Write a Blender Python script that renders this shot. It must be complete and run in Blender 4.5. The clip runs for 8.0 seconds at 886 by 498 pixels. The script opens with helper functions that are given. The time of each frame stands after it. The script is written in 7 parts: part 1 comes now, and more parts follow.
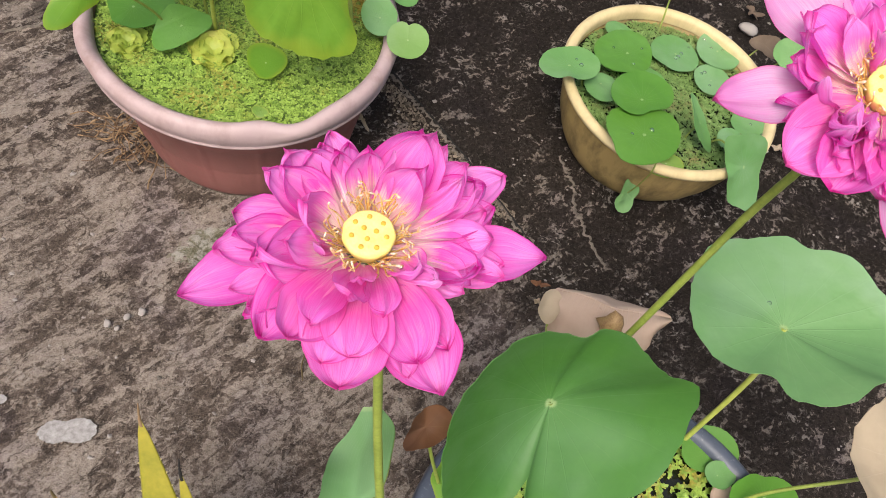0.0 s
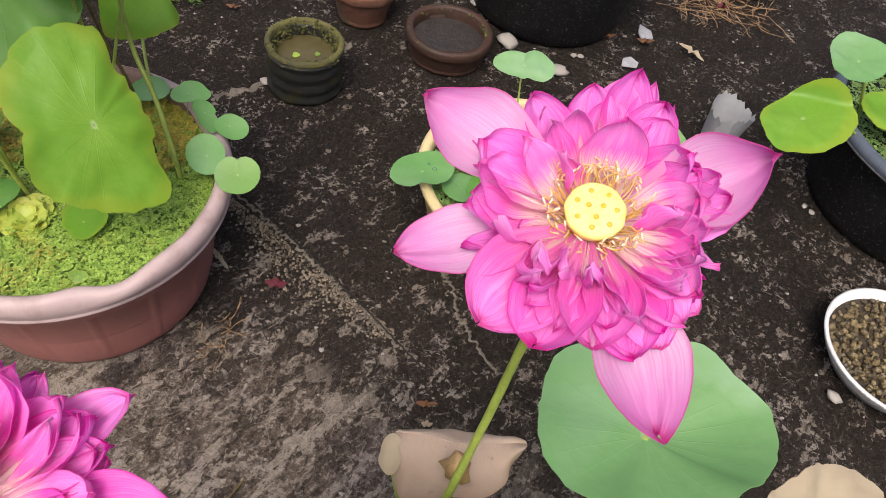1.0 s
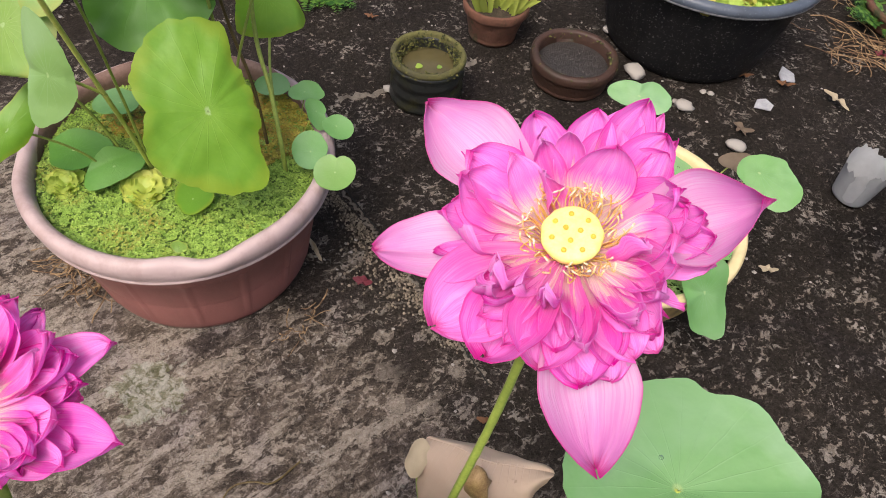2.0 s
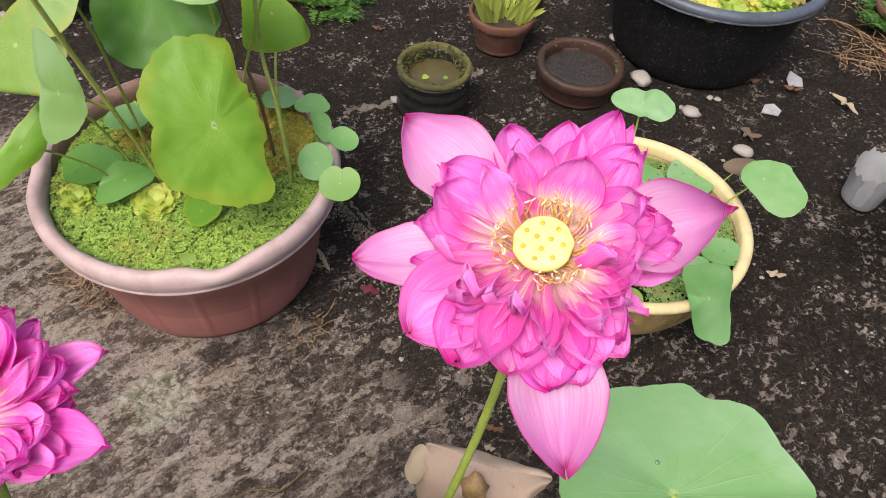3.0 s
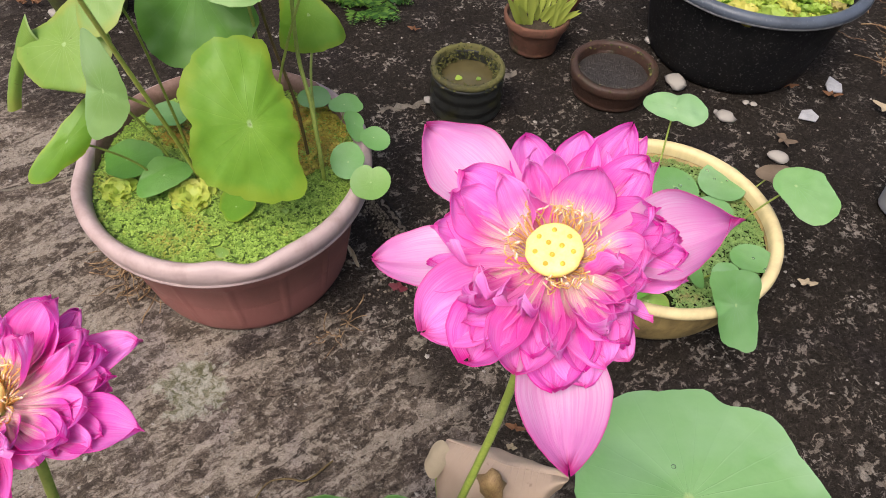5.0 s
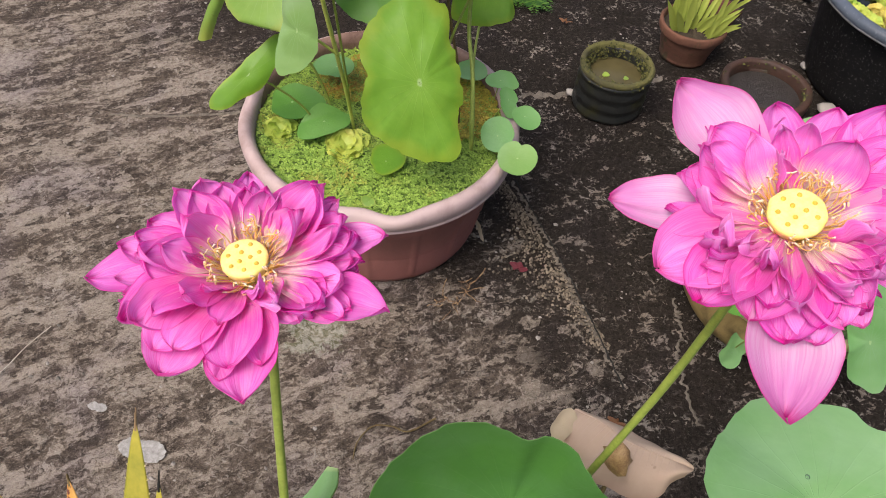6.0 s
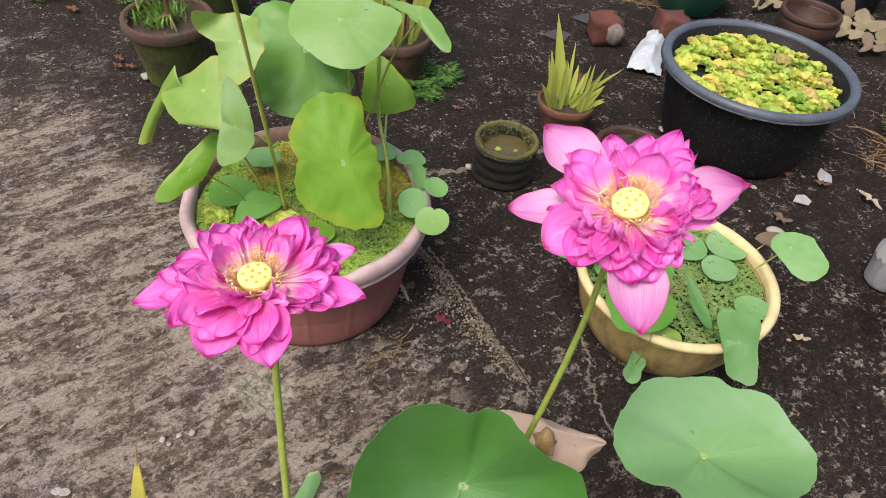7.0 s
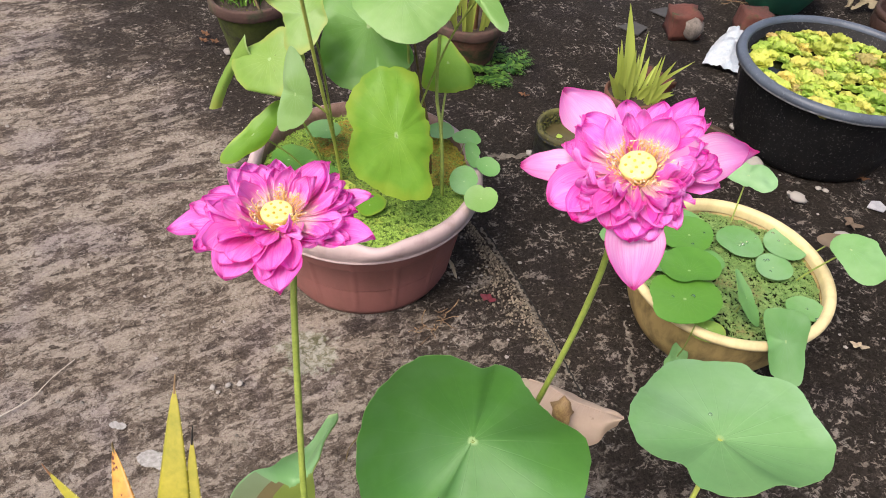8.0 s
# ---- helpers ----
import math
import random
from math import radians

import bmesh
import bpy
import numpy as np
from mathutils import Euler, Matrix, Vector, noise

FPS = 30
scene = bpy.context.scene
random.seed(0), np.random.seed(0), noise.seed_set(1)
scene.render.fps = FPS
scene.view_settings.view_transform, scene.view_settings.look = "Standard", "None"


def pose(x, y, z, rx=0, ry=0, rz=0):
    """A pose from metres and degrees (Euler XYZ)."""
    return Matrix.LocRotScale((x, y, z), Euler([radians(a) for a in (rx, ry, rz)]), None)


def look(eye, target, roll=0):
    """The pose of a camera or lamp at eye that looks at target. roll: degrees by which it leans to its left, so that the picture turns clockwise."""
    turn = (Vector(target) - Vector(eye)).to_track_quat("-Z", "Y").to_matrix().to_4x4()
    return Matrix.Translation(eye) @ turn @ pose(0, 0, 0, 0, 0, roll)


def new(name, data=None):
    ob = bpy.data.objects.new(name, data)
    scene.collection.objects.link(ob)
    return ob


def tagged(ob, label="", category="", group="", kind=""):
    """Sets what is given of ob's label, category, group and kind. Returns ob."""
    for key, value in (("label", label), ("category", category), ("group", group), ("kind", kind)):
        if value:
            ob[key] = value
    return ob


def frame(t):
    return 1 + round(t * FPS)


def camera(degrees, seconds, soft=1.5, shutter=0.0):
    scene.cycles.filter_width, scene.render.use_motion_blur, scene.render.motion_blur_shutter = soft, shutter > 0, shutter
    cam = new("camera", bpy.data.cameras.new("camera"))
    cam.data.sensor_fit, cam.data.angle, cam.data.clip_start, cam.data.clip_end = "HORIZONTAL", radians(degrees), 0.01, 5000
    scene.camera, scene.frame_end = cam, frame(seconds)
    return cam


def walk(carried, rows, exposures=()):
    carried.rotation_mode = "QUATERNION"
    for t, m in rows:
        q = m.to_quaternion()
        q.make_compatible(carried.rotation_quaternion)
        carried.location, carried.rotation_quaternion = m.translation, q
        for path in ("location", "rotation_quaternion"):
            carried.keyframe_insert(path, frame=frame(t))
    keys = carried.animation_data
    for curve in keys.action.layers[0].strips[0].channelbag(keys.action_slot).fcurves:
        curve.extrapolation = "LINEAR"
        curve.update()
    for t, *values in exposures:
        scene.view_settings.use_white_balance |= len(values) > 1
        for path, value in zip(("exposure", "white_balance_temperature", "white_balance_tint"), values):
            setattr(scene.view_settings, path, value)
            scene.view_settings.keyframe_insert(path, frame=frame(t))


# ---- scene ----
# ---- camera and walk ----
cam = camera(64.0, 8.0, 1.0)
PATH = [
    (0, (0.068, 0.1, 0.945), (0.188, 1.115, -0.774), 20.6),
    (0.2, (0.079, 0.120, 0.940), (0.227, 1.137, -0.776), 20.5),
    (0.4, (0.102, 0.146, 0.929), (0.348, 1.208, -0.748), 20.7),
    (0.5, (0.116, 0.156, 0.93), (0.399, 1.285, -0.697), 20.4),
    (0.8, (0.168, 0.181, 0.934), (0.473, 1.396, -0.626), 16.7),
    (1, (0.192, 0.186, 0.938), (0.385, 1.42, -0.624), 13.2),
    (1.3, (0.220, 0.187, 0.942), (0.271, 1.445, -0.612), 11.7),
    (1.5, (0.239, 0.188, 0.942), (0.224, 1.439, -0.618), 11.1),
    (1.8, (0.253, 0.185, 0.949), (0.130, 1.431, -0.611), 8.7),
    (2, (0.257, 0.185, 0.948), (0.087, 1.413, -0.622), 7.8),
    (3.5, (0.28, 0.182, 0.962), (0.056, 1.42, -0.592), 5.3),
    (4, (0.285, 0.184, 0.962), (0.076, 1.425, -0.593), 5.8),
    (4.2, (0.291, 0.186, 0.959), (0.077, 1.41, -0.608), 5.1),
    (5.3, (0.273, 0.165, 0.974), (-0.149, 1.337, -0.59), 2.4),
    (5.5, (0.252, 0.147, 0.966), (-0.266, 1.256, -0.616), 1.3),
    (5.7, (0.237, 0.127, 0.965), (-0.335, 1.209, -0.617), 1.6),
    (6, (0.23, 0.11, 0.965), (-0.283, 1.223, -0.614), 5.2),
    (6.3, (0.234, 0.083, 0.989), (-0.226, 1.284, -0.543), 7.1),
    (6.5, (0.241, 0.046, 1.009), (-0.176, 1.327, -0.469), 8.7),
    (6.8, (0.252, -0.002, 1.027), (-0.143, 1.346, -0.397), 7.1),
    (7, (0.262, -0.026, 1.038), (-0.115, 1.358, -0.355), 6.2),
    (7.2, (0.269, -0.042, 1.040), (-0.116, 1.358, -0.336), 6.1),
    (7.5, (0.273, -0.05, 1.046), (-0.19, 1.348, -0.308), 5.5),
    (7.8, (0.295, -0.051, 1.047), (-0.243, 1.305, -0.321), 5.8),
    (8, (0.323, -0.046, 1.035), (-0.244, 1.249, -0.38), 4.2),
]
walk(cam, [(t, look(eye, target, roll)) for t, eye, target, roll in PATH], [(0.0, 0.41), (0.5, 0.33), (1.0, 0.39), (1.5, 0.47), (3.5, 0.49), (6.4, 0.39), (7.0, 0.51), (8.0, 0.67)])

# ---- overcast daylight ----
world = bpy.data.worlds.new("sky")
scene.world = world
world.use_nodes = True
sky = world.node_tree.nodes.new("ShaderNodeTexSky")
sky.sky_type = "NISHITA"
sky.sun_disc = False
sky.sun_elevation, sky.sun_rotation = radians(62), radians(200)
sky.air_density, sky.dust_density, sky.ozone_density = 0.7, 6.0, 0.3
world.node_tree.links.new(sky.outputs[0], world.node_tree.nodes["Background"].inputs[0])
world.node_tree.nodes["Background"].inputs[1].default_value = 0.146
sun = new("sun", bpy.data.lights.new("sun", "SUN"))
sun.data.energy, sun.data.angle, sun.data.color = 1.4, radians(28), (1.0, 0.915, 0.885)
sun.matrix_world = look((-0.5, -1.7, 3.0), (0, 0, 0))

# ---- node helpers ----
def material(name, rough=0.5, metal=0.0, spec=0.5):
    m = bpy.data.materials.new(name)
    m.use_nodes = True
    b = m.node_tree.nodes["Principled BSDF"]
    b.inputs["Roughness"].default_value = rough
    b.inputs["Metallic"].default_value = metal
    b.inputs["Specular IOR Level"].default_value = spec
    return m, m.node_tree, b


def plug(nt, value, socket):
    if isinstance(value, bpy.types.NodeSocket):
        nt.links.new(value, socket)
    elif isinstance(value, (tuple, list)):
        socket.default_value = (*value, 1.0) if len(value) == 3 and len(socket.default_value) == 4 else value
    else:
        socket.default_value = value


def world_place(nt, scale=(1, 1, 1), turn=0.0):
    g, mp = nt.nodes.new("ShaderNodeNewGeometry"), nt.nodes.new("ShaderNodeMapping")
    nt.links.new(g.outputs["Position"], mp.inputs[0])
    mp.inputs[2].default_value, mp.inputs[3].default_value = (0, 0, turn), scale
    return mp.outputs[0]


def noisy(nt, vec, scale, detail=4.0, rough=0.55, twist=0.0):
    n = nt.nodes.new("ShaderNodeTexNoise")
    plug(nt, vec, n.inputs["Vector"])
    n.inputs["Scale"].default_value, n.inputs["Detail"].default_value = scale, detail
    n.inputs["Roughness"].default_value, n.inputs["Distortion"].default_value = rough, twist
    return n.outputs["Fac"]


def cells(nt, vec, scale, what="Distance"):
    n = nt.nodes.new("ShaderNodeTexVoronoi")
    plug(nt, vec, n.inputs["Vector"])
    n.inputs["Scale"].default_value = scale
    return n.outputs[what]


def ramp(nt, fac, *stops):
    r = nt.nodes.new("ShaderNodeValToRGB")
    plug(nt, fac, r.inputs[0])
    e = r.color_ramp.elements
    while len(e) < len(stops):
        e.new(0.5)
    for k, (at, col) in enumerate(stops):
        e[k].position = at
        e[k].color = (*col, 1) if isinstance(col, (tuple, list)) else (col, col, col, 1)
    return r.outputs[0]


def blend(nt, fac, a, b, how="MIX"):
    n = nt.nodes.new("ShaderNodeMix")
    n.data_type, n.blend_type = "RGBA", how
    plug(nt, fac, n.inputs[0]), plug(nt, a, n.inputs[6]), plug(nt, b, n.inputs[7])
    return n.outputs[2]


def calc(nt, op, a, b=0.0, clamp=False):
    n = nt.nodes.new("ShaderNodeMath")
    n.operation, n.use_clamp = op, clamp
    plug(nt, a, n.inputs[0]), plug(nt, b, n.inputs[1])
    return n.outputs[0]


def split(nt, vec):
    n = nt.nodes.new("ShaderNodeSeparateXYZ")
    nt.links.new(vec, n.inputs[0])
    return n.outputs


def relief(nt, bsdf, height, strength=0.4, depth=0.01):
    n = nt.nodes.new("ShaderNodeBump")
    n.inputs["Strength"].default_value, n.inputs["Distance"].default_value = strength, depth
    plug(nt, height, n.inputs["Height"])
    nt.links.new(n.outputs[0], bsdf.inputs["Normal"])


def chance(nt):
    return nt.nodes.new("ShaderNodeObjectInfo").outputs["Random"]


def island(nt):
    return nt.nodes.new("ShaderNodeNewGeometry").outputs["Random Per Island"]


def seethrough(nt, bsdf, colour, share):
    """Light passing through a thin blade or petal."""
    t, mx = nt.nodes.new("ShaderNodeBsdfTranslucent"), nt.nodes.new("ShaderNodeMixShader")
    plug(nt, colour, t.inputs[0])
    mx.inputs[0].default_value = share
    nt.links.new(bsdf.outputs[0], mx.inputs[1])
    nt.links.new(t.outputs[0], mx.inputs[2])
    nt.links.new(mx.outputs[0], nt.nodes["Material Output"].inputs[0])


# ---- materials ----
def along_place(nt, along, across, turn):
    """World places turned to a way over the ground, with their own scale along and across it."""
    g, mp = nt.nodes.new("ShaderNodeNewGeometry"), nt.nodes.new("ShaderNodeMapping")
    mp.vector_type = "TEXTURE"
    nt.links.new(g.outputs["Position"], mp.inputs[0])
    mp.inputs[2].default_value, mp.inputs[3].default_value = (0, 0, turn), (1 / along, 1 / across, 1)
    return mp.outputs[0]


def make_concrete():
    m, nt, b = material("weathered_concrete", 0.85, 0.0, 0.06)
    p = world_place(nt)
    xyz = split(nt, p)
    brushed = along_place(nt, 0.80, 1.30, radians(54))
    big = noisy(nt, p, 3.2, 4, 0.55, 0.3)
    blotch = noisy(nt, p, 11, 5, 0.6, 0.4)
    patch_pale = noisy(nt, brushed, 36, 12, 0.76, 0.6)
    patch_dark = noisy(nt, p, 21, 12, 0.74, 0.4)
    lace = noisy(nt, p, 75, 8, 0.7, 0.9)
    fine = noisy(nt, p, 160, 6, 0.7)
    grit = noisy(nt, p, 520, 3, 0.7)
    # algae-black slab to the east, worn pale slab to the west
    east = calc(nt, "SUBTRACT", calc(nt, "ADD", calc(nt, "MULTIPLY", xyz[0], 0.45), calc(nt, "MULTIPLY", xyz[1], 1.1)), 0.535)
    side = ramp(nt, calc(nt, "ADD", calc(nt, "MULTIPLY", east, 0.5), calc(nt, "MULTIPLY", calc(nt, "SUBTRACT", big, 0.5), 0.5)), (-0.02, 1.0), (0.04, 0.82), (0.14, 0.40), (0.4, 0.20))
    lean = calc(nt, "MULTIPLY", calc(nt, "SUBTRACT", side, 0.80), 0.15)
    # brush marks left in the pale slab
    band = noisy(nt, along_place(nt, 1.5, 13.0, radians(54)), 1.0, 5, 0.62, 0.7)
    strip = noisy(nt, along_place(nt, 3.0, 34.0, radians(54)), 1.0, 4, 0.6, 0.5)
    marks = calc(nt, "ADD", calc(nt, "MULTIPLY", calc(nt, "SUBTRACT", band, 0.5), 0.74), calc(nt, "MULTIPLY", calc(nt, "SUBTRACT", strip, 0.5), 0.26))
    far = ramp(nt, xyz[1], (0.30, 0.42), (0.75, 1.0))
    lean = calc(nt, "ADD", lean, calc(nt, "MULTIPLY", calc(nt, "MULTIPLY", marks, far), ramp(nt, side, (0.2, 0.1), (0.9, 1.0))))
    lean = calc(nt, "ADD", lean, calc(nt, "MULTIPLY", calc(nt, "SUBTRACT", blotch, 0.5), 0.34))
    west = ramp(nt, calc(nt, "MULTIPLY", xyz[0], -1.0), (0.15, 0.0), (0.75, 1.0))
    lean = calc(nt, "SUBTRACT", lean, calc(nt, "MULTIPLY", west, 0.045))
    # crisp flakes of lichen and bare cement
    warp = nt.nodes.new("ShaderNodeVectorMath")
    warp.operation = "MULTIPLY_ADD"
    swirl = nt.nodes.new("ShaderNodeTexNoise")
    plug(nt, p, swirl.inputs["Vector"])
    swirl.inputs["Scale"].default_value, swirl.inputs["Detail"].default_value = 70, 5
    nt.links.new(swirl.outputs["Color"], warp.inputs[0])
    warp.inputs[1].default_value = (0.030, 0.030, 0.0)
    plug(nt, brushed, warp.inputs[2])
    flake = split(nt, cells(nt, warp.outputs[0], 52, "Color"))
    chip = split(nt, cells(nt, warp.outputs[0], 140, "Color"))
    flakes = calc(nt, "ADD", calc(nt, "MULTIPLY", flake[0], 0.55), calc(nt, "MULTIPLY", chip[0], 0.45))
    grain = calc(nt, "ADD", calc(nt, "MULTIPLY", fine, 0.55), calc(nt, "MULTIPLY", grit, 0.45))
    both = nt.nodes.new("ShaderNodeMix")
    plug(nt, side, both.inputs[0]), plug(nt, patch_dark, both.inputs[2]), plug(nt, patch_pale, both.inputs[3])
    patch = both.outputs[0]
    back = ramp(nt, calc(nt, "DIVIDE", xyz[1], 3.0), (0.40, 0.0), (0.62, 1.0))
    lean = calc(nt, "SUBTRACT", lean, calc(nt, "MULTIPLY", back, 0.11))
    dark = calc(nt, "SUBTRACT", 1.0, side, True)
    algae = blend(nt, ramp(nt, fine, (0.35, 0.0), (0.68, 1.0)), (0.0042, 0.0036, 0.0030), (0.0165, 0.0138, 0.0114))
    algae = blend(nt, calc(nt, "MULTIPLY", side, 0.85), algae, blend(nt, ramp(nt, grain, (0.40, 0.0), (0.60, 1.0)), (0.034, 0.0270, 0.0215), (0.112, 0.089, 0.071)))
    stain = blend(nt, ramp(nt, grain, (0.38, 0.0), (0.60, 1.0)), (0.060, 0.047, 0.037), (0.200, 0.163, 0.128))
    stain = blend(nt, dark, stain, blend(nt, ramp(nt, fine, (0.35, 0.0), (0.65, 1.0)), (0.0175, 0.0140, 0.0112), (0.060, 0.049, 0.039)))
    worn = blend(nt, ramp(nt, grain, (0.38, 0.0), (0.62, 1.0)), (0.128, 0.105, 0.083), (0.355, 0.304, 0.247))
    worn = blend(nt, dark, worn, blend(nt, ramp(nt, grain, (0.38, 0.0), (0.62, 1.0)), (0.074, 0.061, 0.049), (0.225, 0.194, 0.160)))
    soot = calc(nt, "MULTIPLY", calc(nt, "SUBTRACT", 0.75, side, True), -0.22)
    cover = calc(nt, "ADD", calc(nt, "ADD", patch, calc(nt, "ADD", lean, soot)), calc(nt, "MULTIPLY", calc(nt, "SUBTRACT", flakes, 0.5), 0.24))
    col = blend(nt, ramp(nt, cover, (0.405, 0.0), (0.450, 1.0)), algae, stain)
    top = calc(nt, "ADD", calc(nt, "MULTIPLY", patch, 0.55), calc(nt, "ADD", calc(nt, "ADD", calc(nt, "MULTIPLY", lace, 0.45), calc(nt, "MULTIPLY", calc(nt, "SUBTRACT", flakes, 0.5), 0.36)), lean))
    col = blend(nt, ramp(nt, top, (0.532, 0.0), (0.552, 1.0)), col, worn)
    # thin laminae of bare cement lying along the brush marks, crisp at the edge
    lamina = noisy(nt, along_place(nt, 9.0, 24.0, radians(54)), 1.0, 10, 0.70, 0.5)
    lamina = calc(nt, "ADD", lamina, calc(nt, "MULTIPLY", calc(nt, "SUBTRACT", flakes, 0.5), 0.10))
    lit = calc(nt, "MULTIPLY", ramp(nt, lamina, (0.535, 0.0), (0.550, 0.75)), ramp(nt, side, (0.4, 0.0), (0.85, 1.0)))
    col = blend(nt, lit, col, blend(nt, ramp(nt, grain, (0.38, 0.0), (0.62, 1.0)), (0.230, 0.194, 0.155), (0.41, 0.357, 0.295)))
    worn_off = calc(nt, "MULTIPLY", ramp(nt, lamina, (0.425, 0.75), (0.440, 0.0)), ramp(nt, side, (0.4, 0.0), (0.85, 1.0)))
    col = blend(nt, worn_off, col, blend(nt, ramp(nt, grain, (0.38, 0.0), (0.62, 1.0)), (0.040, 0.031, 0.024), (0.115, 0.091, 0.070)))
    # small crisp pits and scabs all over, some cement-white and some mauve-grey
    speck = noisy(nt, warp.outputs[0], 150, 7, 0.66, 0.4)
    col = blend(nt, calc(nt, "MULTIPLY", ramp(nt, speck, (0.400, 0.6), (0.425, 0.0)), ramp(nt, side, (0.3, 0.2), (0.9, 1.0))), col, (0.050, 0.039, 0.031))
    col = blend(nt, calc(nt, "MULTIPLY", ramp(nt, speck, (0.585, 0.0), (0.605, 0.5)), ramp(nt, side, (0.3, 0.25), (0.9, 1.0))), col, (0.36, 0.315, 0.265))
    col = blend(nt, ramp(nt, noisy(nt, p, 6, 5, 0.6, 0.6), (0.50, 0.0), (0.66, 0.75)), col, blend(nt, 1.0, col, (0.90, 0.90, 1.04), "MULTIPLY"))
    scab = calc(nt, "MULTIPLY", ramp(nt, lace, (0.560, 0.0), (0.585, 1.0)), ramp(nt, blotch, (0.48, 0.0), (0.60, 0.65)))
    col = blend(nt, scab, col, (0.36, 0.325, 0.28))
    # an old mossy cement splash at the planter's foot
    d = nt.nodes.new("ShaderNodeVectorMath")
    d.operation = "DISTANCE"
    plug(nt, p, d.inputs[0])
    d.inputs[1].default_value = (-0.185, 0.550, 0.0)
    splash = calc(nt, "ADD", calc(nt, "MULTIPLY", d.outputs["Value"], -9.0), calc(nt, "ADD", patch_dark, calc(nt, "MULTIPLY", flakes, 0.35)))
    col = blend(nt, ramp(nt, splash, (0.20, 0.0), (0.26, 0.5)), col, blend(nt, ramp(nt, lace, (0.44, 0.0), (0.54, 1.0)), (0.105, 0.125, 0.050), (0.42, 0.43, 0.36)))
    col = blend(nt, ramp(nt, grit, (0.68, 0.0), (0.76, 0.7)), col, (0.36, 0.33, 0.29))
    col = blend(nt, ramp(nt, grit, (0.27, 0.9), (0.37, 0.0)), col, (0.005, 0.005, 0.004))
    plug(nt, col, b.inputs["Base Color"])
    plug(nt, ramp(nt, big, (0.4, 0.85), (0.62, 0.6)), b.inputs["Roughness"])
    h = calc(nt, "ADD", calc(nt, "MULTIPLY", lace, 0.9), calc(nt, "ADD", calc(nt, "MULTIPLY", grit, 0.3), calc(nt, "MULTIPLY", patch, 1.0)))
    relief(nt, b, h, 0.9, 0.006)
    return m


def make_plastic(name, low, high, rough=0.5, grime=(0.1, 0.08, 0.06), dirt=0.3, scuff=(0.5, 0.5, 0.5), fleck=0.0, spec=0.4):
    m, nt, b = material(name, rough, 0.0, spec)
    p = world_place(nt)
    n1, n2 = noisy(nt, p, 9, 5, 0.6, 0.4), noisy(nt, p, 190, 4, 0.7)
    col = blend(nt, n1, low, high)
    col = blend(nt, calc(nt, "MULTIPLY", ramp(nt, noisy(nt, world_place(nt, (14, 14, 5)), 1.5, 6, 0.65), (0.45, 0.0), (0.7, 1.0)), dirt), col, grime)
    if fleck:
        col = blend(nt, calc(nt, "MULTIPLY", ramp(nt, n2, (0.60, 0.0), (0.66, 1.0)), fleck), col, scuff)
    plug(nt, col, b.inputs["Base Color"])
    plug(nt, ramp(nt, n1, (0.3, rough - 0.1), (0.7, rough + 0.12)), b.inputs["Roughness"])
    relief(nt, b, calc(nt, "ADD", n2, calc(nt, "MULTIPLY", n1, 2.0)), 0.12, 0.003)
    return m


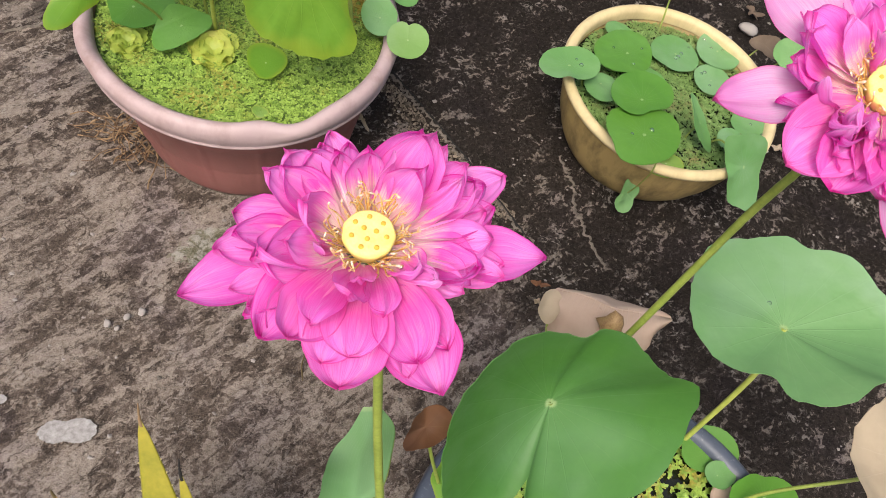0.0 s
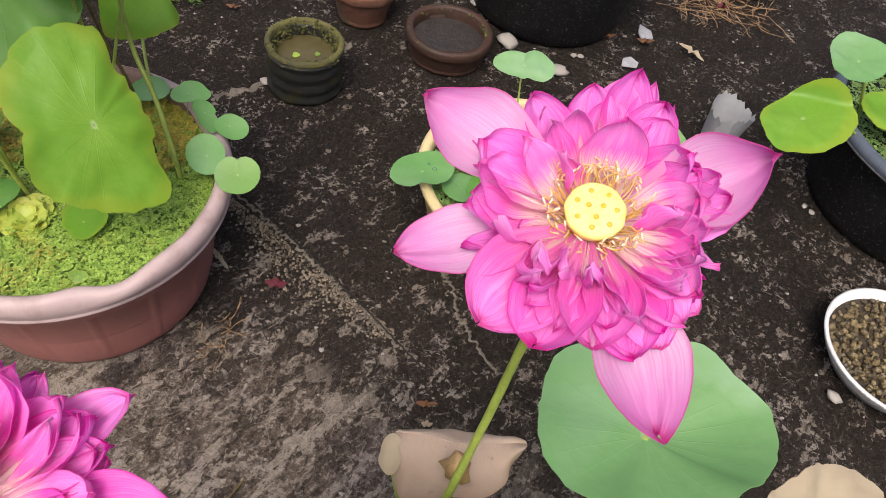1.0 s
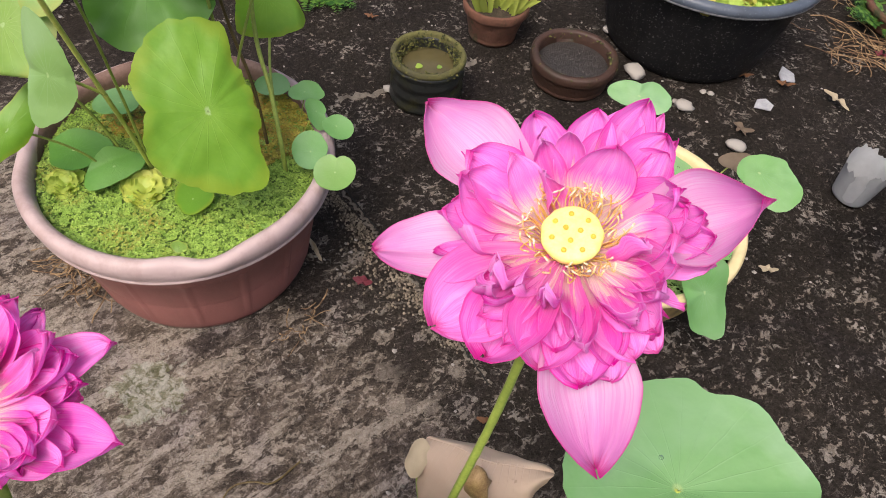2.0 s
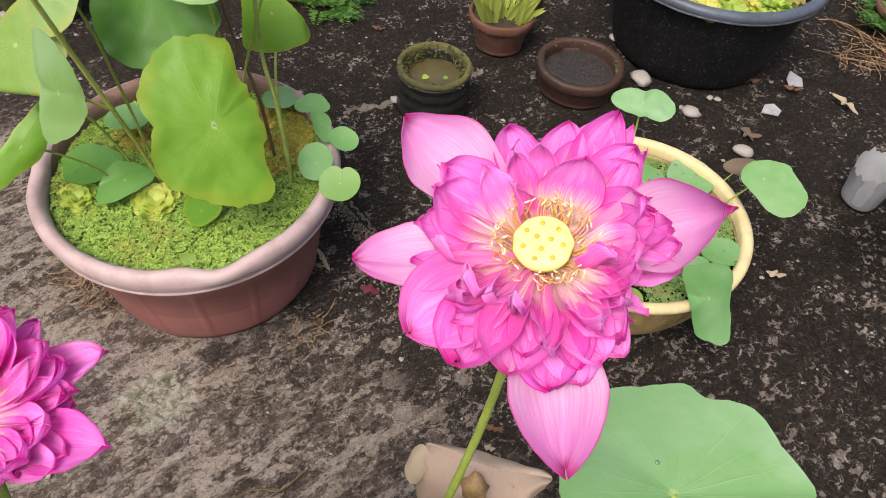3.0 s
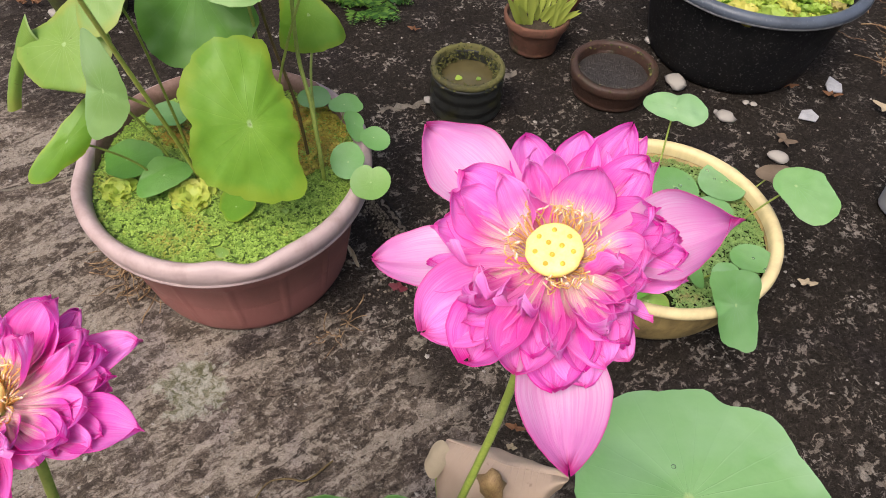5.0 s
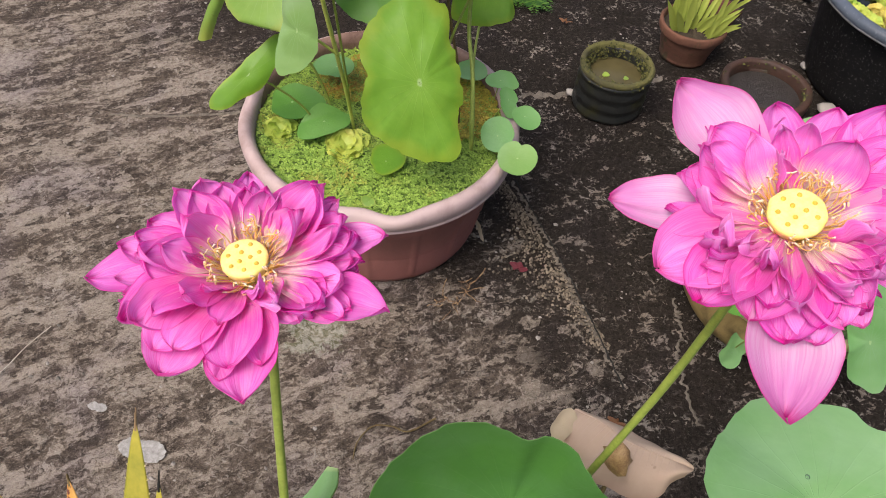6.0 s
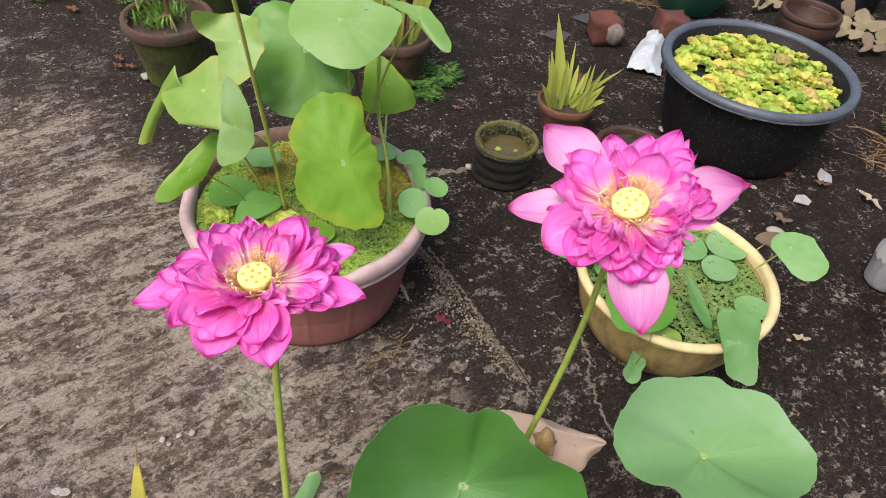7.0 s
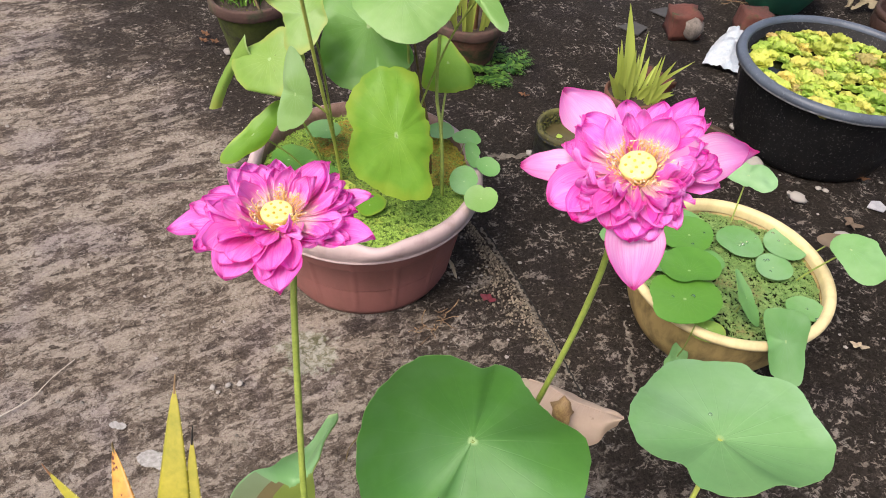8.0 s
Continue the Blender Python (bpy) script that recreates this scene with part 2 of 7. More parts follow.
def make_leaf(name, low, high, pale=(0.25, 0.42, 0.2), edge=None, rough=0.42, veins=21, through_share=0.28, spots=0.0, dead=False, bloom=0.42):
    m, nt, b = material(name, rough, 0.0, 0.5)
    uv = nt.nodes.new("ShaderNodeTexCoord").outputs["UV"]
    s = split(nt, uv)
    p = world_place(nt)
    big, small = noisy(nt, p, 14, 4, 0.55, 0.3), noisy(nt, p, 120, 4, 0.6)
    col = blend(nt, calc(nt, "ADD", calc(nt, "MULTIPLY", big, 0.8), calc(nt, "MULTIPLY", calc(nt, "SUBTRACT", chance(nt), 0.5), 0.3), True), low, high)
    # fine ribs running out from the middle
    rib = calc(nt, "ABSOLUTE", calc(nt, "SUBTRACT", calc(nt, "FRACT", calc(nt, "ADD", calc(nt, "MULTIPLY", s[0], float(veins)), calc(nt, "MULTIPLY", noisy(nt, p, 25, 2), 0.25))), 0.5))
    width = calc(nt, "ADD", 0.030, calc(nt, "MULTIPLY", calc(nt, "POWER", calc(nt, "SUBTRACT", 1.0, s[1], True), 3.0), 0.10))
    line = calc(nt, "SUBTRACT", 1.0, calc(nt, "DIVIDE", rib, width), True)
    line = calc(nt, "MULTIPLY", line, ramp(nt, s[1], (0.0, 0.4), (0.3, 0.19), (0.95, 0.05)))
    col = blend(nt, line, col, pale)
    if not dead:
        col = blend(nt, ramp(nt, s[1], (0.018, 0.9), (0.034, 0.0)), col, (0.45, 0.6, 0.25))
    col = blend(nt, ramp(nt, small, (0.35, 0.25), (0.65, 0.0)), col, low)
    if not dead:
        # waxy bloom in soft patches, the leaf's bluish sheen painted into its colour
        col = blend(nt, ramp(nt, noisy(nt, p, 9, 3, 0.55, 0.4), (0.46, 0.0), (0.70, bloom)), col, tuple(0.55 * a + 0.45 * c for a, c in zip(high, (0.42, 0.58, 0.46))))
    if edge:
        col = blend(nt, calc(nt, "MULTIPLY", ramp(nt, calc(nt, "ADD", s[1], calc(nt, "MULTIPLY", calc(nt, "SUBTRACT", big, 0.5), 0.9)), (0.76, 0.0), (1.15, 1.0)), 0.34), col, edge)
    if spots:
        col = blend(nt, calc(nt, "MULTIPLY", ramp(nt, noisy(nt, p, 70, 3, 0.6), (0.68, 0.0), (0.74, 1.0)), spots), col, (0.09, 0.045, 0.015))
    plug(nt, col, b.inputs["Base Color"])
    plug(nt, ramp(nt, big, (0.3, rough - 0.06), (0.7, rough + 0.14)), b.inputs["Roughness"])
    relief(nt, b, calc(nt, "ADD", calc(nt, "MULTIPLY", line, 1.6), calc(nt, "ADD", calc(nt, "MULTIPLY", big, 4.0), calc(nt, "MULTIPLY", small, 0.3))), 0.35, 0.002)
    seethrough(nt, b, blend(nt, 0.0 if dead else 0.5, col, (0.35, 0.55, 0.05)), through_share)
    return m


def make_petal(name, base, body, tip, rim, streak, veined=0.45, cream=0.0):
    m, nt, b = material(name, 0.36, 0.0, 0.45)
    s = split(nt, nt.nodes.new("ShaderNodeTexCoord").outputs["UV"])
    p = world_place(nt)
    luck = chance(nt)

    def lines(across, along, detail):
        mp = nt.nodes.new("ShaderNodeCombineXYZ")
        plug(nt, calc(nt, "MULTIPLY", s[0], across), mp.inputs[0])
        plug(nt, calc(nt, "MULTIPLY", s[1], along), mp.inputs[1])
        plug(nt, calc(nt, "MULTIPLY", luck, 40.0), mp.inputs[2])
        return noisy(nt, mp.outputs[0], 1.0, detail, 0.6, 0.2)

    vein, broad = lines(62.0, 1.4, 3), lines(11.0, 2.2, 4)
    blot = noisy(nt, p, 60, 3, 0.6)
    along = calc(nt, "ADD", s[1], calc(nt, "ADD", calc(nt, "MULTIPLY", calc(nt, "SUBTRACT", vein, 0.5), 0.22), calc(nt, "MULTIPLY", calc(nt, "SUBTRACT", broad, 0.5), 0.30)))
    col = ramp(nt, along, (0.25 + cream, base), (0.36 + cream, tuple(0.5 * x + 0.5 * y for x, y in zip(base, body))), (0.48 + cream, body), (0.80, tip), (0.93, tip), (1.0, rim))
    # whitish highlights painted in between the veins towards the tip, deeper veins
    col = blend(nt, calc(nt, "MULTIPLY", ramp(nt, broad, (0.50, 0.0), (0.66, 0.55)), ramp(nt, s[1], (0.4, 0.0), (0.7, 1.0))), col, tuple(0.45 * c + 0.55 * w for c, w in zip(tip, (1.0, 0.72, 0.93))))
    col = blend(nt, calc(nt, "MULTIPLY", ramp(nt, vein, (0.48, 0.0), (0.57, 1.0)), veined), col, streak)
    out = calc(nt, "MULTIPLY", calc(nt, "ABSOLUTE", calc(nt, "SUBTRACT", s[0], 0.5)), 2.0)
    lip = calc(nt, "MULTIPLY", ramp(nt, out, (0.95, 0.0), (1.0, 1.0)), ramp(nt, s[1], (0.35, 0.0), (0.6, 0.75)))
    col = blend(nt, lip, col, rim)
    col = blend(nt, ramp(nt, s[1], (0.972, 0.0), (1.0, 0.7)), col, rim)
    col = blend(nt, ramp(nt, blot, (0.35, 0.18), (0.6, 0.0)), col, tip)
    hs = nt.nodes.new("ShaderNodeHueSaturation")
    plug(nt, ramp(nt, luck, (0.0, 0.90), (1.0, 1.05)), hs.inputs["Value"])
    plug(nt, ramp(nt, luck, (0.0, 1.08), (1.0, 0.90)), hs.inputs["Saturation"])
    plug(nt, col, hs.inputs["Color"])
    col = hs.outputs[0]
    plug(nt, col, b.inputs["Base Color"])
    relief(nt, b, calc(nt, "ADD", calc(nt, "ADD", vein, calc(nt, "MULTIPLY", broad, 1.5)), calc(nt, "MULTIPLY", blot, 0.3)), 0.35, 0.0012)
    seethrough(nt, b, blend(nt, 0.2, col, (1.0, 0.30, 0.86)), 0.50)
    return m


def make_plain(name, low, high, rough=0.6, scale=40, bump=0.3, depth=0.002, per_island=False, through_share=0.0):
    m, nt, b = material(name, rough)
    p = world_place(nt)
    n1, n2 = noisy(nt, p, scale, 5, 0.6, 0.3), noisy(nt, p, scale * 6, 3, 0.6)
    f = calc(nt, "ADD", calc(nt, "MULTIPLY", n1, 0.65), calc(nt, "MULTIPLY", n2, 0.35))
    if per_island:
        f = calc(nt, "ADD", calc(nt, "MULTIPLY", f, 0.35), calc(nt, "MULTIPLY", island(nt), 0.65))
    col = blend(nt, ramp(nt, f, (0.3, 0.0), (0.7, 1.0)), low, high)
    plug(nt, col, b.inputs["Base Color"])
    relief(nt, b, f, bump, depth)
    if through_share:
        seethrough(nt, b, col, through_share)
    return m


def make_floating_fern(name, low, high, rust, share):
    m, nt, b = material(name, 0.55)
    p = world_place(nt)
    clump = noisy(nt, p, 95, 3, 0.6, 0.3)
    f = calc(nt, "ADD", calc(nt, "MULTIPLY", island(nt), 0.45), calc(nt, "MULTIPLY", ramp(nt, clump, (0.36, 0.0), (0.64, 1.0)), 0.55))
    col = blend(nt, f, low, high)
    red = calc(nt, "MULTIPLY", ramp(nt, noisy(nt, p, 16, 4, 0.6), (0.5, 0.0), (0.68, 1.0)), share)
    col = blend(nt, calc(nt, "MULTIPLY", red, ramp(nt, noisy(nt, p, 210, 2), (0.42, 0.0), (0.55, 1.0))), col, rust)
    plug(nt, col, b.inputs["Base Color"])
    seethrough(nt, b, col, 0.2)
    return m


def make_mossy(name, clay, moss, amount, rough=0.85):
    m, nt, b = material(name, rough)
    p = world_place(nt)
    n1, n2, n3 = noisy(nt, p, 14, 6, 0.65, 0.5), noisy(nt, p, 90, 5, 0.65), noisy(nt, p, 5, 3)
    col = blend(nt, n2, tuple(0.45 * c for c in clay), clay)
    col = blend(nt, ramp(nt, n1, (0.62 - amount * 0.4, 0.0), (0.72 - amount * 0.3, 1.0)), col, blend(nt, n2, tuple(0.3 * c for c in moss), moss))
    col = blend(nt, ramp(nt, n3, (0.5, 0.0), (0.75, 0.6)), col, (0.012, 0.011, 0.009))
    plug(nt, col, b.inputs["Base Color"])
    relief(nt, b, calc(nt, "ADD", n1, calc(nt, "MULTIPLY", n2, 0.5)), 0.6, 0.006)
    return m


CONCRETE = make_concrete()
SEAM = make_plain("seam_mortar", (0.05, 0.041, 0.031), (0.24, 0.21, 0.17), 0.85, 60, 0.8, 0.004)
LIP_STAIN = make_plain("brown_lip_stain", (0.12, 0.065, 0.045), (0.27, 0.165, 0.13), 0.6, 35, 0.4, 0.001)
CRACK = make_plain("crack_dirt", (0.006, 0.006, 0.005), (0.02, 0.018, 0.015), 0.9, 80)
PINK_PLASTIC = make_plastic("dusty_pink_plastic", (0.235, 0.092, 0.078), (0.315, 0.130, 0.113), 0.5, (0.13, 0.065, 0.05), 0.4)
PINK_LIP = make_plastic("faded_pink_lip", (0.42, 0.31, 0.295), (0.55, 0.43, 0.42), 0.45, (0.24, 0.15, 0.12), 0.55)
CREAM_PLASTIC = make_plastic("cream_plastic", (0.62, 0.50, 0.24), (0.74, 0.63, 0.36), 0.45, (0.10, 0.07, 0.03), 0.3)
CREAM_WALL = make_plastic("stained_cream_wall", (0.36, 0.25, 0.09), (0.52, 0.39, 0.16), 0.55, (0.05, 0.035, 0.018), 0.9)
BLACK_PLASTIC = make_plastic("black_plastic", (0.004, 0.004, 0.0045), (0.010, 0.010, 0.011), 0.55, (0.03, 0.027, 0.024), 0.25, (0.22, 0.21, 0.20), 0.5, 0.2)
BLUE_BLACK = make_plastic("worn_blue_black_lip", (0.055, 0.07, 0.095), (0.11, 0.13, 0.165), 0.4, (0.03, 0.03, 0.032), 0.35, (0.3, 0.32, 0.34), 0.25)
WHITE_ENAMEL = make_plastic("white_enamel", (0.70, 0.70, 0.68), (0.80, 0.80, 0.79), 0.3, (0.35, 0.30, 0.22), 0.25)
GREEN_PLASTIC = make_plastic("green_plastic", (0.03, 0.20, 0.13), (0.06, 0.30, 0.20), 0.4, (0.04, 0.06, 0.04), 0.3)
TERRACOTTA = make_mossy("old_terracotta", (0.19, 0.080, 0.047), (0.05, 0.06, 0.016), 0.25)
DARK_CLAY = make_mossy("dark_clay", (0.070, 0.033, 0.021), (0.045, 0.045, 0.015), 0.2, 0.6)
MOSSY_CLAY = make_mossy("mossy_clay", (0.032, 0.027, 0.016), (0.095, 0.120, 0.014), 0.75)
MOSS_LIP = make_mossy("clay_lip", (0.125, 0.066, 0.050), (0.08, 0.08, 0.04), 0.2)
MOSSY_TIN = make_mossy("mossy_grey_plastic", (0.024, 0.027, 0.025), (0.055, 0.055, 0.018), 0.25, 0.45)
MOSS_RIM = make_mossy("moss_crust", (0.10, 0.09, 0.05), (0.17, 0.16, 0.045), 0.7, 0.9)
MORTAR = make_plain("grey_mortar", (0.055, 0.042, 0.034), (0.26, 0.225, 0.195), 0.9, 45, 0.8, 0.004)
BRICK = make_mossy("broken_brick", (0.155, 0.050, 0.034), (0.06, 0.07, 0.02), 0.2)
SOIL = make_plain("wet_soil", (0.02, 0.014, 0.009), (0.07, 0.05, 0.03), 0.8, 60, 0.9, 0.008)
BLADE_DEEP = make_leaf("deep_green_leaf", (0.052, 0.178, 0.034), (0.105, 0.295, 0.045), (0.20, 0.36, 0.12), bloom=0.22)
BLADE_MID = make_leaf("mid_green_leaf", (0.088, 0.264, 0.031), (0.158, 0.370, 0.044), (0.30, 0.50, 0.16), bloom=0.18)
BLADE_PALE = make_leaf("pale_green_leaf", (0.16, 0.36, 0.12), (0.27, 0.49, 0.20), (0.36, 0.56, 0.30), bloom=0.6)
BLADE_LIME = make_leaf("lime_green_leaf", (0.115, 0.305, 0.015), (0.245, 0.45, 0.036), (0.40, 0.57, 0.12), (0.44, 0.45, 0.03), bloom=0.08)
BLADE_YELLOW = make_leaf("yellowing_leaf", (0.17, 0.33, 0.045), (0.32, 0.46, 0.1), (0.48, 0.58, 0.28), (0.48, 0.40, 0.07), spots=0.5, bloom=0.25)
BLADE_GREY = make_leaf("grey_green_leaf", (0.19, 0.36, 0.09), (0.31, 0.47, 0.16), (0.38, 0.52, 0.32))
BLADE_BLUE = make_leaf("bluish_green_leaf", (0.125, 0.325, 0.085), (0.235, 0.45, 0.15), (0.32, 0.52, 0.34))
BLADE_DULL = make_leaf("dull_grey_green_leaf", (0.16, 0.22, 0.10), (0.24, 0.29, 0.16), (0.30, 0.36, 0.20), bloom=0.3)
BLADE_OLIVE = make_leaf("olive_leaf", (0.16, 0.22, 0.035), (0.24, 0.30, 0.06), (0.34, 0.42, 0.10), bloom=0.1)
BROWNED = make_leaf("browned_olive_leaf", (0.16, 0.13, 0.05), (0.30, 0.25, 0.11), (0.34, 0.26, 0.14), None, 0.6, 9, spots=0.4, dead=True)
DRY_LEAF = make_leaf("dry_leaf", (0.46, 0.34, 0.25), (0.70, 0.58, 0.47), (0.62, 0.50, 0.41), (0.28, 0.16, 0.09), 0.7, spots=0.35, dead=True)
SHEATH = make_leaf("straw_leaf_sheath", (0.20, 0.165, 0.095), (0.45, 0.39, 0.26), (0.48, 0.42, 0.30), None, 0.7, 15, spots=0.3, dead=True)
TAN_LEAF = make_leaf("tan_dry_leaf", (0.44, 0.36, 0.24), (0.58, 0.50, 0.36), (0.62, 0.55, 0.42), None, 0.7, 15, dead=True)
LITTER_LEAF = make_leaf("weathered_dry_leaf", (0.13, 0.09, 0.06), (0.34, 0.27, 0.19), (0.36, 0.28, 0.20), None, 0.75, 9, spots=0.5, dead=True)
BLADE_LIGHT = make_leaf("light_green_leaf", (0.172, 0.353, 0.077), (0.284, 0.464, 0.146), (0.42, 0.60, 0.26))
BROWN_LEAF = make_leaf("brown_dead_leaf", (0.15, 0.065, 0.025), (0.30, 0.15, 0.07), (0.3, 0.18, 0.08), None, 0.6, 9, dead=True)
STALK = make_plain("green_stalk", (0.17, 0.235, 0.035), (0.31, 0.385, 0.07), 0.5, 90, 0.5, 0.0012)
STALK_OLD = make_plain("olive_stalk", (0.32, 0.38, 0.06), (0.52, 0.57, 0.13), 0.5, 90, 0.5, 0.0012)
RIB = make_plain("pale_rib", (0.24, 0.42, 0.07), (0.34, 0.52, 0.13), 0.5, 90)
STALK_DARK = make_plain("brown_stalk", (0.05, 0.025, 0.012), (0.16, 0.12, 0.03), 0.6, 60, 0.5, 0.001)
PETAL = make_petal("pink_petal", (0.99, 0.93, 0.76), (0.97, 0.185, 0.725), (0.98, 0.39, 0.90), (0.86, 0.018, 0.47), (0.91, 0.075, 0.62), cream=0.05)
PETAL_SHORT = make_petal("cream_based_petal", (0.99, 0.94, 0.76), (0.97, 0.26, 0.78), (0.98, 0.42, 0.90), (0.86, 0.018, 0.47), (0.93, 0.12, 0.65), cream=0.16)
GUARD = make_petal("pale_guard_petal", (0.92, 0.50, 0.82), (0.93, 0.70, 0.90), (0.86, 0.36, 0.74), (0.76, 0.015, 0.34), (0.86, 0.34, 0.70), 0.35)
FRILLED = make_petal("frilled_petal", (0.99, 0.88, 0.74), (0.97, 0.16, 0.665), (0.97, 0.30, 0.82), (0.98, 0.52, 0.90), (0.89, 0.055, 0.56), cream=0.05)
DEEP_PETAL = make_petal("deep_pink_petal", (0.98, 0.36, 0.72), (0.97, 0.175, 0.67), (0.97, 0.31, 0.84), (0.82, 0.012, 0.39), (0.88, 0.05, 0.55))
POD = make_plain("yellow_seed_pod", (0.90, 0.78, 0.16), (0.97, 0.89, 0.34), 0.5, 120, 0.2, 0.001)
POD_PIT = make_plain("seed_pit", (0.62, 0.40, 0.03), (0.75, 0.52, 0.06), 0.5, 200)
STAMEN = make_plain("golden_stamen", (0.98, 0.68, 0.20), (0.99, 0.88, 0.48), 0.5, 200, 0.2, 0.001, True, 0.45)
ANTHER = make_plain("white_anther", (0.94, 0.64, 0.32), (0.97, 0.88, 0.70), 0.5, 200, 0.2, 0.001, True)
AZOLLA = make_floating_fern("floating_fern", (0.14, 0.27, 0.030), (0.45, 0.64, 0.12), (0.46, 0.26, 0.05), 0.6)
AZOLLA_RUST = make_floating_fern("yellowing_fern", (0.20, 0.17, 0.018), (0.56, 0.50, 0.07), (0.50, 0.17, 0.04), 1.0)
FERN_MAT = make_plain("sunken_fern_mat", (0.060, 0.115, 0.016), (0.17, 0.27, 0.045), 0.6, 200, 0.5, 0.002)
AZOLLA_DULL = make_floating_fern("dull_floating_fern", (0.10, 0.20, 0.04), (0.29, 0.44, 0.14), (0.30, 0.24, 0.10), 0.8)
def make_lettuce(name, low, mid, high):
    m, nt, b = material(name, 0.5)
    p = world_place(nt)
    n1, n2 = noisy(nt, p, 45, 4, 0.6), noisy(nt, p, 9, 2)
    f = calc(nt, "ADD", calc(nt, "MULTIPLY", chance(nt), 0.55), calc(nt, "ADD", calc(nt, "MULTIPLY", n1, 0.45), calc(nt, "MULTIPLY", calc(nt, "SUBTRACT", n2, 0.5), 0.5)))
    col = ramp(nt, f, (0.2, low), (0.55, mid), (0.9, high))
    plug(nt, col, b.inputs["Base Color"])
    relief(nt, b, n1, 0.4, 0.002)
    seethrough(nt, b, col, 0.22)
    return m


LETTUCE = make_lettuce("water_lettuce", (0.36, 0.42, 0.06), (0.58, 0.55, 0.12), (0.80, 0.60, 0.16))
LETTUCE_DRY = make_lettuce("withered_lettuce", (0.28, 0.26, 0.07), (0.55, 0.42, 0.14), (0.66, 0.44, 0.22))
LETTUCE_GREEN = make_lettuce("green_lettuce", (0.24, 0.38, 0.05), (0.42, 0.54, 0.09), (0.68, 0.66, 0.13))
LETTUCE_FRESH = make_lettuce("fresh_lettuce", (0.25, 0.42, 0.05), (0.44, 0.58, 0.09), (0.74, 0.68, 0.15))
ALOE = make_plain("yellow_green_aloe", (0.20, 0.21, 0.015), (0.40, 0.34, 0.035), 0.4, 30, 0.3, 0.002)
def make_spotted(name, low, high, spot, rough=0.45):
    m, nt, b = material(name, rough)
    p = world_place(nt)
    col = blend(nt, ramp(nt, noisy(nt, p, 22, 4, 0.6), (0.35, 0.0), (0.65, 1.0)), low, high)
    col = blend(nt, ramp(nt, noisy(nt, p, 130, 2, 0.5, 0.3), (0.62, 0.0), (0.66, 1.0)), col, spot)
    plug(nt, col, b.inputs["Base Color"])
    relief(nt, b, noisy(nt, p, 90, 3), 0.3, 0.002)
    return m


ALOE_RED = make_spotted("reddened_aloe", (0.36, 0.15, 0.02), (0.60, 0.36, 0.05), (0.10, 0.018, 0.008))
WET_SOIL = make_plain("wet_grey_soil", (0.012, 0.0105, 0.0095), (0.060, 0.052, 0.047), 0.32, 55, 0.9, 0.008)
THORN = make_plain("pale_thorn", (0.6, 0.5, 0.2), (0.75, 0.65, 0.35), 0.5)
GRASS = make_plain("grass_blade", (0.07, 0.20, 0.02), (0.20, 0.38, 0.05), 0.5, 40, 0.2, 0.001, True, 0.25)
SPIKE = make_plain("yellow_green_spike_leaf", (0.15, 0.30, 0.035), (0.44, 0.52, 0.10), 0.45, 30, 0.3, 0.001, True, 0.2)
LIP_SCUFF = make_plain("worn_lip_edge", (0.05, 0.055, 0.06), (0.34, 0.34, 0.35), 0.7, 70, 0.4, 0.001)
MOSS = make_plain("brown_green_moss", (0.035, 0.040, 0.010), (0.125, 0.120, 0.030), 0.9, 120, 0.3, 0.001, True)
FERN = make_plain("fern_frond", (0.022, 0.085, 0.012), (0.11, 0.22, 0.03), 0.55, 30, 0.2, 0.001, True, 0.2)
PEBBLE = make_plain("pale_pebble", (0.13, 0.115, 0.095), (0.34, 0.315, 0.28), 0.8, 90, 0.5, 0.002, True)
GRAVEL = make_plain("brown_gravel", (0.045, 0.032, 0.014), (0.20, 0.15, 0.07), 0.5, 90, 0.5, 0.002, True)
SLATE = make_plain("dull_grey_slab", (0.030, 0.029, 0.028), (0.060, 0.057, 0.054), 0.7, 40, 0.5, 0.002)
SANDY = make_plain("sandy_rubble", (0.06, 0.048, 0.033), (0.27, 0.225, 0.165), 0.85, 90, 0.5, 0.002, True)
SHARD = make_plain("grey_shard", (0.26, 0.265, 0.28), (0.46, 0.465, 0.48), 0.6, 60, 0.5, 0.002)
STRAW = make_plain("dry_straw", (0.10, 0.055, 0.025), (0.30, 0.20, 0.10), 0.8, 120, 0.3, 0.001, True)
BLEACHED = make_plain("bleached_straw", (0.34, 0.29, 0.23), (0.58, 0.53, 0.46), 0.8, 120, 0.3, 0.001)
BLACK_BAG = make_plastic("black_grow_bag", (0.006, 0.006, 0.007), (0.015, 0.015, 0.016), 0.3, (0.05, 0.045, 0.04), 0.3)
BUD = make_plain("withered_bud", (0.14, 0.065, 0.025), (0.44, 0.30, 0.13), 0.6, 110, 0.6, 0.002)
PAINT = make_plain("dried_white_paint", (0.16, 0.15, 0.135), (0.44, 0.43, 0.41), 0.8, 160, 0.5, 0.002)
BLADE_DRYRED = make_leaf("crimson_scrap", (0.13, 0.016, 0.028), (0.22, 0.035, 0.055), (0.4, 0.1, 0.1), None, 0.6, 9, dead=True)
BAG = make_plain("white_plastic_bag", (0.34, 0.42, 0.48), (0.62, 0.62, 0.62), 0.35, 30, 0.8, 0.006)


def make_water(name, tint, rough=0.04):
    m, nt, b = material(name, rough)
    plug(nt, blend(nt, noisy(nt, world_place(nt), 30, 4), tuple(0.5 * c for c in tint), tint), b.inputs["Base Color"])
    return m


DARK_WATER = make_water("dark_pond_water", (0.014, 0.016, 0.008))
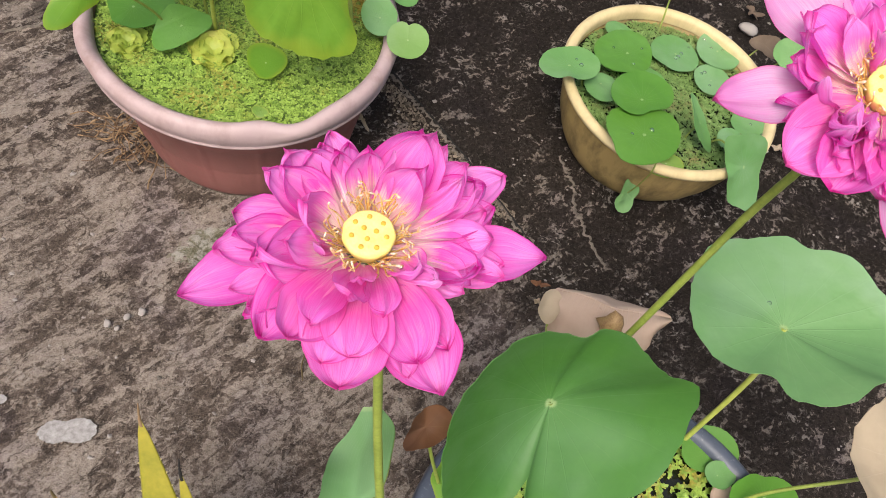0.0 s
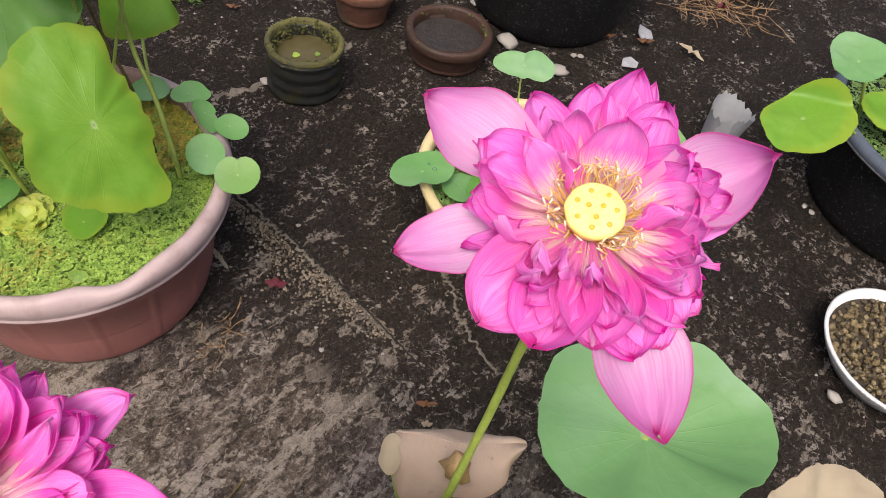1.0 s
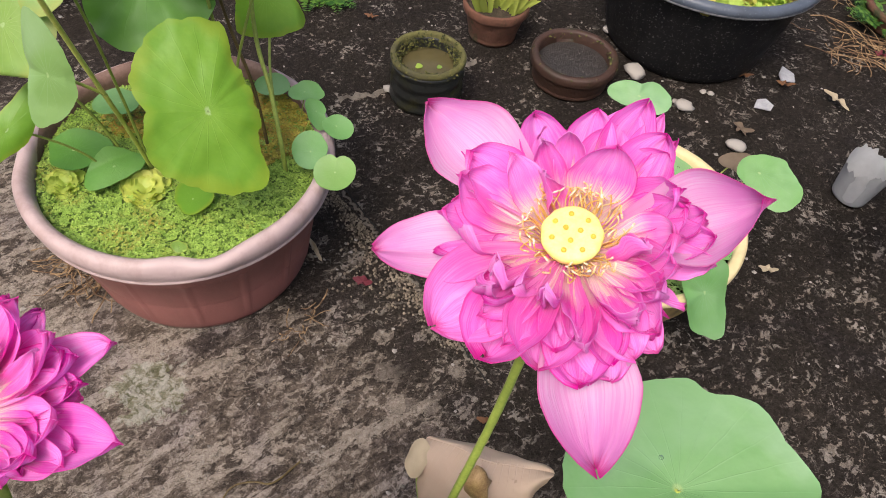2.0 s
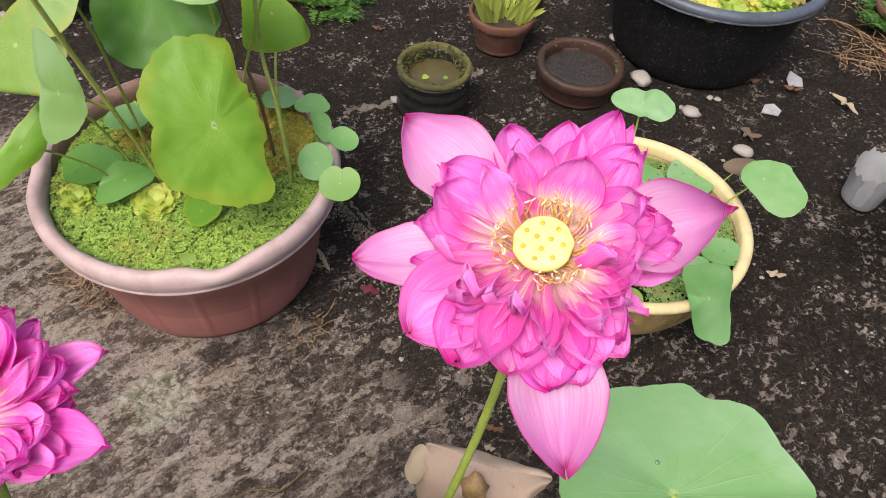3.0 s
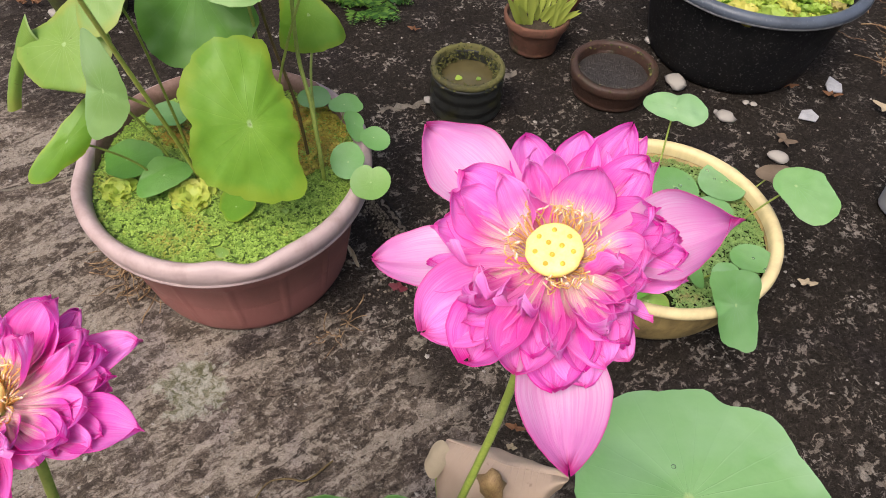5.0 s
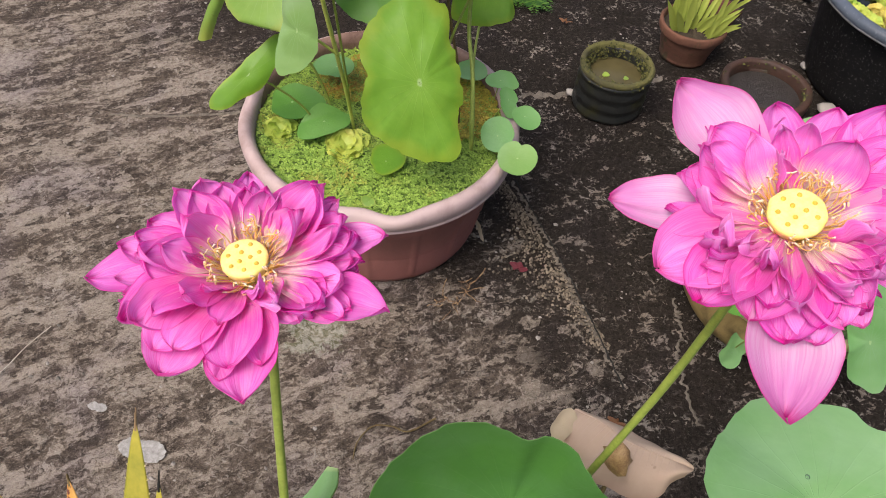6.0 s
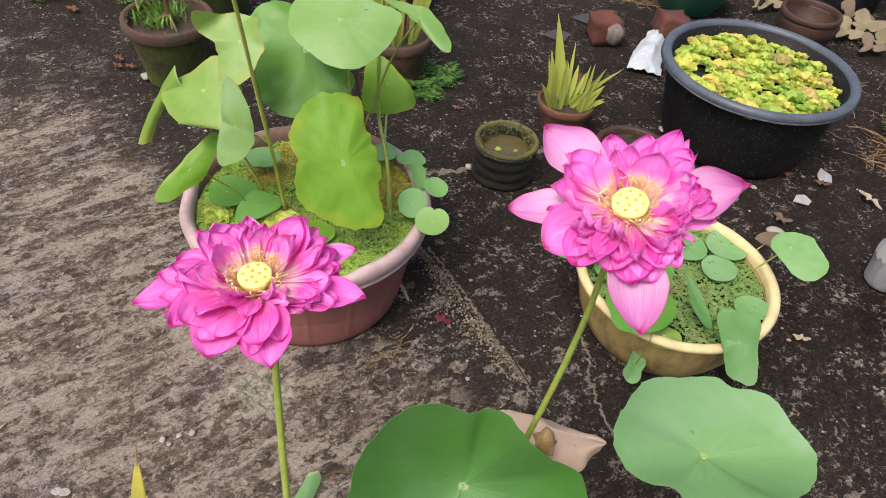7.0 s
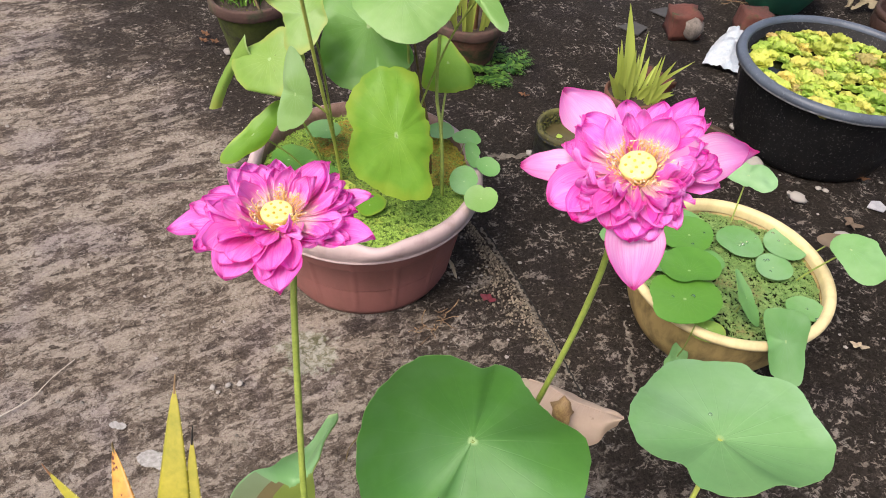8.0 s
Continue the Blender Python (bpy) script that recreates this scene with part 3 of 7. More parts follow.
MURK = make_water("murky_water", (0.125, 0.105, 0.045), 0.1)


def make_clear(name, tint, rough, share):
    m, nt, b = material(name, rough)
    plug(nt, blend(nt, noisy(nt, world_place(nt), 60, 5, 0.6), tuple(0.7 * c for c in tint), tint), b.inputs["Base Color"])
    b.inputs["Transmission Weight"].default_value = share
    b.inputs["IOR"].default_value = 1.33
    return m


DROP = make_clear("water_drop", (1, 1, 1), 0.02, 1.0)
CLOUDY = make_clear("cloudy_plastic", (0.62, 0.64, 0.66), 0.35, 0.35)

# ---- mesh helpers ----
BASES = {}


def thing(name, at, label, category, group="", kind=""):
    ob = new(name)
    ob.empty_display_size = 0.02
    ob.location = at
    BASES[ob.name] = Vector(at)
    return tagged(ob, label, category, group, kind)


def put(name, me, mat, parent=None, label="", kind=""):
    """One mesh object, given in world places, under a thing or a part."""
    if isinstance(me, bmesh.types.BMesh):
        bm, me = me, bpy.data.meshes.new(name)
        bm.to_mesh(me)
        bm.free()
        me.polygons.foreach_set("use_smooth", [True] * len(me.polygons))
    if mat:
        me.materials.append(mat)
    ob = new(name, me)
    if parent:
        ob.parent = parent
        at = BASES.get(parent.name)
        ob.matrix_parent_inverse = Matrix.Translation(-at) if at else Matrix.Identity(4)
    return tagged(ob, label, "", "", kind)


def alone(name, me, mat, label, category, group="", kind=""):
    return tagged(put(name, me, mat), label, category, group, kind)


def raw(name, verts, faces, uvs=None, smooth=True):
    me = bpy.data.meshes.new(name)
    me.from_pydata([tuple(v) for v in verts], [], faces)
    if uvs is not None:
        layer = me.uv_layers.new(name="UVMap")
        idx = np.empty(len(me.loops), dtype=np.int32)
        me.loops.foreach_get("vertex_index", idx)
        layer.data.foreach_set("uv", np.asarray(uvs, dtype=np.float32)[idx].ravel())
    if smooth:
        me.polygons.foreach_set("use_smooth", [True] * len(me.polygons))
    me.update()
    return me


def sheet(name, P, closed=False, thick=0.0):
    """A mesh over a grid of places P[i][j]; closed joins the last column to the first. thick gives it a back."""
    P = np.asarray(P, dtype=float)
    n, m = P.shape[:2]
    cols = m if closed else m - 1
    faces = [(i * m + j, i * m + (j + 1) % m, (i + 1) * m + (j + 1) % m, (i + 1) * m + j) for i in range(n - 1) for j in range(cols)]
    span = m if closed else m - 1
    uv = np.array([(j / span, i / (n - 1)) for i in range(n) for j in range(m)])
    V = P.reshape(-1, 3)
    if thick:
        N = np.cross(np.gradient(P, axis=1), np.gradient(P, axis=0)).reshape(-1, 3)
        N /= np.linalg.norm(N, axis=1)[:, None] + 1e-12
        back = V + N * thick
        k = len(V)
        faces += [tuple(k + q for q in reversed(f)) for f in faces]
        if closed:
            ring = [(n - 1) * m + j for j in range(m)]
        else:
            ring = [j for j in range(m)] + [i * m + m - 1 for i in range(1, n)] + [(n - 1) * m + j for j in range(m - 2, -1, -1)] + [i * m for i in range(n - 2, 0, -1)]
        # the thin rim has corners of its own, so that both faces keep a crisp edge
        w = len(ring)
        rim = [(2 * k + q, 2 * k + (q + 1) % w, 2 * k + w + (q + 1) % w, 2 * k + w + q) for q in range(w)]
        faces += rim if closed else [f[::-1] for f in rim]
        V, uv = np.vstack((V, back, V[ring], back[ring])), np.vstack((uv, uv, uv[ring], uv[ring]))
    return raw(name, V, faces, uv)


def round_values(values, theta):
    """Smooth closed curve through evenly spaced values."""
    v = np.asarray(values, dtype=float)
    k = len(v)
    x = (np.asarray(theta) / (2 * math.pi) * k) % k
    i = np.floor(x).astype(int)
    f = x - i
    a, b, c, d = v[(i - 1) % k], v[i % k], v[(i + 1) % k], v[(i + 2) % k]
    return b + 0.5 * f * (c - a + f * (2 * a - 5 * b + 4 * c - d + f * (3 * (b - c) + d - a)))


def frame_axes(n, xref=(1, 0, 0)):
    n = np.array(n, dtype=float)
    n /= np.linalg.norm(n)
    x = np.array(xref, dtype=float)
    x -= n * (x @ n)
    x /= np.linalg.norm(x)
    return x, np.cross(n, x), n


def blade_surface(c, n, radii, lift=(0,), power=1.7, ripple=0.0, seed=0, xref=(1, 0, 0), notches=(), hollow=0.0, folds=(), rough_rim=1.0):
    """The face of a round leaf as a function of turn and share of the radius. radii and lifts of its rim in mm, evenly round
    from xref; notches: (turn, depth share, width in degrees); folds: (turn of the fold's way, offset mm, degrees, softness mm)."""
    X, Y, N = frame_axes(n, xref)
    c = np.array(c, dtype=float)
    off = Vector((seed * 3.7, seed * 1.3, 0))

    def face(th, q):
        th = np.asarray(th, dtype=float)
        R = round_values(radii, th) / 1000
        for at, depth, width in notches:
            d = np.abs((np.degrees(th) - at + 180) % 360 - 180)
            R = R * (1 - depth * np.exp(-(d / width) ** 1.3))
        R = R * (1 + rough_rim * (0.006 * np.sin(th * 23 + seed) + 0.004 * np.sin(th * 37 + 2 * seed)))
        x, y = q * R * np.cos(th), q * R * np.sin(th)
        wob = np.array([noise.noise(Vector((u * 26, v * 26, 0)) + off) + 0.45 * noise.noise(Vector((u * 62, v * 62, 4)) + off) for u, v in zip(x, y)])
        h = round_values(lift, th) / 1000 * q ** power + ripple / 1000 * 2.2 * wob * min(q * 1.6, 1.0) - hollow / 1000 * math.exp(-(q / 0.16) ** 2)
        for way, offset, degrees, soft in folds:
            ux, uy, ang, sf = math.cos(radians(way)), math.sin(radians(way)), radians(degrees), soft / 1000
            d = x * ux + y * uy - offset / 1000
            rho = sf / ang
            t = np.clip(d / sf, 0, 1) * ang
            rest = np.maximum(d - sf, 0)
            nd = np.where(d > 0, rho * np.sin(t) + rest * math.cos(ang), d)
            h = h * np.where(d > 0, np.cos(t), 1) + np.where(d > 0, rho * (1 - np.cos(t)) + rest * math.sin(ang), 0)
            x, y = x + (nd - d) * ux, y + (nd - d) * uy
        return c + x[:, None] * X + y[:, None] * Y + h[:, None] * N

    return face, N


def blade(c, n, radii, lift=(0,), segs=96, rings=14, thick=0.0006, **more):
    face = blade_surface(c, n, radii, lift, **more)[0]
    th = np.linspace(0, 2 * math.pi, segs, endpoint=False)
    return sheet("leaf_blade", [face(th, q) for q in np.linspace(0.004, 1, rings) ** 0.85], True, -thick)


def smooth_line(points, steps=8):
    p = [Vector(q) for q in points]
    p = [2 * p[0] - p[1]] + p + [2 * p[-1] - p[-2]]
    out = []
    for a, b, c, d in zip(p, p[1:], p[2:], p[3:]):
        for k in range(steps):
            f = k / steps
            out.append(b + 0.5 * f * (c - a + f * (2 * a - 5 * b + 4 * c - d + f * (3 * (b - c) + d - a))))
    out.append(p[-2])
    return out


def tube(points, r0, r1=None, segs=9, steps=8, rough=0.0, seed=1):
    """A round stalk along a smooth line, tapering from r0 to r1 (m)."""
    rng = np.random.RandomState(seed)
    line = smooth_line(points, steps) if steps > 1 else [Vector(q) for q in points]
    r1 = r0 if r1 is None else r1
    side, rows = None, []
    for k, p in enumerate(line):
        d = (line[min(k + 1, len(line) - 1)] - line[max(k - 1, 0)]).normalized()
        side = (Vector((1, 0.3, 0.1)) if side is None else side)
        side = (side - d * side.dot(d)).normalized()
        up = d.cross(side)
        r = r0 + (r1 - r0) * k / (len(line) - 1)
        a = np.linspace(0, 2 * math.pi, segs, endpoint=False)
        rr = r * (1 + rough * rng.uniform(-1, 1, segs))
        rows.append([np.array(p + (side * math.cos(t) + up * math.sin(t)) * s) for t, s in zip(a, rr)])
    me = sheet("stalk", rows, True)
    return me


def lathe(profile, at=(0, 0), segs=72, warp=None, cap=False):
    """Turns (radius, height) pairs about an upright axis. warp(angle, radius, height) gives changed values."""
    th = np.linspace(0, 2 * math.pi, segs, endpoint=False)
    rows = []
    for r, z in profile:
        row = []
        for t in th:
            rr, zz = warp(t, r, z) if warp else (r, z)
            row.append((at[0] + rr * math.cos(t), at[1] + rr * math.sin(t), zz))
        rows.append(row)
    P = np.array(rows[::-1])
    me = sheet("turned", P, True)
    if cap:
        bm = bmesh.new()
        bm.from_mesh(me)
        bm.verts.ensure_lookup_table()
        bm.faces.new([bm.verts[j] for j in range((len(rows) - 1) * segs, len(rows) * segs)])
        bm.to_mesh(me)
        bm.free()
    return me


def rounded_lip(r_in, r_out, z_top, z_low, k=6):
    """Profile of a rolled lip, from its inner edge over the top to the outer edge."""
    pts, mid, half = [], (r_in + r_out) / 2, (r_out - r_in) / 2
    for q in range(k + 1):
        a = math.pi * (1 - q / k)
        pts.append((mid + half * math.cos(a), z_top - half * 0.9 + half * 0.9 * math.sin(a)))
    return [(r_in, z_low)] + pts + [(r_out, z_low)]


def disc(at, r, z, segs=64, rings=6, wave=0.0, seed=0):
    rng = np.random.RandomState(seed)
    th = np.linspace(0, 2 * math.pi, segs, endpoint=False)
    rows = []
    for q in np.linspace(0.01, 1, rings):
        rows.append([(at[0] + r * q * math.cos(t), at[1] + r * q * math.sin(t), z + wave * rng.uniform(-1, 1)) for t in th])
    return sheet("disc", rows, True)


def floating_bits(at, r, z, count, size, seed, hole=None):
    """A mat of small floating fronds: five leaflets each, lying every way on the water."""
    rng = np.random.RandomState(seed)
    V, F = [], []
    k = 0
    while k < count:
        q, a = r * math.sqrt(rng.rand()), rng.rand() * 6.283
        x, y = at[0] + q * math.cos(a), at[1] + q * math.sin(a)
        k += 1
        if hole and (x - hole[0]) ** 2 + (y - hole[1]) ** 2 < (hole[2] * rng.uniform(0.8, 1.15)) ** 2:
            continue
        turn = rng.rand() * 6.283
        zz = z + rng.uniform(0, 0.003) + 0.006 * max(0.0, noise.noise((x * 70, y * 70, seed)) + 0.25)
        for j in range(4):
            t = turn + (j - 1.5) * 0.95 + rng.uniform(-0.2, 0.2)
            s = size * rng.uniform(0.6, 1.25)
            d, e = np.array((math.cos(t), math.sin(t))), np.array((-math.sin(t), math.cos(t)))
            up = rng.uniform(-0.1, 0.5) * s
            b = len(V)
            for u, w, h in ((0.0, 0.0, 0.0), (0.55, 0.33, 0.55), (1.0, 0.0, 1.0), (0.55, -0.33, 0.55)):
                p = d * u * s + e * w * s
                V.append((x + p[0], y + p[1], zz + up * h))
            F.append((b, b + 1, b + 2, b + 3))
    return raw("fronds", V, F, None, False)


def stone(at, size, seed, squash=(1, 1, 0.6), rough=0.18):
    rng = np.random.RandomState(seed)
    bm = bmesh.new()
    bmesh.ops.create_icosphere(bm, subdivisions=2, radius=1.0)
    off = Vector(rng.uniform(-50, 50, 3))
    for v in bm.verts:
        f = 1 + rough * 2 * (noise.noise(v.co * 1.3 + off)) + rough * noise.noise(v.co * 3.1 + off)
        v.co = Vector((v.co.x * squash[0], v.co.y * squash[1], v.co.z * squash[2])) * f * size
    low = min(v.co.z for v in bm.verts)
    turn = Matrix.Rotation(rng.rand() * 6.28, 4, "Z")
    for v in bm.verts:
        v.co = turn @ v.co + Vector((at[0], at[1], at[2] - low - 0.08 * size))
    return bm


# ---- ground ----
def make_ground():
    # one sheet, finer near the walk, gently uneven
    ax = sorted(set([round(x, 3) for x in np.linspace(-2.4, 2.8, 105)] + [-60, -30, -15, -8, -5, -3.4, 3.8, 5.5, 9, 16, 30, 60]))
    ay = sorted(set([round(y, 3) for y in np.linspace(-1.0, 4.2, 105)] + [-60, -30, -15, -8, -4, -2, 5.5, 8, 14, 25, 60]))
    P = [[(x, y, 0.0025 * noise.noise((x * 4, y * 4, 0)) + 0.0015 * noise.noise((x * 15, y * 15, 3)) - 0.003 if abs(x) < 2.6 and -1.1 < y < 4.3 else -0.003) for x in ax] for y in ay]
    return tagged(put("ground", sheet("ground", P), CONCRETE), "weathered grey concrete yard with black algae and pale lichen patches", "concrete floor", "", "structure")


make_ground()


def ribbon(points, width, seed, z=0.0012, steps=10, jag=0.5):
    """A flat ragged strip lying on the ground."""
    rng = np.random.RandomState(seed)
    line = smooth_line([(x, y, 0) for x, y in points], steps)
    left, right, crown = [], [], []
    for k, p in enumerate(line):
        d = (line[min(k + 1, len(line) - 1)] - line[max(k - 1, 0)]).normalized()
        e = Vector((-d.y, d.x, 0))
        j = e * rng.uniform(-jag, jag) * width
        w = width * rng.uniform(0.35, 1.0)
        left.append(p + j + e * w + Vector((0, 0, z - 0.004)))
        crown.append(p + j + Vector((0, 0, z + 0.0015 * rng.rand())))
        right.append(p + j - e * w + Vector((0, 0, z - 0.004)))
    return sheet("ribbon", np.array([[tuple(q) for q in row] for row in (left, crown, right)]))


alone("slab_joint", ribbon(((-0.05, 1.0), (0.02, 0.94), (0.065, 0.905), (0.11, 0.86), (0.16, 0.81), (0.20, 0.775), (0.235, 0.745), (0.285, 0.700)), 0.0050, 3, 0.0006, 18, 1.2), SEAM, "pale crumbling mortar ridge along the slab joint", "joint", "", "structure")
alone("hairline_crack", ribbon(((-0.045, 1.003), (0.03, 0.937), (0.115, 0.862), (0.205, 0.775), (0.282, 0.697)), 0.0016, 5, 0.0035, 14), CRACK, "dark hairline crack beside the slab joint", "crack", "", "structure")
alone("faint_joint", ribbon(((0.295, 0.90), (0.325, 0.85), (0.335, 0.80), (0.36, 0.755), (0.40, 0.70)), 0.0036, 8, 0.0004, 14, 1.4), SEAM, "faint crumbling line in the dark concrete", "joint", "", "structure")
alone("far_crack", ribbon(((-0.80, 0.745), (-0.74, 0.775), (-0.66, 0.83), (-0.60, 0.875), (-0.535, 0.935)), 0.0024, 9, 0.0008, 12, 1.0), SEAM, "pale thin crack across the worn concrete", "crack", "", "structure")
alone("back_joint", ribbon(((-0.14, 1.235), (-0.06, 1.29), (0.0, 1.37), (0.10, 1.45)), 0.012, 12, 0.0008), SEAM, "pale dusty streak on the dark concrete", "joint", "", "structure")


# ---- tubs and pots ----
def make_pink_planter():
    cx, cy = -0.22, 0.815
    root = thing("planter", (cx, cy, 0), "dusty pink plastic planter with a scalloped lip, full of fern", "planter")

    def wavy(t, r, z):
        for at, deep in ((-56, 1.0), (124, 0.4), (34, 0.3), (214, 0.3)):
            d = (math.degrees(t) - at + 180) % 360 - 180
            up = min(max((z - 0.195) / 0.028, 0.0), 1.0)
            r += up * deep * (0.006 * math.exp(-((d - 4) / 9) ** 2) - 0.006 * math.exp(-((d + 9) / 7) ** 2))
            z -= up * 0.006 * deep * math.exp(-((d - 2) / 10) ** 2)
        return r, z

    def ribs(t, r, z):
        d = (math.degrees(t) + 6) % 24 - 12
        return (r + 0.0022 * math.exp(-(d / 0.9) ** 2) if 0.012 < z < 0.185 and r > 0.15 else r), z

    wall = [(0.0, 0.012), (0.155, 0.012), (0.196, 0.196), (0.199, 0.197), (0.1975, 0.188), (0.1915, 0.150), (0.1905, 0.148), (0.188, 0.145), (0.1785, 0.0890), (0.1779, 0.0846), (0.1778, 0.0836), (0.1774, 0.0829), (0.1753, 0.0827), (0.1750, 0.0818), (0.1752, 0.0800), (0.1757, 0.0750), (0.1665, 0.02), (0.1655, 0.012), (0.160, 0.0), (0.0, 0.0)]
    body = lathe(wall[::-1], (cx, cy), 240, ribs)
    body.flip_normals()
    put("body", body, PINK_PLASTIC, root)
    lip = [(0.1935, 0.190), (0.1935, 0.212), (0.196, 0.221), (0.202, 0.2265), (0.209, 0.2265), (0.2145, 0.221), (0.2165, 0.212), (0.2150, 0.202), (0.2120, 0.194), (0.2115, 0.192), (0.2128, 0.1905), (0.2130, 0.1885), (0.2112, 0.1868), (0.205, 0.187), (0.1985, 0.188)]
    put("lip", lathe(lip, (cx, cy), 180, wavy), PINK_LIP, root, "faded greyish pink rolled lip with shallow scallops")
    band = [(0.1931, 0.193), (0.1931, 0.212), (0.1956, 0.2216), (0.2018, 0.2271), (0.2080, 0.2272)]
    rows = []
    for k, (r, z) in enumerate(band):
        row = []
        for a in np.linspace(radians(38 + 9 * k), radians(206 - 7 * k), 120):
            rr, zz = wavy(a, r, z)
            rr -= 0.0022 * abs(noise.noise((a * 5, k * 0.6, 2))) * (k == 4)
            row.append((cx + rr * math.cos(a), cy + rr * math.sin(a), zz))
        rows.append(row)
    put("stain", sheet("stain", rows), LIP_STAIN, root, "brown algae stain on the far lip")
    put("water", disc((cx, cy), 0.1945, 0.198), FERN_MAT, root, "green mat of sunken fern")
    return root


make_pink_planter()
alone("floating_fern", floating_bits((-0.22, 0.815), 0.191, 0.199, 15000, 0.0034, 5, (-0.225, 0.92, 0.045)), AZOLLA, "carpet of tiny green floating fern with rusty specks", "floating fern", "", "stuff")


alone("yellowing_fern", floating_bits((-0.155, 0.905), 0.085, 0.2015, 1500, 0.0052, 6), AZOLLA_RUST, "patch of yellow and rusty floating fern round the stalks", "floating fern", "", "stuff")
alone("yellowing_fern", floating_bits((-0.315, 0.885), 0.060, 0.2015, 500, 0.0052, 7), AZOLLA_RUST, "patch of yellowing floating fern at the planter's back", "floating fern", "", "stuff")


def make_cream_bowl():
    cx, cy = 0.43, 0.985
    root = thing("bowl_planter", (cx, cy, 0), "cream yellow plastic bowl planter with a stained wall, holding lotus seedlings", "planter")
    wall = [(0.0, 0.010), (0.118, 0.010), (0.145, 0.04), (0.163, 0.09), (0.170, 0.136), (0.174, 0.136), (0.1725, 0.118), (0.1685, 0.09), (0.160, 0.055), (0.148, 0.025), (0.137, 0.006), (0.128, 0.0), (0.0, 0.0)]
    body = lathe(wall[::-1], (cx, cy), 120)
    body.flip_normals()
    put("body", body, CREAM_WALL, root)
    lip = [(0.1665, 0.126), (0.1665, 0.139), (0.169, 0.1445), (0.174, 0.147), (0.180, 0.1465), (0.184, 0.143), (0.185, 0.138), (0.183, 0.134), (0.173, 0.132)]
    put("lip", lathe(lip, (cx, cy), 120), CREAM_PLASTIC, root, "pale cream rounded lip")
    put("water", disc((cx, cy), 0.1675, 0.117), DARK_WATER, root)
    return root


make_cream_bowl()
alone("floating_fern", floating_bits((0.43, 0.985), 0.163, 0.118, 12500, 0.0036, 11, (0.44, 0.84, 0.028)), AZOLLA_DULL, "thin carpet of dull green floating fern in the bowl", "floating fern", "", "stuff")


def make_black_tub(at, r, h, base, label, level, lip_w=0.024, lip_mat=BLUE_BLACK):
    root = thing("tub", (at[0], at[1], 0), label, "tub")
    wall = [(0.0, 0.012), (base - 0.006, 0.012), (r - lip_w - 0.002, h - 0.012), (r - lip_w + 0.006, h - 0.012), (r - lip_w + 0.004, h - 0.03), (base + 0.004, 0.02), (base, 0.006), (base - 0.006, 0.0), (0.0, 0.0)]
    body = lathe(wall[::-1], at, 120)
    body.flip_normals()
    put("body", body, BLACK_PLASTIC, root)
    put("lip", lathe([(r - lip_w, h - 0.02)] + rounded_lip(r - lip_w, r, h, h - 0.016, 8) + [(r - 0.004, h - 0.021), (r - lip_w + 0.004, h - 0.022)], at, 120), lip_mat, root, "scuffed blue-black rolled lip")
    put("worn_edge", lathe([(r + 0.0003, h - 0.0165), (r + 0.0006, h - 0.0185), (r - 0.001, h - 0.0212), (r - 0.0045, h - 0.0222)], at, 160, lambda t, rr, z: (rr, z + 0.0008 * noise.noise((math.cos(t) * 6, math.sin(t) * 6, at[0])))), LIP_SCUFF, root, "pale worn lower edge of the lip")
    f = (level - 0.012) / (h - 0.024)
    put("water", disc(at, (base - 0.006) + f * (r - lip_w + 0.004 - base) - 0.001, level), DARK_WATER, root)
    return root


make_black_tub((0.533, 1.712), 0.236, 0.222, 0.178, "large black plastic tub with a scuffed lip, full of water lettuce", 0.188)
make_black_tub((1.235, 1.17), 0.245, 0.20, 0.190, "black plastic tub with a bluish lip, covered in floating fern", 0.168)
alone("floating_fern", floating_bits((1.235, 1.17), 0.214, 0.169, 11000, 0.0038, 21), AZOLLA_DULL, "dense carpet of grey-green floating fern in the tub", "floating fern", "", "stuff")
make_black_tub((0.365, 0.205), 0.222, 0.195, 0.175, "black plastic tub in which the two tall lotuses grow", 0.165)
alone("floating_fern", floating_bits((0.365, 0.205), 0.192, 0.166, 2600, 0.0062, 31), AZOLLA, "open tangle of green floating fern in the tub", "floating fern", "", "stuff")


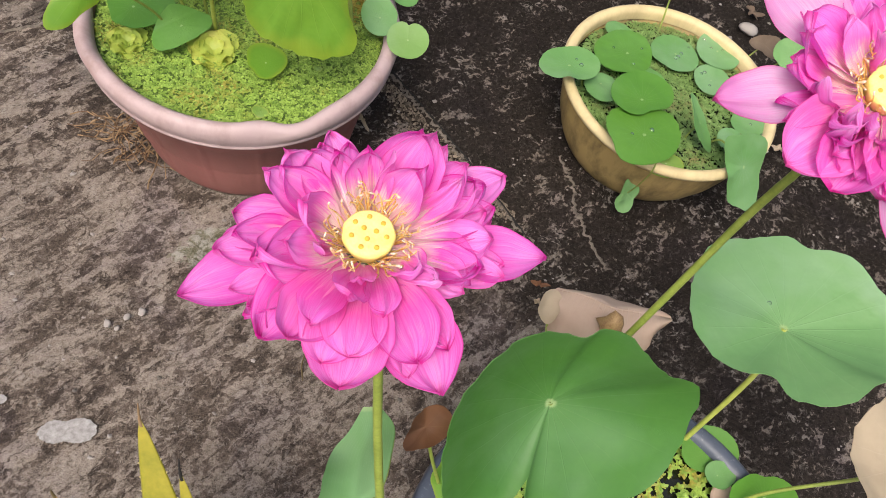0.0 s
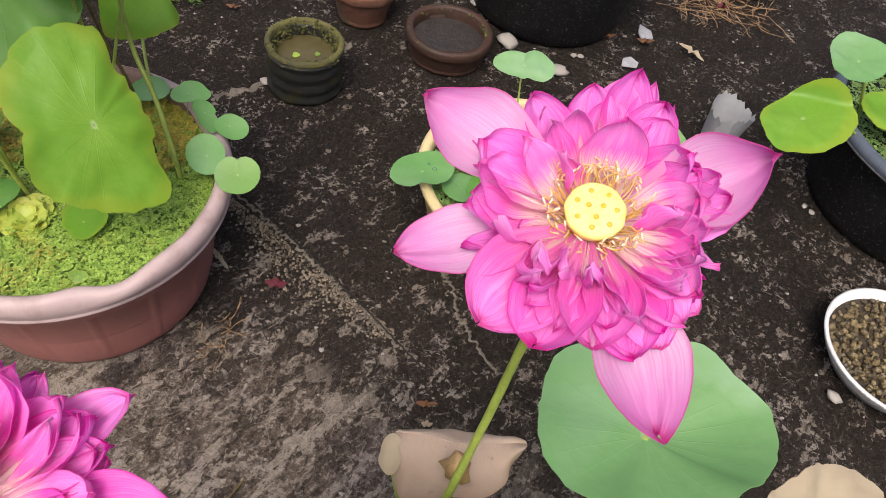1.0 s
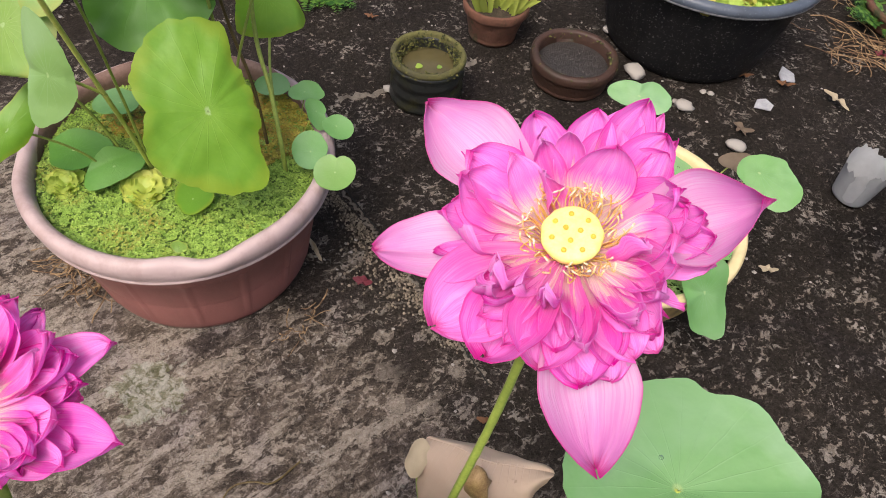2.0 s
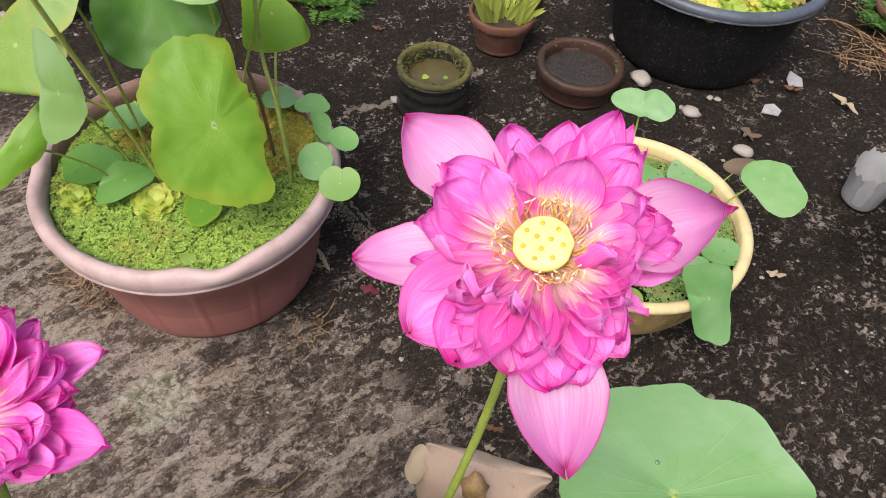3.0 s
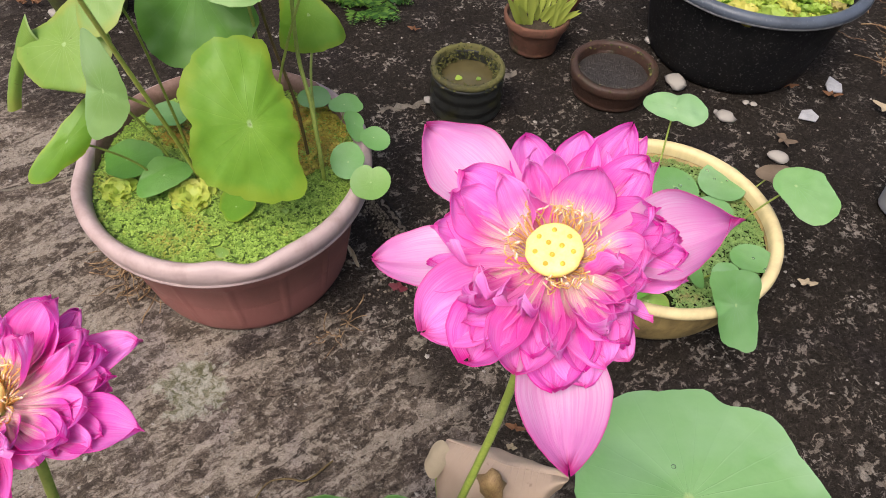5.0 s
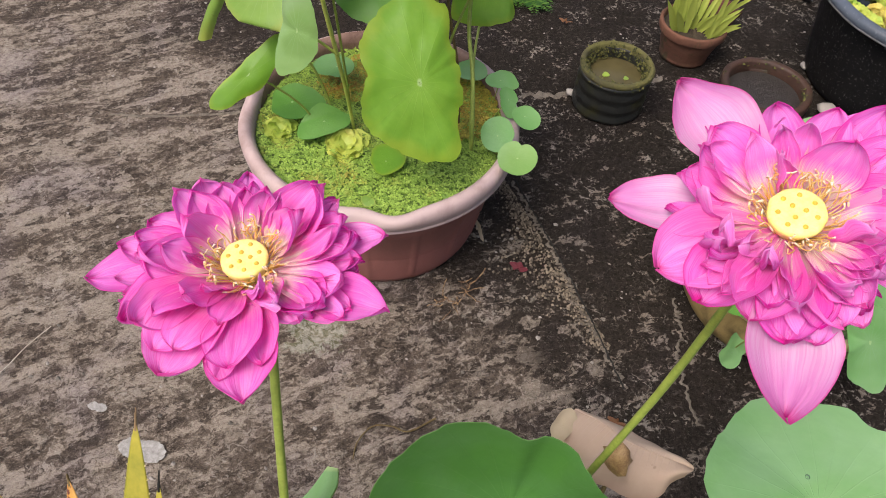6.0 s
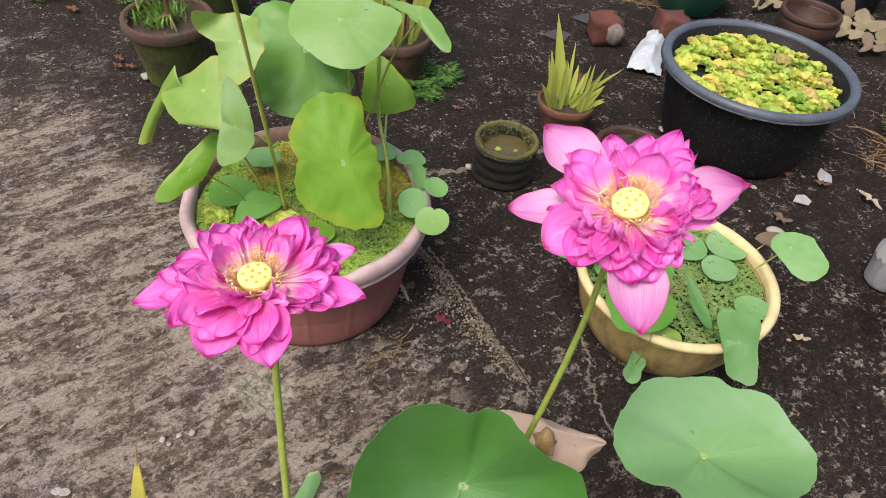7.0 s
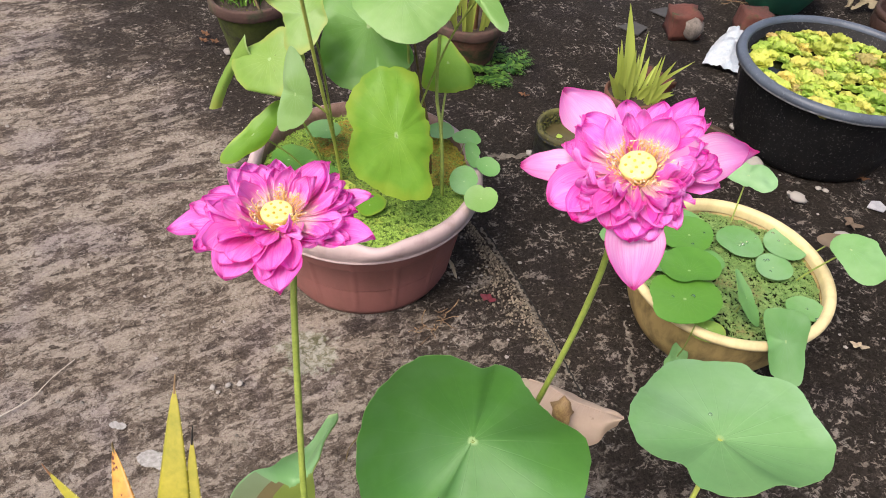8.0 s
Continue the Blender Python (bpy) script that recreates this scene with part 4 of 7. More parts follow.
def make_small_pot(name, at, r, h, base, thick, mat, lip_mat, label, category, lip_h=0.02, proud=0.006, fill=None, fill_mat=None, fill_name="soil", grooves=0, group="", belly=0.0):
    root = thing(name, (at[0], at[1], 0), label, category, group)

    def worn(t, rr, z):
        return rr + 0.0016 * noise.noise((math.cos(t) * 2 + at[0] * 9, math.sin(t) * 2, z * 30)), z + 0.0012 * noise.noise((math.cos(t) * 3, math.sin(t) * 3 + at[1] * 7, 5))

    outer = [(base, 0.0), (base + 0.002, 0.006)]
    steps = 14
    for k in range(1, steps + 1):
        f = k / steps
        g = (0.0016 * math.cos(f * grooves * 2 * math.pi) if grooves else 0.0)
        outer.append((base + (r - proud - base) * f + g + belly * math.sin(math.pi * f), 0.006 + (h - lip_h - 0.006) * f))
    prof = [(0.0, 0.0)] + outer + [(r - thick, h - lip_h + 0.002), (r - thick, h - lip_h - 0.004), (max(base - thick, 0.01), 0.012), (0.0, 0.012)]
    body = lathe(prof, at, 72, worn)
    body.flip_normals()
    put("body", body, mat, root)
    put("lip", lathe([(r - thick, h - lip_h - 0.004), (r - thick, h - 0.004), (r - thick + 0.003, h), (r - 0.003, h), (r, h - 0.004), (r, h - lip_h + 0.003), (r - 0.002, h - lip_h), (r - proud - 0.001, h - lip_h + 0.001)], at, 72, worn), lip_mat, root)
    if fill is not None:
        put(fill_name, disc(at, r - thick - 0.0005, fill, 48, 6, 0.002 if fill_mat == SOIL else 0.0, 3), fill_mat, root)
    return root


make_small_pot("cut_container", (0.021, 1.31), 0.074, 0.10, 0.072, 0.011, MOSSY_TIN, MOSS_RIM, "cut-down grey plastic container with ridges, moss inside and greenish water", "container", 0.012, 0.0015, 0.066, MURK, "water", 3)
for (x, y, r, mat, label) in ((0.005, 1.303, 0.008, LETTUCE_FRESH, "tiny green leaf afloat in the cut container"), (0.044, 1.314, 0.006, BLADE_YELLOW, "tiny yellow leaf afloat in the cut container")):
    alone("fallen_leaf", blade((x, y, 0.068), (0.05, -0.1, 1), [1000 * r, 800 * r, 950 * r, 700 * r, 1050 * r, 850 * r], (1, 0, 1), ripple=0.5, seed=int(r * 5000), segs=24, rings=5), mat, label, "leaf")
make_small_pot("clay_bowl", (0.30, 1.465), 0.092, 0.062, 0.080, 0.016, DARK_CLAY, DARK_CLAY, "low dark brown clay bowl with a thick rim and wet soil", "clay bowl", 0.022, 0.005, 0.036, WET_SOIL)
make_small_pot("flower_pot", (0.11, 1.56), 0.073, 0.086, 0.052, 0.008, TERRACOTTA, TERRACOTTA, "small terracotta pot of spiky yellow-green leaves", "flower pot", 0.022, 0.006, 0.070, SOIL)
make_small_pot("flower_pot", (-0.886, 1.342), 0.112, 0.17, 0.076, 0.014, MOSSY_CLAY, MOSS_LIP, "moss-covered clay pot with a thin sapling and grass", "flower pot", 0.030, 0.012, 0.145, SOIL)


def moss_ring(at, r0, r1, z0, z1, count, size, seed, label):
    """Crumbs of moss crusted round a pot's lip."""
    rng = np.random.RandomState(seed)
    V, F = [], []
    for k in range(count):
        a = rng.rand() * 6.283
        if noise.noise((math.cos(a) * 1.7 + seed, math.sin(a) * 1.7, 0)) < rng.uniform(-0.6, 0.2):
            continue
        r, z, s = rng.uniform(r0, r1), rng.uniform(z0, z1), size * rng.uniform(0.5, 1.3)
        b, t = len(V), rng.rand() * 6.283
        x, y = at[0] + r * math.cos(a), at[1] + r * math.sin(a)
        for j in range(4):
            q = t + 1.571 * j
            V.append((x + s * math.cos(q) * rng.uniform(0.6, 1.2), y + s * math.sin(q) * rng.uniform(0.6, 1.2), z - s * 0.4))
        V.append((x + s * rng.uniform(-0.4, 0.4), y + s * rng.uniform(-0.4, 0.4), z + s * rng.uniform(0.4, 1.1)))
        F += [(b + j, b + (j + 1) % 4, b + 4) for j in range(4)]
    alone("moss", raw("moss", V, F, None, False), MOSS, label, "moss", "", "stuff")


moss_ring((0.021, 1.31), 0.060, 0.074, 0.083, 0.101, 700, 0.0030, 1, "brown-green moss crusting the container's lip")
moss_ring((0.021, 1.31), 0.052, 0.063, 0.068, 0.090, 500, 0.0030, 2, "dark moss lining the container's inner wall")
moss_ring((0.30, 1.465), 0.074, 0.091, 0.050, 0.062, 420, 0.0032, 3, "crumbs of dark moss on the clay bowl's rim")
moss_ring((-0.886, 1.342), 0.092, 0.110, 0.165, 0.171, 260, 0.003, 4, "crumbs of moss on the clay pot's rim")


def make_enamel_bowl():
    cx, cy = 1.05, 0.78
    root = thing("enamel_bowl", (cx, cy, 0), "shallow white enamel bowl of wet brown gravel under water", "bowl")
    prof = [(0.0, 0.004), (0.085, 0.004), (0.110, 0.030), (0.117, 0.0495), (0.121, 0.052), (0.1245, 0.050), (0.123, 0.046), (0.112, 0.028), (0.090, 0.0), (0.0, 0.0)]
    body = lathe(prof[::-1], (cx, cy), 96)
    body.flip_normals()
    put("body", body, WHITE_ENAMEL, root)
    put("silt", disc((cx, cy), 0.112, 0.035), SOIL, root)
    return root


make_enamel_bowl()


# ---- lotus flowers ----
def petal_mesh(c, n, az, reach, height, width, low, roll, tip, crumple, seed):
    """One petal: reach and height of its tip from the pod's top, width and low of its bend in mm; roll in degrees; tip 0 round to 1 pointed."""
    rng = np.random.RandomState(seed)
    X, Y, N = frame_axes(n)
    a = math.radians(az)
    rad, tan = X * math.cos(a) + Y * math.sin(a), -X * math.sin(a) + Y * math.cos(a)
    base = np.array(c) + rad * 0.0112 - N * 0.0100
    end = np.array(c) + rad * reach / 1000 + N * height / 1000
    bend = np.array(c) + rad * reach * (0.70 if low < 0 else 0.78) / 1000 + N * low * (0.72 if low < 0 else 0.8) / 1000
    rows, cols = 26, 19
    ph = rng.uniform(0, 6.28, 6)
    off = Vector(rng.uniform(-40, 40, 3))
    sway = rng.uniform(-0.0035, 0.0035)
    cup = rng.uniform(0.10, 0.30) * (0.3 if low > 0 else 1.0)
    crease = rng.uniform(-0.02, 0.18)
    edge = rng.uniform(-0.35, 0.75, 2) * min(crumple, 1.6)
    hook = rng.uniform(-0.003, 0.0045) * min(crumple, 1.8)
    tip = tip * 0.6 + rng.uniform(0.0, 0.16) if tip < 0.6 else min(1.0, tip + rng.uniform(0.0, 0.1))
    width *= rng.uniform(1.02, 1.16)
    blunt, sharp = 2.3 - 0.95 * tip, 0.62 + 0.26 * tip
    pleats, pleat_way = rng.uniform(8, 13), rng.uniform(-0.6, 0.6)
    jag = (0.045 + 0.055 * min(crumple, 2.0)) * (1 - 0.6 * tip)
    P = np.zeros((rows, cols, 3))
    for j in range(cols):
        u = 2 * j / (cols - 1) - 1
        most = 1 - jag * max(0.0, noise.noise(Vector((u * 2.3, 0, 0)) + off) + 0.8 * noise.noise(Vector((u * 6.1, 3, 0)) + off) + 0.25)
        side = edge[0] if u < 0 else edge[1]
        for i in range(rows):
            t = i / (rows - 1)
            s = t * most
            p = (1 - s) ** 2 * base + 2 * s * (1 - s) * bend + s * s * end + tan * sway * s * s
            d = 2 * (1 - s) * (bend - base) + 2 * s * (end - bend)
            d /= np.linalg.norm(d)
            r = math.radians(roll) * min(s * 1.4, 1.0)
            e = tan * math.cos(r) + np.cross(d, tan) * math.sin(r)
            m = np.cross(d, e)
            w = 0.26 + 0.74 * math.sin(min(t / 0.62, 1.0) * math.pi / 2) ** 1.3
            if t > 0.56:
                g = (t - 0.56) / 0.44
                w *= max(1 - g ** blunt, 0.0) ** sharp
            w *= 1 + 0.09 * (0.4 + min(crumple, 1.5)) * t * noise.noise(Vector((t * 8, 2.0 if u > 0 else -2.0, 7)) + off)
            w = max(w, 0.02) * width / 2000
            lip = max(abs(u) - 0.55, 0.0) / 0.45
            h = width / 1000 * (cup * u * u * (0.3 + 0.7 * math.sin(math.pi * min(t, 0.9))) + crease * abs(u) * s)
            h += side * 0.0042 * lip * lip * t + hook * max(t - 0.68, 0) / 0.32 * max(t - 0.68, 0) / 0.32
            h += (0.00032 + 0.00016 * crumple) * t * math.sin(u * pleats + ph[3] + pleat_way * t) + 0.0008 * crumple * t * math.sin(u * 6.5 + ph[4] + 2 * t)
            h += crumple * 0.0009 * u * u * t * (math.sin(11 * t + ph[0] + 2 * (u > 0)) + 0.7 * math.sin(19 * t + ph[1]))
            q = p + e * u * w * (1 - 0.16 * abs(side) * lip * lip * t) + m * h
            k = noise.noise_vector(Vector(q * 52) + off) * 0.0017 * crumple * t + noise.noise_vector(Vector(q * 150) + off) * 0.0008 * (0.2 + crumple) * t
            P[i, j] = q + np.array(k)
    return sheet("petal", P, False, 0.00022)


def lotus_flower(c, n, stalk, tables, label, seed, pod_r=0.0132):
    root = thing("lotus_flower", stalk[-1], label, "lotus flower", "pink lotuses")
    X, Y, N = frame_axes(n)
    c = np.array(c)
    put("stalk", tube([c - N * 0.02] + [np.array(q) for q in stalk], 0.0026, 0.0031, 12, 10, 0.05, seed), STALK, root, "prickly yellow-green stalk")
    prof = [(0.0, 0.0), (0.5, 0.0004), (0.86, 0.0002), (0.97, -0.0006), (1.0, -0.002), (0.97, -0.004), (0.8, -0.010), (0.55, -0.018), (0.3, -0.021)]
    th = np.linspace(0, 2 * math.pi, 48, endpoint=False)
    P = [[c + X * max(r, 0.01) * pod_r * math.cos(t) * (1 + 0.02 * math.sin(9 * t)) + Y * max(r, 0.01) * pod_r * math.sin(t) + N * z for t in th] for r, z in prof]
    pod = put("seed_pod", sheet("pod", P, True), POD, root, "flat yellow seed pod")
    for k in range(10):
        a, q = (k * 2.0 * math.pi / 7, 0.66) if k < 7 else ((k - 7) * 2.0 * math.pi / 3 + 0.5, 0.27)
        at = c + (X * math.cos(a) + Y * math.sin(a)) * pod_r * q + N * 0.0006
        ring = [[at + (X * math.cos(t) + Y * math.sin(t)) * 0.0012 * r + N * z for t in np.linspace(0, 2 * math.pi, 10, endpoint=False)] for r, z in ((0.05, 0.0007), (0.6, 0.0006), (1.0, 0.0), (1.1, -0.0008))]
        put("seed", sheet("seed", ring, True), POD_PIT, pod)
    rng = np.random.RandomState(seed)
    # stamens curl out from under the pod
    V, F, V2, F2 = [], [], [], []
    for k in range(78):
        a = rng.rand() * 6.283
        rad, tan = X * math.cos(a) + Y * math.sin(a), -X * math.sin(a) + Y * math.cos(a)
        L, h = rng.uniform(0.003, 0.010), rng.uniform(-0.004, 0.005)
        p0 = c + rad * pod_r * 0.72 - N * 0.012
        p1 = c + rad * (pod_r * 0.98 + L * 0.45) + N * (h * 0.5 - 0.004) + tan * rng.uniform(-0.002, 0.002)
        p2 = c + rad * (pod_r * 1.0 + L) + N * h + tan * rng.uniform(-0.004, 0.004)
        p3 = p2 + rad * rng.uniform(-0.004, 0.003) + N * rng.uniform(-0.001, 0.003) + tan * rng.uniform(-0.004, 0.004)
        line = smooth_line([p0, p1, p2, p3], 4)
        for q in range(len(line) - 1):
            tipward = q >= len(line) - 3
            v, f = (V2, F2) if tipward else (V, F)
            r = 0.0004 if not tipward else 0.00058
            d = (line[q + 1] - line[q]).normalized()
            s1 = Vector((d.z, d.x, d.y)).cross(d).normalized()
            s2 = d.cross(s1)
            b = len(v)
            for end in (line[q], line[q + 1]):
                for t in (0, 2.09, 4.19):
                    v.append(tuple(end + (s1 * math.cos(t) + s2 * math.sin(t)) * r))
            f += [(b, b + 1, b + 4, b + 3), (b + 1, b + 2, b + 5, b + 4), (b + 2, b, b + 3, b + 5)]
    put("stamen", raw("stamen", V, F), STAMEN, root, "ring of golden curling stamens", "stuff")
    put("anther", raw("anther", V2, F2), ANTHER, root, "pale curled stamen tips", "stuff")
    k = 0
    for rows, mat in tables:
        for row in rows:
            k += 1
            az, reach, height, width, low, roll, tip, crumple = row
            skin = mat if mat is not PETAL else FRILLED if crumple > 1.05 else PETAL_SHORT if reach < 46 else PETAL
            crumple = crumple * 0.8 + 0.1
            put("petal", petal_mesh(c, n, az, reach, height, width, low, roll, tip, crumple, seed * 100 + k), skin, root)
            if mat not in (GUARD, DEEP_PETAL) and reach > 40 and k > 6 and row[7] < 1.05:
                # the petal behind it in the double whorl
                turn = rng.choice((-1, 1)) * rng.uniform(5, 10)
                put("petal", petal_mesh(c, n, az + turn, reach * rng.uniform(0.90, 1.0), height - rng.uniform(2, 5), width * rng.uniform(0.85, 1.05), low, -roll, tip, crumple, seed * 100 + 500 + k), skin, root)
    return root


# turn, reach and height of the tip, width, low of the bend, roll, pointedness, crumple
B_OUTER = [(-165, 86, -14, 31, -14, 4, 0.7, 0.5), (146, 90, 6, 40, -14, -6, 0.8, 0.4), (17, 78, 13, 36, -14, 10, 0.7, 0.5), (-74, 91, -24, 36, -12, 0, 0.7, 0.4)]
A_OUTER = [(6, 80, -2, 25, -12, 6, 0.7, 0.4), (43, 73, -1, 24, -12, -8, 0.4, 0.5), (-149, 82, -19, 28, -12, -8, 0.8, 0.5)]
# short cream-based petals close under the pods
A_BASE = [(-140, 36, -3, 19, -12, 6, 0.2, 0.5), (-118, 34, -6, 18, -13, -4, 0.2, 0.4), (-96, 35, -6, 18, -13, 5, 0.2, 0.4), (-74, 34, -6, 18, -13, -5, 0.2, 0.4), (-50, 35, -5, 18, -13, 4, 0.2, 0.5), (-24, 34, -3, 18, -12, 0, 0.2, 0.5)]
B_BASE = [(-150, 36, -4, 19, -12, 6, 0.2, 0.5), (-128, 36, -6, 18, -13, -4, 0.2, 0.4), (-104, 37, -7, 18, -13, 5, 0.2, 0.4), (-80, 36, -7, 18, -13, -5, 0.2, 0.4), (-56, 37, -6, 18, -13, 4, 0.2, 0.5), (-30, 36, -4, 18, -12, 0, 0.2, 0.5)]
B_DEEP = [(-133, 70, -6, 37, -2, -8, 0.1, 0.5), (-111, 62, -8, 33, 0, 6, 0.1, 0.6), (-92, 57, -6, 29, 0, 0, 0.2, 0.8), (-74, 62, -9, 29, 2, 4, 0.2, 0.8), (-47, 59, -5, 20, 0, -10, 0.2, 0.8)]
B_PETALS_1 = [(115, 63, 0, 22, -11, 4, 0.3, 0.6), (91, 63, 0, 23, -11, -6, 0.5, 0.5), (74, 74, -2, 22, -11, 8, 0.6, 0.5), (64, 73, -4, 13, -11, -4, 0.7, 0.6), (57, 62, 2, 25, -11, 6, 0.4, 0.5), (35, 49, 8, 24, -12, -8, 0.2, 0.5), (116, 46, 8, 14, -12, 4, 0.3, 1.1), (99, 48, 8, 15, -12, -6, 0.3, 1.2), (78, 40, 13, 25, -12, 8, 0.15, 0.5), (126, 25, 15, 11, -12, 30, 0.2, 1.4), (158, 57, 10, 29, -12, 6, 0.1, 0.9), (144, 40, 13, 18, -12, -8, 0.2, 0.8)]
B_PETALS_2 = [(-173, 58, 5, 21, -12, 4, 0.4, 0.5), (-151, 61, 2, 13, -11, -6, 0.4, 0.8), (-156, 50, 13, 14, -12, 24, 0.3, 1.8), (-135, 54, 10, 15, -12, -20, 0.2, 2), (-132, 45, 15, 12, -12, 34, 0.2, 2.2), (-115, 39, 14, 11, -12, -26, 0.2, 2.2), (-97, 41, 12, 9, -12, 20, 0.2, 2.4), (-119, 53, 4, 17, -6, -20, 0.5, 0.7), (-107, 57, 2, 17, -4, -12, 0.5, 0.7), (-75, 54, 5, 15, -2, 14, 0.2, 1.3), (-66, 63, -7, 23, 2, -6, 0.2, 0.7), (-56, 58, -4, 21, 0, 8, 0.2, 0.8)]
B_PETALS_3 = [(-39, 54, 1, 22, -3, 18, 0.2, 1), (-30, 54, 6, 9, -4, -24, 0.9, 1), (-28, 48, 9, 15, -5, 24, 0.3, 1.2), (-18, 46, 12, 20, -12, 16, 0.2, 1), (-3, 45, 13, 26, -12, 8, 0.1, 0.7), (17, 55, 6, 18, -12, -6, 0.2, 0.8), (8, 58, 2, 18, -11, 10, 0.2, 0.9), (-3, 58, 0, 16, -11, 14, 0.2, 0.8), (-16, 33, 16, 9, -12, -34, 0.2, 2.8), (-79, 47, 9, 14, -3, -18, 0.2, 1.2), (-85, 52, 0, 17, 0, 10, 0.3, 0.9), (-51, 50, 6, 17, -4, -14, 0.2, 1.2)]
A_DEEP = [(-108, 51, 9, 21, 6, 24, 0.3, 0.6), (-90, 41, 17, 17, 10, -24, 0.2, 0.9), (-122, 63, -9, 31, -4, 4, 0.25, 0.6), (-110, 59, -3, 25, 0, -8, 0.2, 0.6), (-84, 67, -8, 36, 0, 4, 0.2, 0.5), (-97, 61, -2, 25, 6, -8, 0.2, 0.5), (-84, 58, 2, 25, 8, 6, 0.15, 0.4), (-56, 61, 0, 27, 8, 4, 0.2, 0.4), (-53, 75, -7, 31, 0, 4, 0.6, 0.4), (-62, 66, -4, 18, 4, -10, 0.3, 0.6), (-41, 60, -3, 18, 4, 10, 0.3, 0.5), (-83, 31, 14, 12, 8, 20, 0.2, 1.3), (-65, 41, 6, 15, 8, -12, 0.2, 0.7)]
A_PETALS_1 = [(165, 51, 13, 21, -12, 4, 0.3, 0.8), (150, 52, 8, 25, -12, -6, 0.2, 0.8), (125, 54, 3, 18, -11, 8, 0.5, 0.6), (118, 44, 8, 15, -12, -4, 0.4, 0.8), (108, 40, 10, 18, -12, 6, 0.4, 0.9), (91, 32, 18, 8, -12, 24, 0.9, 1.6), (73, 53, 16, 28, -12, 4, 0.2, 0.4), (65, 35, 17, 22, -12, -8, 0.3, 0.5), (64, 57, 6, 15, -12, 8, 0.3, 0.5), (50, 56, 8, 22, -12, -4, 0.3, 0.6), (38, 44, 13, 11, -12, 26, 0.3, 1.6), (38, 60, 2, 20, -11, -8, 0.3, 0.5)]
A_PETALS_2 = [(27, 60, -2, 18, -11, 4, 0.4, 0.4), (7, 56, 3, 23, -11, 6, 0.4, 0.4), (-5, 63, -3, 17, -11, 8, 0.3, 0.5), (-4, 54, 2, 18, -11, 12, 0.3, 0.5), (-18, 51, -1, 17, -11, -8, 0.3, 0.5), (-28, 37, 9, 12, -2, 24, 0.2, 2.2), (-41, 33, 10, 10, 0, -20, 0.2, 2.4), (-175, 60, -6, 20, -11, -6, 0.3, 0.6), (-160, 57, 2, 18, -11, 8, 0.3, 0.7), (-156, 66, -7, 18, -11, -4, 0.4, 0.5), (-141, 64, -5, 14, -11, -14, 0.5, 0.6), (-130, 59, -10, 17, -11, 10, 0.4, 0.6)]
A_PETALS_3 = [(-142, 51, 8, 27, -2, 22, 0.3, 0.6), (-151, 38, 14, 18, -2, -28, 0.4, 0.6), (-178, 33, 19, 24, -12, 10, 0.3, 0.7), (-146, 27, 15, 7, -12, -30, 0.2, 2.6)]

lotus_flower((0.2823, 0.3839, 0.7254), (-0.12, -0.28, 0.95), [(0.2805, 0.386, 0.66), (0.279, 0.387, 0.60), (0.273, 0.376, 0.53), (0.258, 0.351, 0.42), (0.240, 0.324, 0.28), (0.226, 0.302, 0.15)], ((B_OUTER, GUARD), (B_BASE, PETAL), (B_DEEP, DEEP_PETAL), (B_PETALS_1, PETAL), (B_PETALS_2, PETAL), (B_PETALS_3, PETAL)), "open double pink lotus with ruffled petals, tilted on a bent stalk", 7)
lotus_flower((0.0537, 0.2566, 0.6771), (0.0, -0.06, 1.0), [(0.064, 0.2545, 0.63), (0.071, 0.240, 0.59), (0.088, 0.208, 0.50), (0.114, 0.166, 0.40), (0.152, 0.122, 0.30), (0.214, 0.100, 0.15)], ((A_OUTER, PETAL), (A_BASE, PETAL), (A_DEEP, DEEP_PETAL), (A_PETALS_1, PETAL), (A_PETALS_2, PETAL), (A_PETALS_3, PETAL)), "open double pink lotus with folded petals on a straight stalk", 3, 0.0119)


# ---- lotus leaves ----
def lotus_leaf(c, n, radii, lift, mat, label, stalk=(), group="", r_stalk=0.003, stalk_mat=None, category="lotus leaf", ribs=(), drapes=(), **more):
    root = thing("lotus_leaf", stalk[-1] if stalk else c, label, category, group)
    put("blade", blade(c, n, radii, lift, **more), mat, root)
    shape = {k: v for k, v in more.items() if k not in ("segs", "rings", "thick")}
    face, N = blade_surface(c, n, radii, lift, **shape)
    for left, right in drapes:
        a, b = smooth_line(left, 6), smooth_line(right, 6)
        put("lobe", sheet("lobe", [[np.array(p + (q - p) * u) + np.array((0.004, -0.012, 0.004)) * math.sin(math.pi * u) * 0.6 + np.array(noise.noise_vector((p + (q - p) * u) * 40)) * 0.0015 for u in np.linspace(0, 1, 9)] for p, q in zip(a, b)], False, 0.0006), mat, root)
    for turn in ribs:
        line = [face([radians(turn)], q)[0] + N * 0.0001 for q in np.linspace(0.02, 0.93, 12)]
        put("rib", tube(line, 0.00034, 0.00008, 6, 1), RIB, root)
    if stalk:
        N = frame_axes(n)[2]
        r_stalk *= 0.7 if group == POTTED else 1.0
        put("stalk", tube([np.array(c) - N * 0.001] + [np.array(q) for q in stalk], r_stalk * 0.85, r_stalk, 9, 8, 0.03), stalk_mat or STALK, root)
    return root


